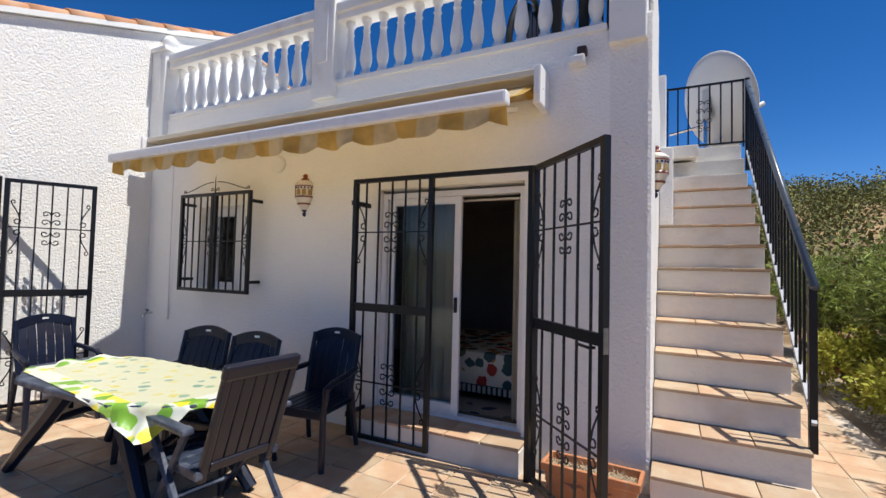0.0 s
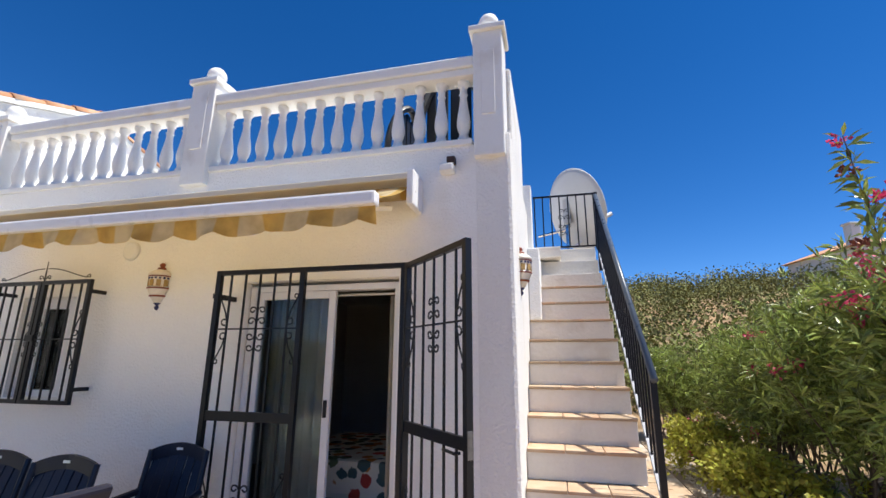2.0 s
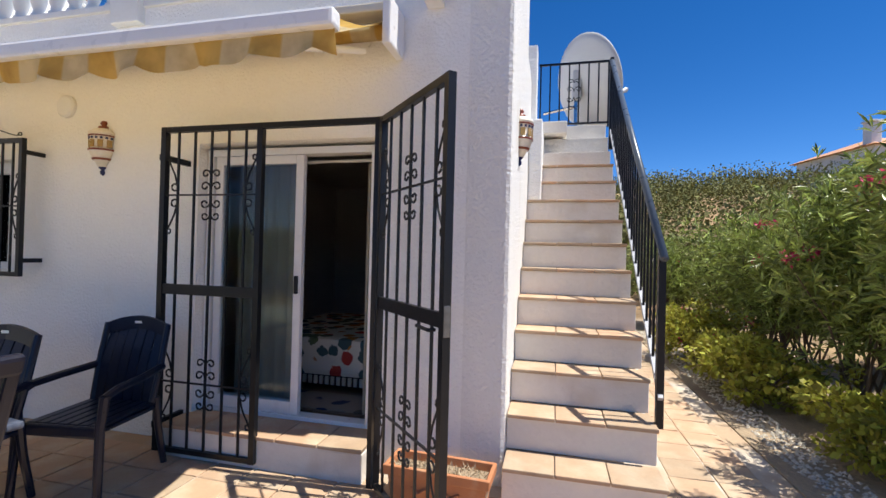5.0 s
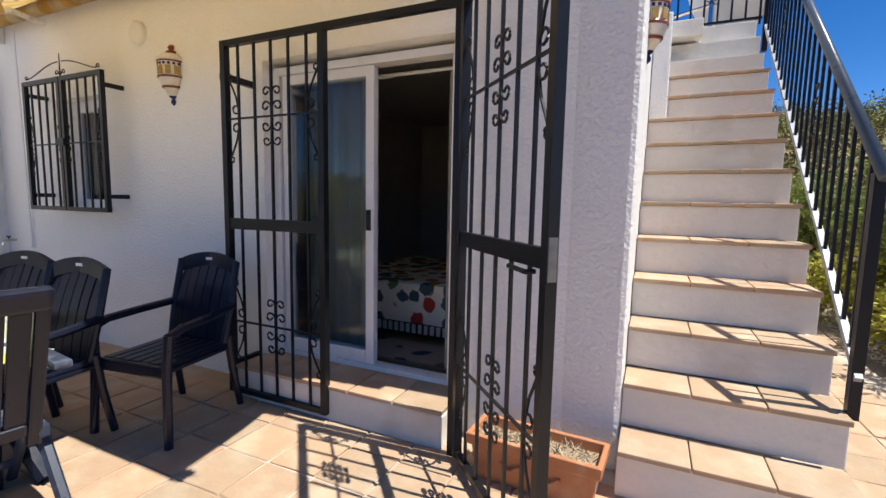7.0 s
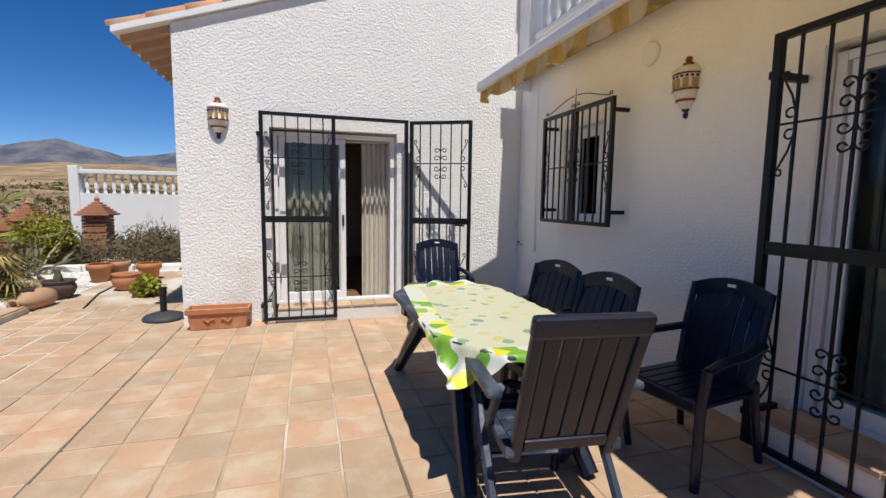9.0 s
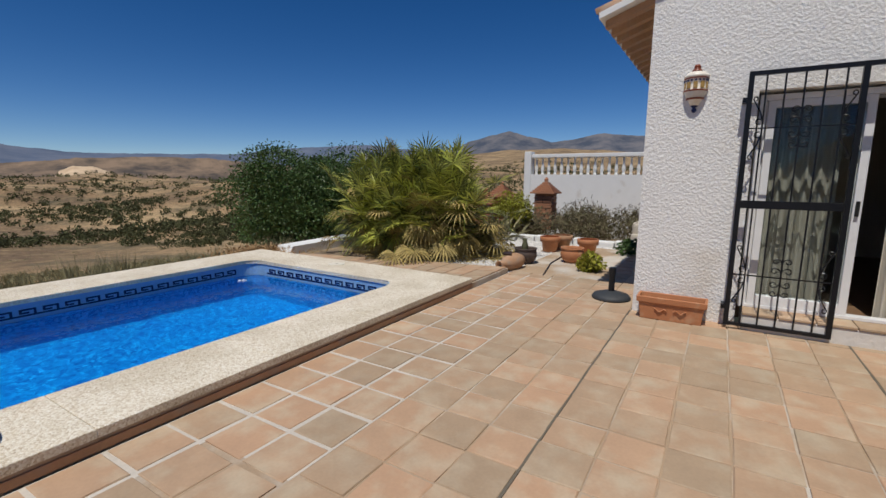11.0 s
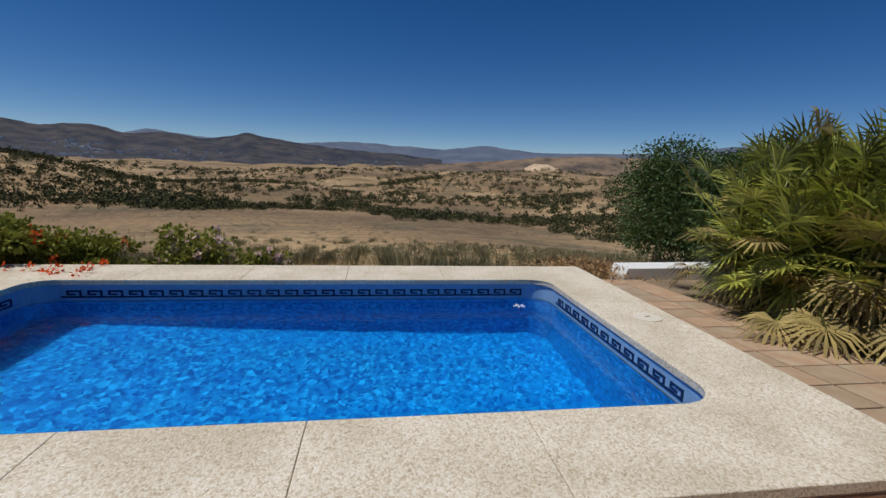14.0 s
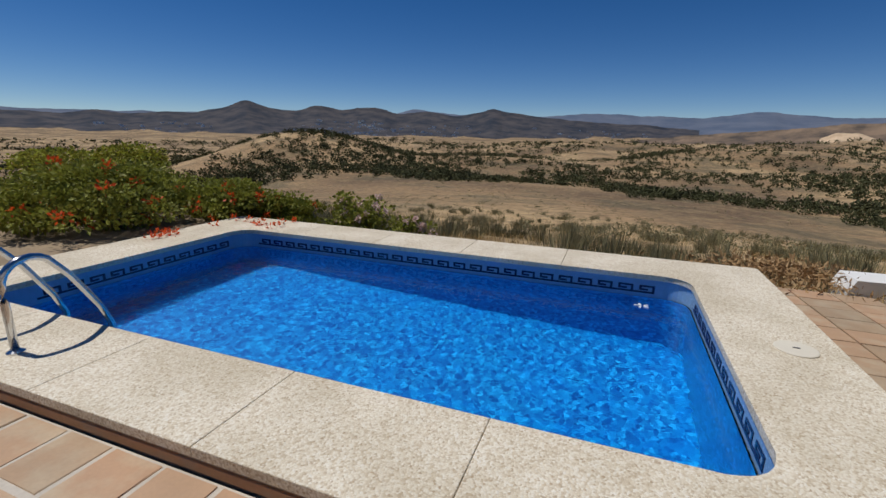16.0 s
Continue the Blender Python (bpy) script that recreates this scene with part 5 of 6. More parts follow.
chair = monobloc(pose(3.30, -0.40, 0, 0, 0, 8))
copy_thing(chair, pose(2.95, -0.945, 0, 0, 0, 8))
copy_thing(chair, pose(2.39, -0.945, 0, 0, 0, 12))
c4 = copy_thing(chair, pose(0.75, -1.03, 0, 0, 0, 84))
c4["label"] = "navy plastic armchair standing between the table and the gate"


def recliner(at):
    """A folding armchair with a tilting back; it faces local -y."""
    th = thing("folding_armchair", "weathered dark navy folding armchair with a tilted slatted back", "chair", at=at)
    lean = radians(20)
    m = Matrix.Translation((0, 0.22, 0.40)) @ Matrix.Rotation(-lean, 4, "X")
    bm = B()
    box(bm, -0.222, -0.175, -0.018, 0.018, -0.06, 0.60, 0.012, m); box(bm, 0.175, 0.222, -0.018, 0.018, -0.06, 0.60, 0.012, m)
    box(bm, -0.226, 0.226, -0.024, 0.022, 0.535, 0.622, 0.018, m); box(bm, -0.174, 0.174, -0.02, 0.02, 0.0, 0.055, 0.01, m)
    part("back_frame", bm, NAVY, th)
    for i in range(5):
        x = -0.14 + i * 0.07
        bm = B(); box(bm, x - 0.0315, x + 0.0315, -0.010, 0.010, 0.056, 0.534, 0.006, m); part("back_slat", bm, NAVY, th)
    for i in range(5):
        y = -0.22 + i * 0.09
        bm = B(); box(bm, -0.20, 0.20, y - 0.036, y + 0.036, 0.39, 0.412, 0.006); part("seat_slat", bm, NAVY_WORN, th)
    for s in (-1, 1):
        bm = B(); box(bm, s * 0.225 - 0.02, s * 0.225 + 0.02, -0.27, 0.24, 0.37, 0.42, 0.01); part("seat_rail", bm, NAVY_WORN, th)
        bm = B(); box(bm, s * 0.295 - 0.032, s * 0.295 + 0.032, -0.30, 0.25, 0.622, 0.655, 0.012); part("armrest", bm, NAVY_WORN, th, "sun-bleached armrest")
        bm = B(); tube(bm, [(s * 0.275, -0.25, 0.63), (s * 0.27, 0.05, 0.30), (s * 0.27, 0.30, 0.0)], 0.024, 6); part("leg", bm, NAVY_WORN, th)
        bm = B(); tube(bm, [(s * 0.25, 0.16, 0.63), (s * 0.245, -0.05, 0.32), (s * 0.245, -0.30, 0.0)], 0.022, 6); part("leg", bm, NAVY_WORN, th)
    bm = B(); rod(bm, (-0.27, 0.235, 0.085), (0.27, 0.235, 0.085), 0.02, 8); part("stretcher", bm, NAVY_WORN, th)
    bm = B(); rod(bm, (-0.245, -0.22, 0.11), (0.245, -0.22, 0.11), 0.018, 8); part("stretcher", bm, NAVY_WORN, th)
    return th


recliner(pose(3.46, -1.37, 0, 0, 0, 263))

# table
TZ = 0.70
tab = thing("garden_table", "weathered navy plastic garden table with curved legs", "table", at=pose(2.53, -1.35, 0))


def octa(lx, ly, cx, cy):
    return [(-lx + cx, -ly), (lx - cx, -ly), (lx, -ly + cy), (lx, ly - cy), (lx - cx, ly), (-lx + cx, ly), (-lx, ly - cy), (-lx, -ly + cy)]


part("tabletop", prism(B(), octa(0.925, 0.42, 0.38, 0.22), TZ - 0.035, TZ, 0.012), NAVY_WORN, tab)
part("apron", prism(B(), octa(0.76, 0.22, 0.20, 0.12), TZ - 0.085, TZ - 0.036), NAVY, tab)
for sx in (-1, 1):
    for sy in (-1, 1):
        bm = B()
        pts = [(sx * 0.30, sy * 0.22, TZ - 0.08), (sx * 0.48, sy * 0.25, TZ - 0.28), (sx * 0.66, sy * 0.29, 0.22), (sx * 0.84, sy * 0.32, 0.02)]
        tube(bm, pts, 0.066, 8, 0.040)
        part("leg", bm, NAVY, tab)
    bm = B(); tube(bm, [(sx * 0.60, -0.27, 0.34), (sx * 0.52, 0, 0.40), (sx * 0.60, 0.27, 0.34)], 0.025, 8); part("stretcher", bm, NAVY, tab)
# tablecloth: top, and a hem that hangs in folds
cl = thing("tablecloth", "pale yellow lemon-print oilcloth lying askew on the table", "tablecloth", at=pose(2.57, -1.33, TZ, 0, 0, -6))
NX, NY = 84, 52
CX, CY, CW, CH = -0.83, -0.41, 1.74, 0.92      # the cloth's corner and size, in its own space
verts, faces = [], []


def table_gap(x, y):
    """How far a place on the cloth lies beyond the table's edge."""
    q = Matrix.Rotation(radians(-6), 2) @ Vector((x, y)) + Vector((0.04, 0.02))
    ax, ay = abs(q.x), abs(q.y)
    return max(ax - 0.925, ay - 0.42, 0.501 * ax + 0.866 * ay - 0.6366)


for j in range(NY + 1):
    for i in range(NX + 1):
        x, y = CX + CW * i / NX, CY + CH * j / NY
        g = table_gap(x, y)
        crease = 0.004 * max(0.0, noise.noise((x * 3.1, y * 4.3, 2))) + 0.0025 * (abs((x * 2.9) % 1.0 - 0.5) < 0.03)
        z = 0.004 + crease
        if g > -0.01:
            g = 0.13 * (1 - math.exp(-(g + 0.01) / 0.10))
            n = Vector((x, y * 1.9, 0)).normalized()
            fold = 0.022 * math.sin(i * 0.62 + j * 0.5) * min(1, g * 9)
            x += n.x * (0.014 + fold - g * 0.72)
            y += n.y * (0.014 + fold - g * 0.72)
            z = 0.004 - g * 1.3 + 0.012 * math.sin(i * 0.7 + j * 0.6) * min(1, g * 10)
        elif i < 9 and j > 12:
            z += 0.03 * (1 - i / 9) * (0.5 + 0.5 * math.sin(j * 0.5))
        verts.append((x, y, z))
mid, hem = [], []
for j in range(NY):
    for i in range(NX):
        k = j * (NX + 1) + i
        x, y = CX + CW * (i + 0.5) / NX, CY + CH * (j + 0.5) / NY
        (hem if (y < CY + 0.13 or x < CX + 0.12 or y > CY + CH - 0.06 or x > CX + CW - 0.13) else mid).append((k, k + 1, k + NX + 2, k + NX + 1))
for nm, fs, mt in (("cloth", mid, CLOTH), ("border", hem, CLOTH_EDGE)):
    ob = soup(nm, verts, fs, mt, cl, "bright lemon and leaf border" if nm == "border" else "")
    ob.data.polygons.foreach_set("use_smooth", [True] * len(ob.data.polygons))


# ---- pots and planters ----
def trough(at, label, planted):
    th = thing("planter", label, "planter", "terracotta troughs", at=at)
    bm = B()
    def ring(w, d, z):
        return [bm.verts.new((sx * w, sy * d, z)) for sx, sy in ((-1, -1), (1, -1), (1, 1), (-1, 1))]
    rs = [ring(0.265, 0.085, 0.0), ring(0.285, 0.098, 0.165), ring(0.305, 0.115, 0.170), ring(0.308, 0.118, 0.225), ring(0.285, 0.095, 0.225), ring(0.280, 0.090, 0.175)]
    for a, c in zip(rs, rs[1:]):
        for k in range(4):
            bm.faces.new((a[k], a[(k + 1) % 4], c[(k + 1) % 4], c[k]))
    bm.faces.new(rs[0][::-1])
    bmesh.ops.bevel(bm, geom=[e for e in bm.edges], offset=0.004, segments=1, affect="EDGES")
    part("trough", bm, POT, th)
    bm = B(); box(bm, -0.281, 0.281, -0.091, 0.091, 0.10, 0.178); part("soil", bm, SOIL, th, "dry soil")
    bm = B()
    for s in (-1, 1):
        tube(bm, [(s * (0.03 + 0.012 * i), -0.097 + 0.0 - 0.006, 0.10 + 0.014 * math.sin(i * 0.9)) for i in range(10)], 0.007, 5)
    part("relief", bm, POT, th, "moulded garland")
    if planted:
        lv = Leaves()
        for _ in range(420):
            p = Vector((RNG.uniform(-0.26, 0.26), RNG.uniform(-0.08, 0.08), 0.178))
            a = rand_dir(0.4)
            lv.blade(p, a, sideways(a), RNG.uniform(0.03, 0.08), 0.006)
        lv.put("dead_stalks", mat("dead_stalk", (0.38, 0.31, 0.21), 0.9, vary=0.2, island=0.3, bump=0), th, "dry dead stalks")
    return th


trough(pose(5.37, -0.045, 0, 0, 0, -3), "terracotta trough of dry soil and dead stalks behind the gate", True)
trough(pose(XB + 0.125, -3.27, 0, 0, 0, 90), "terracotta trough against the wing wall", False)


def pot(name, at, profile, material, label, seg=26, fill=None):
    th = thing(name, label, "pot", "garden pots", at=at)
    inner = [(max(r - 0.02, 0.01), z) for r, z in profile[::-1] if z > profile[-1][1] * 0.45]
    bm = B(); lathe(bm, profile + inner, seg); bmesh.ops.recalc_face_normals(bm, faces=bm.faces); part("body", bm, material, th, "", True)
    top = profile[-1][1]
    bm = B(); lathe(bm, [(profile[-1][0] * 0.5, top * 0.6), (profile[-1][0] * 0.86, top * 0.62)], seg); part("soil", bm, SOIL, th)
    return th


URN = [(0.10, 0), (0.11, 0.0), (0.16, 0.06), (0.19, 0.13), (0.18, 0.19), (0.165, 0.21), (0.19, 0.235), (0.19, 0.25)]
BUCKET = [(0.12, 0), (0.125, 0.0), (0.155, 0.18), (0.165, 0.185), (0.185, 0.19), (0.19, 0.28), (0.18, 0.285)]
pot("bowl_pot", pose(-2.05, -5.58, -0.01), URN, POT_DARK, "dark brown round pot with a stump of cactus")
bm = B(); tube(bm, [(-2.10, -5.60, 0.10), (-2.12, -5.62, 0.28), (-2.11, -5.62, 0.38)], 0.055, 10, 0.045)
solid("cactus", bm, mat("cactus_skin", (0.13, 0.13, 0.07), 0.8, vary=0.3, bump=0.5), "stubby grey-green cactus in a dark pot", "cactus", smooth=True)
pot("flower_pot", pose(-3.42, -5.62, -0.01), BUCKET, POT, "empty terracotta pot with a thick rim")
pot("flower_pot", pose(-3.75, -5.48, -0.01), BUCKET, POT_PALE, "weathered terracotta pot behind another")
pot("bowl_pot", pose(-2.52, -4.95, -0.01), URN, POT, "round terracotta bowl pot on the gravel")
pot("bowl_pot", pose(-3.42, -4.92, -0.01), BUCKET, POT, "terracotta pot on the gravel")
am = thing("amphora", "clay amphora lying on its side on the gravel", "amphora", at=pose(-1.44, -5.58, 0.10, 0, 0, 20))
bm = B(); lathe(bm, [(0.02, -0.30), (0.09, -0.28), (0.125, -0.16), (0.13, -0.04), (0.11, 0.10), (0.06, 0.20), (0.045, 0.25), (0.055, 0.30), (0.065, 0.31), (0.045, 0.31), (0.035, 0.25)], 26, pose(0, 0, 0.0, 90, 0, 60)); part("body", bm, POT_PALE, am, "", True)
# the body is closed; a dark plate imitates the shade inside an opening
bm = B(); box(bm, -0.17, 0.07, -0.11, 0.02, 0.118, 0.131, 0.02); part("cut_opening", bm, WOOD_DARK, am, "dark plate standing in for the shaded hollow in its side")
ub = thing("umbrella_base", "dark grey parasol base with a short tube", "parasol base", at=pose(-0.50, -3.93, 0))
bm = B(); lathe(bm, [(0.21, 0), (0.215, 0.02), (0.19, 0.05), (0.08, 0.085), (0.05, 0.09)], 32); part("foot", bm, mat("base_grey", (0.04, 0.045, 0.05), 0.6), ub, "", True)
bm = B(); lathe(bm, [(0.034, 0.085), (0.034, 0.28), (0.04, 0.285), (0.04, 0.36), (0.028, 0.365)], 16); part("tube", bm, BLACKPL, ub)


# ---- garden pillars and the neighbour's balustrade ----
def pillar(at, label):
    th = thing("brick_pillar", label, "pillar", "garden pillars", at=at)
    bm = B()
    for i in range(13):
        z = -0.75 + i * 0.075
        for j in range(2):
            for s in (-1, 1):
                if i % 2:
                    box(bm, s * 0.115 - 0.11, s * 0.115 + 0.11, -0.24 + j * 0.242, -0.002 + j * 0.242, z, z + 0.066, 0.004)
                else:
                    box(bm, -0.24 + j * 0.242, -0.002 + j * 0.242, s * 0.115 - 0.11, s * 0.115 + 0.11, z, z + 0.066, 0.004)
    part("shaft", bm, BRICK, th)
    for i in range(6):
        w = 0.33 - i * 0.048
        bm = B(); box(bm, -w, w, -w, w, 0.225 + i * 0.05, 0.271 + i * 0.05, 0.008); part("cap_course", bm, BRICK, th)
    bm = B(); lathe(bm, [(0.03, 0.5), (0.05, 0.52), (0.045, 0.58), (0.06, 0.60), (0.01, 0.66)], 10); part("finial", bm, BRICK, th)
    return th


pillar(pose(-6.35, -7.95, 0.62), "brick garden pillar with a stepped tile cap")
pillar(pose(-6.0, -8.25, 0.45), "lower brick garden pillar with a stepped tile cap")
pillar(pose(-7.0, -6.95, 0.72), "brick garden pillar beside the dry shrubs")

nb = thing("neighbour_balustrade", "white balustrade on a wall of the neighbouring terrace", "balustrade", kind="structure")
bm = B(); box(bm, -11.6, -11.3, -9.0, 1.0, -1.6, 1.47); part("wall", bm, WHITE, nb)
bm = B(); box(bm, -11.6, -11.3, -9.0, 1.0, 2.07, 2.20, 0.02); part("top_rail", bm, WHITE, nb)
bm = B(); box(bm, -11.65, -11.25, -9.26, -9.0, -1.6, 2.30, 0.02); part("post", bm, WHITE, nb)
for i in range(36):
    again("baluster", baluster, nb, Matrix.Translation((-11.45, -8.85 + i * 0.235, 1.47)))

# ---- land ----
LC = (2.5, -2.0)
RX0, RX1, RY0, RY1 = -5.9, 9.6, -9.58, 8.9


def edge_dist(a):
    ux, uy = math.cos(a), math.sin(a)
    k = []
    if abs(ux) > 1e-6:
        k.append(((RX1 if ux > 0 else RX0) - LC[0]) / ux)
    if abs(uy) > 1e-6:
        k.append(((RY1 if uy > 0 else RY0) - LC[1]) / uy)
    return min(k)


FALL = ((0, -17.0), (3, -14.2), (10, -12.1), (25, -10.4), (50, -9.0), (90, -7.7), (160, -6.3), (300, -4.7), (600, -3.0), (1000, -1.9), (1600, -0.8), (2600, 0.3))
RISE = ((0, -0.05), (5, 0.3), (15, 2.4), (30, 5.6), (60, 10.5), (150, 18), (400, 24), (1000, 20), (2600, 10))


def table(rows, d):
    for (a, p), (c, q) in zip(rows, rows[1:]):
        if d <= c:
            return p + (q - p) * (d - a) / (c - a)
    return rows[-1][1]


HILLS = ((158, -212, 20, 62), (60, -330, 12, 90), (-110, -420, 14, 110), (330, -330, 10, 120), (-240, -300, 18, 120), (40, -700, 22, 200), (-300, -800, 30, 220), (420, -800, 20, 200), (-520, -500, 24, 200))


def land_z(x, y, a, d):
    w = max(0.0, min(1.0, (math.sin(a) + 0.25) / 0.6))
    w = w * w * (3 - 2 * w)
    z = (1.35 + (d + 5.2) * math.tan(radians(table(FALL, d)))) * (1 - w) + table(RISE, d) * w
    amp = min(1.0, d / 30)
    west = math.exp(-((((math.degrees(a) % 360) - 198) / 22) ** 2))
    z += west * max(0.0, d - 60) * 0.055 * (1 - w)
    z += amp * (0.35 * noise.noise((x * 0.06, y * 0.06, 0)) + min(9.0, d * 0.022) * noise.noise((x * 0.011, y * 0.011, 3)))
    for hx, hy, hh, hs in HILLS:
        q = ((x - hx) ** 2 + (y - hy) ** 2) / (hs * hs)
        if q < 8:
            z += hh * math.exp(-q)
    return z


NA = 400
RINGS = [0.0, 0.4, 0.9, 1.6, 2.5, 3.6, 5, 6.5, 8.5, 11, 14, 17.5, 21.5, 26, 31, 37, 44, 52, 61, 72, 84, 98, 114, 132, 152, 175, 200, 230, 262, 300, 340, 385, 440, 500, 570, 650, 740, 850, 980, 1130, 1300, 1500, 1750, 2050, 2400, 2800]


def land_at(a, d):
    r = edge_dist(a) + d
    x, y = LC[0] + r * math.cos(a), LC[1] + r * math.sin(a)
    return x, y, land_z(x, y, a, d)


verts = [land_at(2 * math.pi * i / NA, d) for d in RINGS for i in range(NA)]
faces = [(k * NA + i, k * NA + (i + 1) % NA, (k + 1) * NA + (i + 1) % NA, (k + 1) * NA + i) for k in range(len(RINGS) - 1) for i in range(NA)]
ground = tagged(soup("ground", verts, faces, LAND), "dry straw-coloured hill country falling away to a valley", "ground", kind="structure")
ground.data.polygons.foreach_set("use_smooth", [True] * len(faces))


def ridge(name, label, r, skyline, material, base, rough, seed, spur=0.010):
    """A far range of hills with spurs and gullies; skyline: (bearing, degrees above eye level) along its sweep."""
    n, rows = 620, 20
    v, f = [], []
    for i in range(n + 1):
        s = i / n
        deg = skyline[0][0] + (skyline[-1][0] - skyline[0][0]) * s
        h = skyline[-1][1]
        for (a0, h0), (a1, h1) in zip(skyline, skyline[1:]):
            if a0 <= deg <= a1:
                q = (deg - a0) / (a1 - a0)
                h = h0 + (h1 - h0) * (q * q * (3 - 2 * q) * 0.5 + q * 0.5)
                break
        h += rough * noise.fractal((deg * 0.45, seed, 0), 0.8, 2.1, 5)
        top = 1.35 + r * math.tan(radians(h))
        a = radians(deg)
        for m in range(rows):
            t = m / (rows - 1)
            gully = noise.fractal((deg * 0.35, t * 1.6, seed + 4), 0.75, 2.1, 5)
            rad = r * (1 - 0.34 * (1 - t) ** 1.2 + spur * gully * math.sin(math.pi * min(1.0, t * 1.02)))
            z = base + (top - base) * t ** 1.15 + r * spur * 0.35 * gully * math.sin(math.pi * t)
            v.append((LC[0] + rad * math.cos(a), LC[1] + rad * math.sin(a), z))
    for i in range(n):
        for m in range(rows - 1):
            k = i * rows + m
            f.append((k, k + 1, k + rows + 1, k + rows))
    ob = tagged(soup(name, v, f, material), label, "hills", kind="structure")
    ob.data.polygons.foreach_set("use_smooth", [True] * len(f))
    return ob


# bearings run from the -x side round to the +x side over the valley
# the far range's blue is distance haze put into its rock colours
ridge("backdrop_far", "far mountain ranges along the horizon, blue haze put into their colour", 4600,
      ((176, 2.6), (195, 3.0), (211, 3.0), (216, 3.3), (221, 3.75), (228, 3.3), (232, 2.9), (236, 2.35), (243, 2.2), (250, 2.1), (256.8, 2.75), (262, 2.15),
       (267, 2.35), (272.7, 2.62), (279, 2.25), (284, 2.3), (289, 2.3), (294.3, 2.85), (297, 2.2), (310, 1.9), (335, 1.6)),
      make_ridge("haze_tinted_rock", (0.075, 0.105, 0.165), (0.125, 0.150, 0.205), 0.004), -30, 0.10, 1, 0.006)
# scrub colours are shifted to blue to paint the haze over the valley
ridge("backdrop_hills", "dark scrubby hills beyond the valley, haze blue in their colour", 2700,
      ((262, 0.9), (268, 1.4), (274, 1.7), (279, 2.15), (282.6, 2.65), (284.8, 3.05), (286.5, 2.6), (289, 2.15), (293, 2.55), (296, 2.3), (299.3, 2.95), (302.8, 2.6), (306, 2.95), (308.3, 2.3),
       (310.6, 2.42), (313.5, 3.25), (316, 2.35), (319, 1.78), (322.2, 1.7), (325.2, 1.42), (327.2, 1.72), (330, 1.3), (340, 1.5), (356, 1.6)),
      make_ridge("haze_scrub_hill", (0.015, 0.022, 0.036), (0.078, 0.070, 0.072), 0.012), -40, 0.10, 2, 0.014)
ridge("backdrop_fields", "brown and straw-coloured hills with bare fields", 1500,
      ((226, 0.9), (233, 1.3), (238, 1.75), (242.6, 1.9), (247, 1.75), (251, 1.45), (255, 1.0), (260, 0.6), (266, 0.0), (272, -0.9)),
      make_ridge("field_hill", (0.06, 0.05, 0.042), (0.25, 0.175, 0.115), 0.013), -60, 0.12, 8, 0.016)
ridge("backdrop_scar", "pale quarried field on a far hillside", 1240,
      ((246.6, -0.6), (247.6, 0.25), (249.0, 0.75), (250.5, 0.85), (251.6, 0.3), (252.2, -0.5)),
      make_ridge("pale_field", (0.50, 0.36, 0.23), (0.66, 0.50, 0.33), 0.03), -60, 0.10, 9, 0.004)
# grey-blue rock colours carry the mountain's distance haze
ridge("backdrop_mountain", "bare mountain above the coast, turned grey-blue by painted haze", 3300,
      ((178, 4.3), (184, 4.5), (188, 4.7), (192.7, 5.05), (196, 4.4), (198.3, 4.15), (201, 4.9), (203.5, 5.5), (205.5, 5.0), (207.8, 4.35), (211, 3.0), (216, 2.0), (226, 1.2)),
      make_ridge("haze_bare_rock", (0.050, 0.064, 0.092), (0.15, 0.145, 0.155), 0.008), -20, 0.10, 5, 0.014)
lake = []
lx, ly, lz = land_at(radians(294), 520)
for i in range(24):
    t = 2 * math.pi * i / 24
    lake.append((lx + 46 * math.cos(t) * (1 + 0.2 * math.sin(3 * t)), ly + 24 * math.sin(t), lz + 3.0))
tagged(soup("lake", lake, [tuple(range(24))], mat("lake_water", (0.16, 0.20, 0.24), 0.15, vary=0.05, bump=0)), "pale sliver of a reservoir in the valley", kind="structure")
# white houses scattered on the far slopes
hill_verts = [v.co for v in bpy.data.objects["backdrop_hills"].data.vertices]
bm = B()
for i in range(190):
    deg = RNG.choice((RNG.gauss(303, 2.5), RNG.gauss(299, 2), RNG.gauss(291, 3), RNG.gauss(270, 3), RNG.gauss(323, 3), RNG.gauss(275, 3)))
    k = int((deg - 262) / 94 * 620) * 20 + RNG.randrange(4, 12)
    if not 0 <= k < len(hill_verts):
        continue
    x, y, z = hill_verts[k] + Vector((RNG.uniform(-8, 8), RNG.uniform(-8, 8), 0))
    s = RNG.uniform(2.5, 6.0)
    box(bm, x - s * 1.5, x + s * 1.5, y - s, y + s, z - 4, z + s * 0.75)
tagged(part("far_houses", bm, WHITE), "tiny white houses scattered over the far hills", "houses", kind="stuff")


# ---- far trees and scrub: uneven heaps of leaves, more of them along hedgerows and gullies ----
def tuft(lv, p, r, h, n, size):
    for _ in range(n):
        d = rand_dir(0.3)
        q = p + Vector((d.x * r, d.y * r, h * (0.45 + 0.5 * d.z))) * RNG.uniform(0.5, 1.0)
        a = rand_dir()
        lv.blade(q, a, sideways(a), size * RNG.uniform(0.7, 1.4), size * RNG.uniform(0.6, 1.1))


lv = Leaves()
made = 0
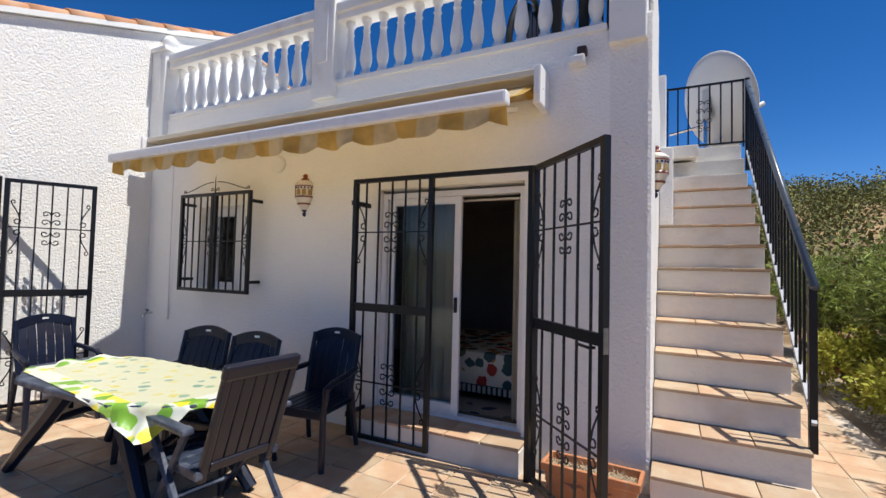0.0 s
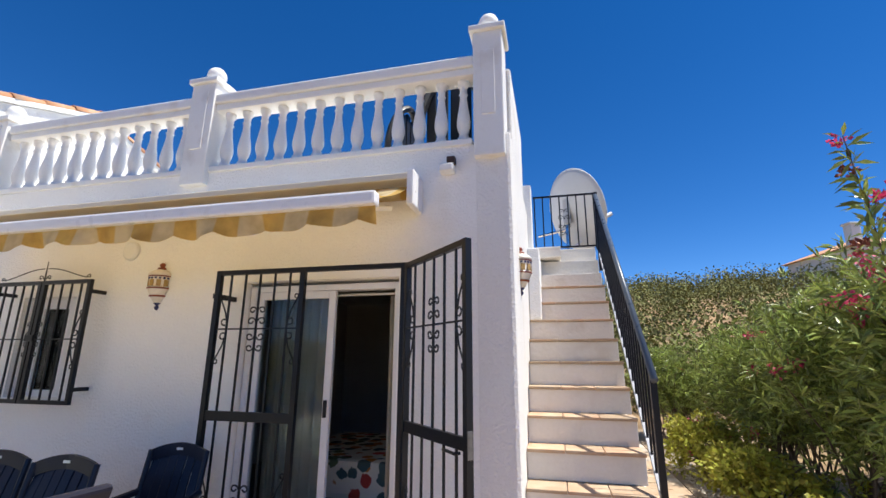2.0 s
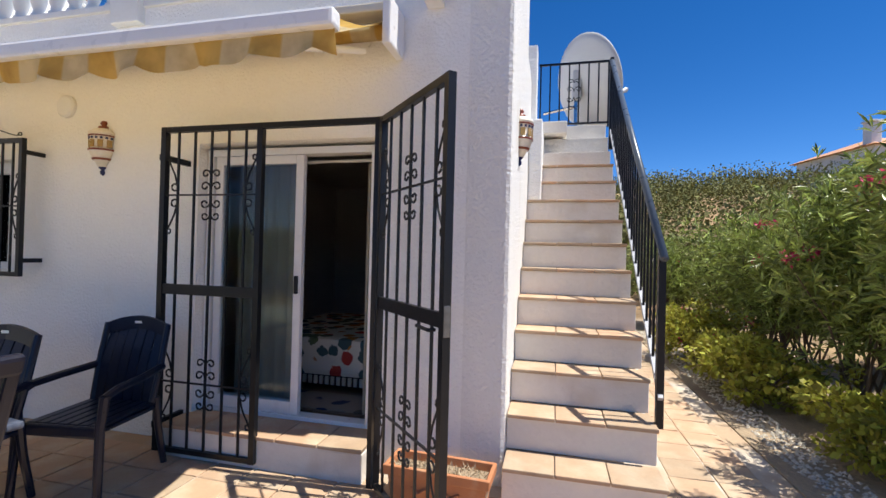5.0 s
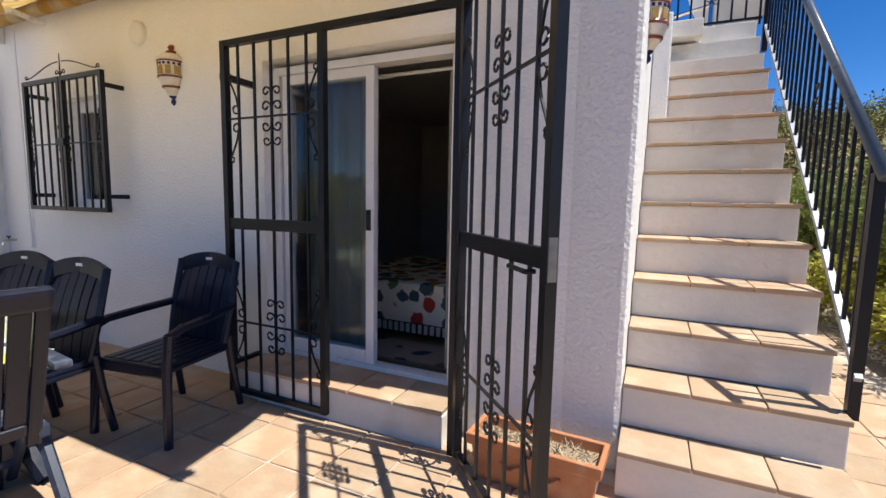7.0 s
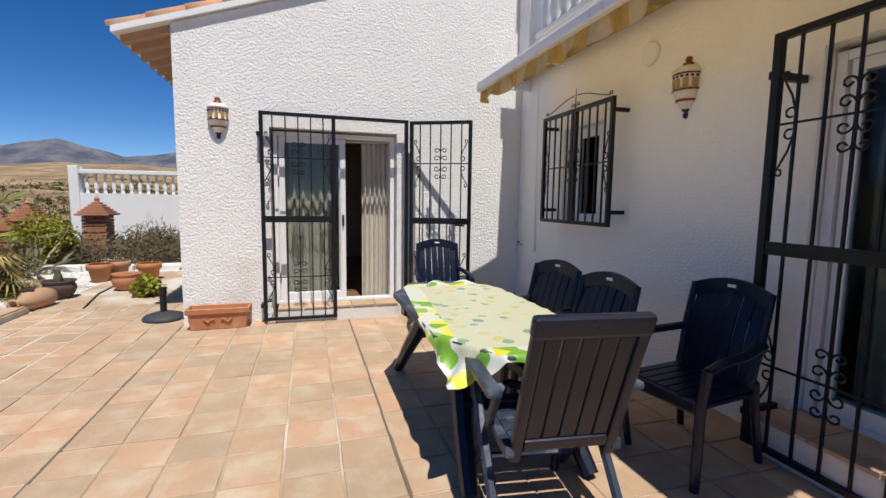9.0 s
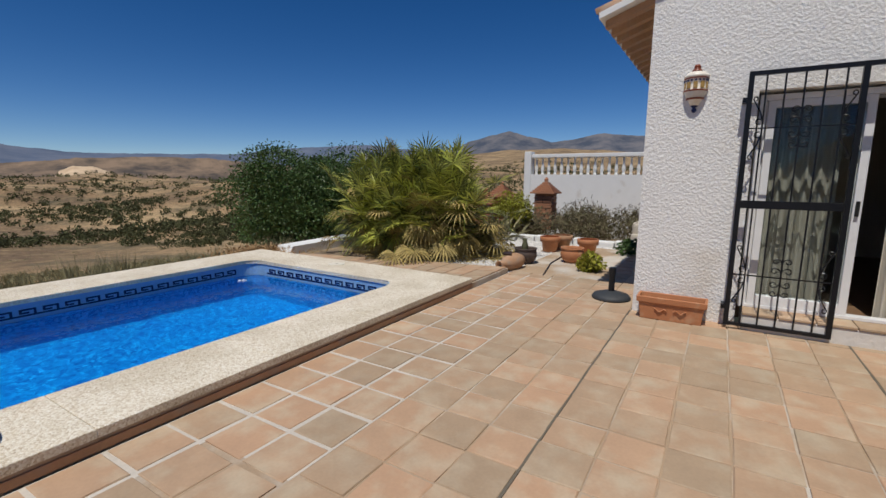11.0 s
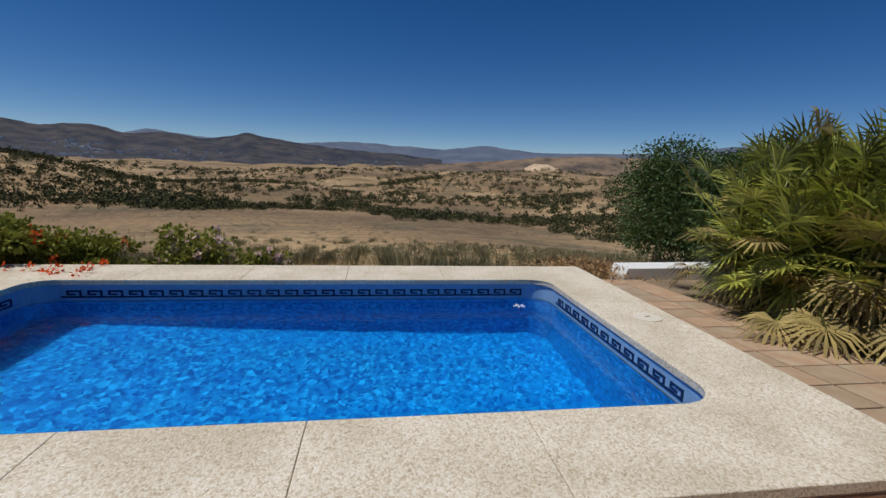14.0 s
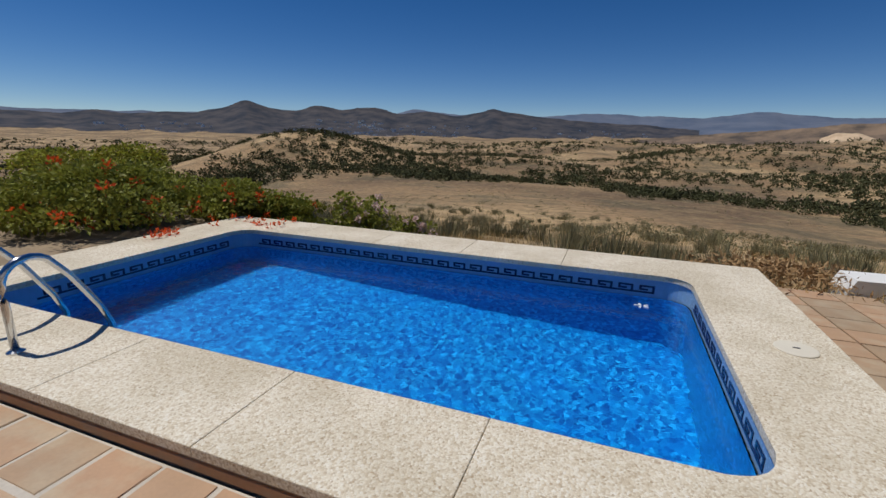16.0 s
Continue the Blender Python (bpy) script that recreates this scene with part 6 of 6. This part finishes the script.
while made < 17000:
    a = radians(RNG.uniform(178, 345))
    d = 80 * (17 ** RNG.random())
    x, y, z = land_at(a, d)
    belt = noise.fractal((x * 0.014, y * 0.014, 9), 0.8, 2.0, 3)
    orch = math.exp(-(((x - 158) ** 2 + (y + 212) ** 2) / 62 ** 2))
    if belt + RNG.uniform(-0.45, 0.45) + orch * 0.7 < (0.30 if d < 130 else 0.07):
        continue
    s = RNG.uniform(0.45, 1.35) * (1.0 + d / 460) * (0.8 if d < 110 else 1.0)
    tuft(lv, Vector((x, y, z)), s * 1.1, s * 1.4, 90 if d < 130 else 32 if d < 400 else 12, s * (0.30 if d < 130 else 0.48 if d < 400 else 0.7))
    made += 1
for i in range(1500):
    x, y, z = land_at(radians(RNG.uniform(180, 224)), 9 * (40 ** RNG.random()))
    s = RNG.uniform(0.4, 1.1) * (1 + math.hypot(x, y) / 200)
    tuft(lv, Vector((x, y, z)), s * 1.2, s * 1.2, 30 if x > -60 else 14, s * 0.5)
tagged(lv.put("far_trees", FARTREE), "dark olive and almond trees scattered over the dry hills", "trees", kind="stuff")

# broom bushes and dry grass just below the pool
lv, lg = Leaves(), Leaves()
for i in range(3000):
    x, y, z = land_at(radians(RNG.uniform(225, 335)), 16 * (10 ** RNG.random()))
    if noise.noise((x * 0.03, y * 0.03, 2)) < -0.1:
        continue
    s = RNG.uniform(0.12, 0.42)
    tuft(lv, Vector((x, y, z)), s * 1.3, s * 1.1, 26, s * 0.28)
for i in range(900):
    a = radians(RNG.uniform(196, 322))
    d = 1.5 + 48 * RNG.random() ** 1.4
    x, y, z = land_at(a, d)
    if noise.noise((x * 0.16, y * 0.16, 5)) < -0.12:
        continue
    s = RNG.uniform(0.25, 0.72)
    for _ in range(230 if d < 20 else 90):
        q = Vector((x + RNG.gauss(0, 0.22 * s), y + RNG.gauss(0, 0.22 * s), z - 0.05))
        al = (Vector((q.x - x, q.y - y, 0)) * 1.6 + Vector((RNG.uniform(-0.25, 0.25), RNG.uniform(-0.25, 0.25), 1))).normalized()
        lv.blade(q, al, sideways(al), s * RNG.uniform(0.45, 1.25), 0.011 if d < 20 else 0.018)
for i in range(60000):
    a = radians(RNG.uniform(192, 325))
    d = 0.3 + 42 * RNG.random() ** 1.5
    x, y, z = land_at(a, d)
    if noise.noise((x * 0.3, y * 0.3, 8)) < -0.1:
        continue
    al = Vector((RNG.uniform(-0.5, 0.5), RNG.uniform(-0.5, 0.5), 1)).normalized()
    lg.blade(Vector((x, y, z)), al, sideways(al), RNG.uniform(0.08, 0.3), 0.012)
tagged(lv.put("broom_bushes", BROOM), "grey-green broom bushes on the slope below the pool", "bushes", kind="stuff")
tagged(lg.put("dry_grass", mat("straw", (0.52, 0.38, 0.18), 0.9, vary=0.2, island=0.3, bump=0)), "thin straw-coloured grass on the slope", "grass", kind="stuff")
lv = Leaves()
for i in range(2200):
    q = Vector((RNG.gauss(-0.55, 0.5), -10.45 + RNG.gauss(0, 0.3), -0.17))
    q.z += 0.20 * math.exp(-((q.x + 0.55) ** 2 + (q.y + 10.4) ** 2) * 0.8) * RNG.random()
    a = rand_dir(0.1)
    lv.blade(q, a, sideways(a), RNG.uniform(0.04, 0.12), RNG.uniform(0.012, 0.03))
tagged(lv.put("dead_leaves", LITTER), "heap of dry brown cuttings behind the pool", "leaf litter", kind="stuff")

# woods on the slope behind the house
lv = Leaves()
for i in range(420):
    a = radians(RNG.uniform(52, 100))
    d = 3 + 75 * RNG.random() ** 1.1
    x, y, z = land_at(a, d)
    s = RNG.uniform(0.7, 2.2)
    tuft(lv, Vector((x, y, z - 0.2)), s, s * 1.6, int((330 if d < 35 else 170) * s / 1.4), 0.15 if d < 35 else 0.22)
tagged(lv.put("hillside_wood", OLIVE), "olive trees and scrub covering the slope behind the house", "woodland", kind="stuff")

# white house up on the slope
hs = thing("far_house", "white house with a tiled roof and chimney among trees", "house", at=pose(31.3, 39.5, 8.3, 0, 0, 12))
bm = B(); box(bm, -1, 9, 0, 8, -3, 2.6); part("wall", bm, WHITE, hs)
bm = B()
vs = [bm.verts.new(c) for c in ((-1.5, -0.5, 2.5), (9.5, -0.5, 2.5), (9.5, 8.5, 2.5), (-1.5, 8.5, 2.5), (2.5, 4, 4.1), (6, 4, 4.1))]
for f in ((0, 1, 5, 4), (1, 2, 5), (2, 3, 4, 5), (3, 0, 4), (3, 2, 1, 0)):
    bm.faces.new([vs[i] for i in f])
part("roof", bm, ROOFTILE, hs, "tiled roof")
bm = B(); box(bm, -0.9, -0.1, 0.4, 1.2, 2.4, 4.4, 0.05); box(bm, -1.0, 0.0, 0.3, 1.3, 4.42, 4.6, 0.05); part("chimney", bm, WHITE, hs)
for x in (1.5, 4.2):
    bm = B(); box(bm, x, x + 1.1, -0.06, -0.01, 0.3, 1.8, 0.01); part("window", bm, WOOD_DARK, hs, "dark window")


# ---- plants near by ----
def oleander(at, h, r, count, flowers, label, heads=0):
    th = thing("oleander", label, "shrub", "oleander hedge", at=at)
    bm = B()
    lv, fl, sd = Leaves(), Leaves(), Leaves()
    stems = []
    for i in range(34):
        d = rand_dir(0.0)
        d = Vector((d.x, d.y, abs(d.z) * 0.9 + 0.75)).normalized()
        top = Vector((d.x * r * RNG.uniform(0.6, 1.1), d.y * r * RNG.uniform(0.6, 1.1), h * RNG.uniform(0.55, 1.0)))
        foot = Vector((RNG.uniform(-0.3, 0.3) * r, RNG.uniform(-0.3, 0.3) * r, 0))
        mid = foot.lerp(top, 0.5) + Vector((0, 0, h * 0.10))
        pts = [foot, foot.lerp(mid, 0.5), mid, mid.lerp(top, 0.6), top]
        tube(bm, pts, 0.014, 5, 0.005)
        stems.append(pts)
    per = int(count * 1.9) // (34 * 9)
    for pts in stems:
        for k in range(per * 9):
            if k % 9 == 0:
                s = RNG.uniform(0.2, 1.0) ** 0.7 * 4
                j = min(int(s), 3)
                lean = Vector((RNG.gauss(0, 0.15), RNG.gauss(0, 0.15), RNG.gauss(0.03, 0.13)))
                c = pts[j].lerp(pts[j + 1], s - j) + lean
                axis = (lean.normalized() * 0.8 + Vector((0, 0, 0.7))).normalized()
            out = axis * RNG.uniform(0, 0.10)
            d = (rand_dir() * 0.9 + axis * 0.75).normalized()
            lv.blade(c + out, d, sideways(d), RNG.uniform(0.10, 0.17), RNG.uniform(0.018, 0.028), 0.12)
    tips = [p[-1] for p in stems]
    for i in range(flowers):
        c = tips[RNG.randrange(len(tips))] + Vector((RNG.gauss(0, 0.12), RNG.gauss(0, 0.12), RNG.gauss(0.05, 0.08)))
        for _ in range(34):
            d = rand_dir(0.2)
            q = c + d * RNG.uniform(0.0, 0.075)
            fl.blade(q, d, sideways(d), 0.042, 0.036)
    for i in range(heads):
        c = tips[RNG.randrange(len(tips))] + Vector((RNG.gauss(0, 0.06), RNG.gauss(0, 0.06), RNG.gauss(0.05, 0.05)))
        for _ in range(26):
            d = rand_dir(0.2)
            sd.blade(c + d * RNG.uniform(0, 0.045), d, sideways(d), 0.022, 0.014)
    tagged(part("stems", bm, BARK, th), kind="stuff")
    lv.put("leaves", OLEANDER, th)
    if flowers:
        fl.put("flowers", PINK, th, "pink flower clusters")
    if heads:
        sd.put("seed_heads", SEEDHEAD, th, "brown spent flower heads")
    return th


oleander(pose(8.62, 0.75, 0), 2.25, 1.0, 11000, 34, "large oleander with pink flowers and long leaves beside the terrace", 14)
oleander(pose(9.0, 2.5, 0), 2.15, 1.15, 10500, 22, "tall oleander with pink flowers behind the path")
oleander(pose(8.95, 4.2, 0), 1.9, 1.15, 9500, 7, "green oleander bush behind the stairs")
oleander(pose(9.3, 6.2, 0), 1.9, 1.3, 9000, 5, "green oleander bush at the slope's foot")
oleander(pose(10.7, 4.3, 0), 2.3, 1.4, 9500, 8, "oleander bush with pink flowers")
oleander(pose(10.4, 1.2, 0), 2.4, 1.2, 7000, 8, "oleander bush with spent flower heads", 20)
oleander(pose(8.4, 7.8, 0), 1.8, 1.2, 6000, 3, "oleander bush beside the side path")


def low_shrub(name, at, radii, count, leaf, material, label, flowers=None, petals=0, size=(0.066, 0.042), psize=0.04, single=False):
    th = thing(name, label, "shrub", at=at)
    lv = Leaves()
    lumps = bushy(lv, (0, 0, radii[2] * 0.85), radii, int(count * 1.35), size[0], size[1], 34)
    lv.put("leaves", material, th)
    bm = B()
    for o, s in lumps:
        tube(bm, [(0.15 * o.x, 0.15 * o.y, 0), (0.5 * o.x, 0.5 * o.y, radii[2] * 0.5), (o.x, o.y, o.z + radii[2] * 0.85)], 0.012, 5, 0.004)
    part("stems", bm, BARK, th)
    if flowers:
        fl = Leaves()
        for _ in range(petals):
            o, s = lumps[RNG.randrange(len(lumps))]
            d = rand_dir(0.55)
            c = Vector((o.x + d.x * radii.x * s if isinstance(radii, Vector) else o.x + d.x * radii[0] * s, o.y + d.y * radii[1] * s, radii[2] * 0.85 + o.z + d.z * radii[2] * s * 1.05))
            for _ in range(22):
                q = rand_dir(0.2)
                fl.blade(c + q * RNG.uniform(0, psize * (0.5 if single else 1.5)), q, sideways(q), psize, psize * 0.7)
            if single:
                fl.put("blossom", flowers, th)
                fl = Leaves()
        if not single:
            tagged(fl.put("flowers", flowers, th), kind="stuff")
    return th


low_shrub("lantana", pose(8.15, 2.9, 0), (0.6, 0.8, 0.35), 3200, 0, YELLOWLEAF, "low yellow-green shrub at the path's edge")
low_shrub("lantana", pose(8.0, 4.4, 0), (0.55, 0.8, 0.45), 3200, 0, YELLOWLEAF, "yellow-green shrub with pink flowers at the path's edge", PINK, 7)
low_shrub("lantana", pose(8.25, 1.2, 0), (0.45, 0.7, 0.28), 2200, 0, YELLOWLEAF, "low yellow-green shrub on the gravel strip")
# shrubs round the pool's far corner
low_shrub("trumpet_vine", pose(8.0, -8.6, 0), (1.2, 1.2, 0.48), 9000, 0, SHRUB, "leafy trumpet vine with orange flowers behind the pool", ORANGE, 16, psize=0.06)
low_shrub("trumpet_vine", pose(7.3, -9.9, -0.1), (1.0, 0.7, 0.40), 7000, 0, SHRUB, "trumpet vine hanging over the pool's corner", ORANGE, 14, psize=0.06)
low_shrub("trumpet_vine", pose(9.6, -9.6, 0), (1.5, 1.4, 0.58), 10000, 0, YELLOWLEAF, "tall yellow-green vine behind the pool")
low_shrub("trumpet_vine", pose(10.2, -7.4, 0), (1.5, 1.4, 0.52), 7000, 0, YELLOWLEAF, "leafy vine beyond the pool's end", ORANGE, 5)
low_shrub("trumpet_vine", pose(6.25, -10.15, -0.2), (0.8, 0.40, 0.30), 3800, 0, SHRUB, "trumpet vine trailing along the coping", ORANGE, 8)
low_shrub("geranium", pose(4.85, -10.1, -0.25), (0.55, 0.35, 0.42), 1500, 0, SHRUB, "straggly shrub with pale pink flowers behind the pool", PALEPINK, 26, psize=0.055, single=True)
low_shrub("geranium", pose(4.0, -10.05, -0.25), (0.35, 0.25, 0.26), 600, 0, SHRUB, "small plant with pale pink flowers", PALEPINK, 12, psize=0.055, single=True)
fl = Leaves()
for i in range(19):
    c = Vector((6.1 + RNG.gauss(0, 0.35), -9.25 + RNG.gauss(0, 0.18), PT + 0.02)) if i < 12 else Vector((6.35 + RNG.gauss(0, 0.12), -8.2 + RNG.gauss(0, 0.25), PT + 0.02))
    for _ in range(14):
        q = rand_dir(0.3)
        fl.blade(c + q * RNG.uniform(0, 0.05), q, sideways(q), 0.05, 0.028)
tagged(fl.put("fallen_flowers", ORANGE), "orange trumpet flowers lying on the coping", "flowers", kind="stuff")

# dark carob behind the palm
def ground_z(x, y):
    a = math.atan2(y - LC[1], x - LC[0])
    return land_z(x, y, a, math.hypot(x - LC[0], y - LC[1]) - edge_dist(a))


car = thing("carob_tree", "large dense dark green carob tree beyond the palm", "tree", at=pose(-10.0, -19.5, ground_z(-10.0, -19.5) - 0.2))
lv = Leaves()
lumps = bushy(lv, (0, 0, 2.5), (4.0, 3.5, 2.55), 110000, 0.115, 0.070, 150, hollow=0.2)
lv.put("crown", CAROB, car)
for o, s in lumps[:14]:
    bm = B(); tube(bm, [(0, 0, 0), (o.x * 0.4, o.y * 0.4, 1.2), (o.x, o.y, o.z + 2.5)], 0.10, 6, 0.02); part("limb", bm, BARK, car)


# fan palm clump
def fan(lv, base, hub, facing, size, leaflets, dry):
    """One fan leaf: stiff pointed leaflets spread round its hub."""
    side = facing.cross(Vector((0, 0, 1)))
    side = side.normalized() if side.length > 1e-3 else Vector((1, 0, 0))
    up = side.cross(facing).normalized()
    n = leaflets
    for k in range(n):
        a = radians(-120 + 240 * k / (n - 1))
        d = (facing * math.cos(a) * 0.95 + side * math.sin(a) + up * 0.22 * abs(math.sin(a))).normalized()
        w = d.cross(up).normalized()
        L = size * (0.78 + 0.22 * math.cos(a)) * RNG.uniform(0.88, 1.08)
        lv.blade(hub, d, w, L, 0.030, 0.10 + (0.25 if dry else 0.08 * RNG.random()))


palm = thing("fan_palm", "broad clump of fan palm with green and dry yellow leaves", "palm", at=pose(-2.2, -7.85, 0))
lv, dl = Leaves(), Leaves()
bm = B()
for i in range(980):
    el = RNG.uniform(-0.30, 1.50)
    az = RNG.uniform(0, 2 * math.pi)
    d = Vector((math.cos(az) * math.cos(el), math.sin(az) * math.cos(el), math.sin(el)))
    foot = Vector((RNG.gauss(0, 0.30), RNG.gauss(0, 0.45), RNG.uniform(0.15, 0.65)))
    L = RNG.uniform(0.40, 1.0)
    hub = foot + Vector((d.x * L * 0.88, d.y * L * 1.05, d.z * L * 1.28))
    hub.z = max(hub.z, 0.16)
    dry = RNG.random() < (0.75 if el < 0.0 else 0.45 if el < 0.3 else 0.06)
    face = (d + Vector((0, 0, -0.65 if el < 0.15 else -0.1 if el < 0.7 else 0.25)) + rand_dir() * 0.28).normalized()
    fan(dl if dry else lv, foot, hub, face, RNG.uniform(0.30, 0.50), 19, dry)
    tube(bm, [foot, foot.lerp(hub, 0.5) + Vector((0, 0, 0.05)), hub], 0.010, 4, 0.006)
tagged(part("stalk_tuft", bm, PALM_GREEN, palm), kind="stuff")
lv.put("green_leaves", PALM_GREEN, palm, "stiff green fan leaves")
dl.put("dry_leaves", PALM_DRY, palm, "dry straw-yellow fan leaves")
for i in range(5):
    x, y = RNG.gauss(0, 0.45), RNG.gauss(0, 0.5)
    bm = B(); tube(bm, [(x, y, 0), (x * 1.1, y * 1.1, 0.4), (x * 1.2, y * 1.2, 0.7)], 0.11, 8, 0.08); part("trunk", bm, BARK, palm)
lv = Leaves()
for i in range(2400):
    a = RNG.uniform(0, 6.28)
    q = Vector((-2.3 + math.cos(a) * RNG.uniform(0.4, 1.35), -7.5 + math.sin(a) * RNG.uniform(0.4, 1.7), 0.0))
    d = (Vector((math.cos(a), math.sin(a), 0.1)) + rand_dir() * 0.5).normalized()
    lv.blade(q, d, sideways(d), RNG.uniform(0.1, 0.32), 0.016, 0.15)
tagged(lv.put("palm_litter", PALM_DRY), "dead palm leaflets lying under the clump", "leaf litter", kind="stuff")

# grey spiky plants and dry brush behind the gravel
ag = thing("agave", "grey-green spiky plant beside the palm", "plant", at=pose(-4.3, -7.2, 0))
lv = Leaves()
for i in range(120):
    d = rand_dir(0.75)
    lv.blade(Vector((RNG.gauss(0, 0.2), RNG.gauss(0, 0.2), 0.05)), d, sideways(d), RNG.uniform(0.4, 0.8), 0.05, 0.1)
lv.put("leaves", BROOM, ag)
db = Leaves()
for i in range(90):
    c = Vector((RNG.uniform(-9.5, -5.2), RNG.uniform(-7.6, -3.6), -0.2))
    s = RNG.uniform(0.5, 1.05)
    for _ in range(190):
        d = rand_dir(0.45)
        q = c + Vector((d.x * 0.5 * s, d.y * 0.5 * s, (0.5 + 0.5 * d.z) * s * 0.95)) * RNG.uniform(0.4, 1.0)
        a = rand_dir(0.4)
        db.blade(q, a, sideways(a), RNG.uniform(0.08, 0.22), 0.022)
tagged(db.put("dry_brush", DRYBRUSH), "tangle of dry grey-brown shrubs in the garden", "bushes", kind="stuff")
low_shrub("garden_shrub", pose(-1.95, -4.52, 0), (0.16, 0.16, 0.14), 500, 0, YELLOWLEAF, "small green shrub on the gravel")
low_shrub("garden_shrub", pose(-5.3, -7.2, 0.1), (0.45, 0.45, 0.5), 2000, 0, YELLOWLEAF, "bright green shrub beside the pillars")
low_shrub("garden_shrub", pose(-3.9, -4.25, 0), (0.3, 0.25, 0.12), 500, 0, CAROB, "low dark green plant on the gravel")
# long flowering shoots that stand above the nearest oleander
def shoot(at, h, label):
    th = thing("oleander_shoot", label, "shrub", "flowering oleander shoots", at=at)
    bend = RNG.uniform(-0.2, 0.2)
    pts = [Vector((bend * (k / 5) ** 2, -bend * 0.6 * (k / 5) ** 2, h * k / 5)) for k in range(6)]
    bm = B(); tube(bm, pts, 0.012, 6, 0.004); part("stem", bm, BARK, th)
    lv = Leaves()
    for i in range(150):
        s = RNG.uniform(0.45, 1.0) * 5
        j = min(int(s), 4)
        d = (rand_dir() * 0.9 + Vector((0, 0, 0.5))).normalized()
        lv.blade(pts[j].lerp(pts[j + 1], s - j), d, sideways(d), RNG.uniform(0.10, 0.18), 0.032, 0.12)
    lv.put("leaves", OLEANDER, th)
    for k in range(5):
        fl = Leaves()
        c = pts[5].lerp(pts[3], k / 5) + Vector((RNG.gauss(0, 0.09), RNG.gauss(0, 0.09), RNG.gauss(0, 0.05)))
        for _ in range(30):
            d = rand_dir(0.2)
            fl.blade(c + d * RNG.uniform(0, 0.06), d, sideways(d), 0.040, 0.034)
        fl.put("flower_head", PINK if k % 2 == 0 else SEEDHEAD, th, "pink flowers" if k % 2 == 0 else "brown spent flowers")
    return th


shoot(pose(8.20, 0.42, 0), 3.15, "tall oleander shoot with pink and spent flowers")
shoot(pose(8.35, 0.60, 0), 2.75, "oleander shoot with pink flowers among the leaves")
shoot(pose(8.55, 0.55, 0), 2.95, "tall oleander shoot with pink and spent flowers")


# ---- terrace tiles ----
def tile_mesh(w, h, seed):
    r = random.Random(seed)
    bm = B()
    j = lambda: r.uniform(-0.004, 0.004)
    base = [(-w, -h), (w, -h), (w, h), (-w, h)]
    lo = [bm.verts.new((x, y, -0.018)) for x, y in base]
    md = [bm.verts.new((x + j(), y + j(), -0.004)) for x, y in base]
    hi = [bm.verts.new((x * 0.97 + j(), y * 0.97 + j(), r.uniform(-0.001, 0.002))) for x, y in base]
    for a, c in ((lo, md), (md, hi)):
        for k in range(4):
            bm.faces.new((a[k], a[(k + 1) % 4], c[(k + 1) % 4], c[k]))
    bm.faces.new(hi)
    return bm


P, PV = 0.29, 0.29
near = [link_mesh("tile", tile_mesh(P / 2 - 0.006, PV / 2 - 0.006, i), TERRA) for i in range(6)]
rest = B()
bm = B()
for yj in (-1.92, -3.66):
    box(bm, XB, 7.4, yj - 0.007, yj + 0.007, -0.017, -0.0015)
solid("dark_joint", bm, mat("dark_joint_mortar", (0.14, 0.12, 0.09), 0.9, vary=0.2), "dark sealed joints across the terrace", kind="structure")
wide = [link_mesh("tile", tile_mesh(0.156 - 0.014, 0.162 - 0.014, 20 + i), TERRA) for i in range(6)]
for j in range(-3, 47):
    for i in range(-15, 32):
        if j < 0:
            x, y = 0.208 + (i + 0.5) * 0.312, -4.53 + (j + 0.5) * 0.324
        else:
            x, y = 0.07 + (i + 0.5) * P, -4.53 + (j + 0.5) * PV
        inside = (y > -5.49 and ((x > XB + 0.03 and y < YA - 0.14) or (x < XB + 0.1 and -4.2 < y < -3.72 and x > -4.2) or (x < 0.1 and y < -4.2 and x > -1.25) or (XC + 0.95 < x < 7.42 and y < 8.5)))
        if not inside or x > 7.42:
            continue
        z = RNG.uniform(-0.003, 0.001)
        m = pose(x + RNG.uniform(-0.003, 0.003), y + RNG.uniform(-0.003, 0.003), z, RNG.uniform(-0.3, 0.3), RNG.uniform(-0.3, 0.3), RNG.choice((0, 180)) + RNG.uniform(-0.5, 0.5))
        if -0.2 < x < 5.0 and -5.5 < y < -1.9 and len(floor.children) < 300:
            again("tile", (wide if j < 0 else near)[RNG.randrange(6)], floor, m)
        else:
            b2 = tile_mesh(0.142, 0.148, RNG.randrange(999)) if j < 0 else tile_mesh(P / 2 - 0.006, PV / 2 - 0.006, RNG.randrange(999))
            bmesh.ops.transform(b2, matrix=m, verts=b2.verts)
            me = bpy.data.meshes.new("tmp")
            b2.to_mesh(me)
            b2.free()
            rest.from_mesh(me)
            bpy.data.meshes.remove(me)
tagged(part("tiles_beyond", rest, TERRA_FAR, floor), kind="stuff")
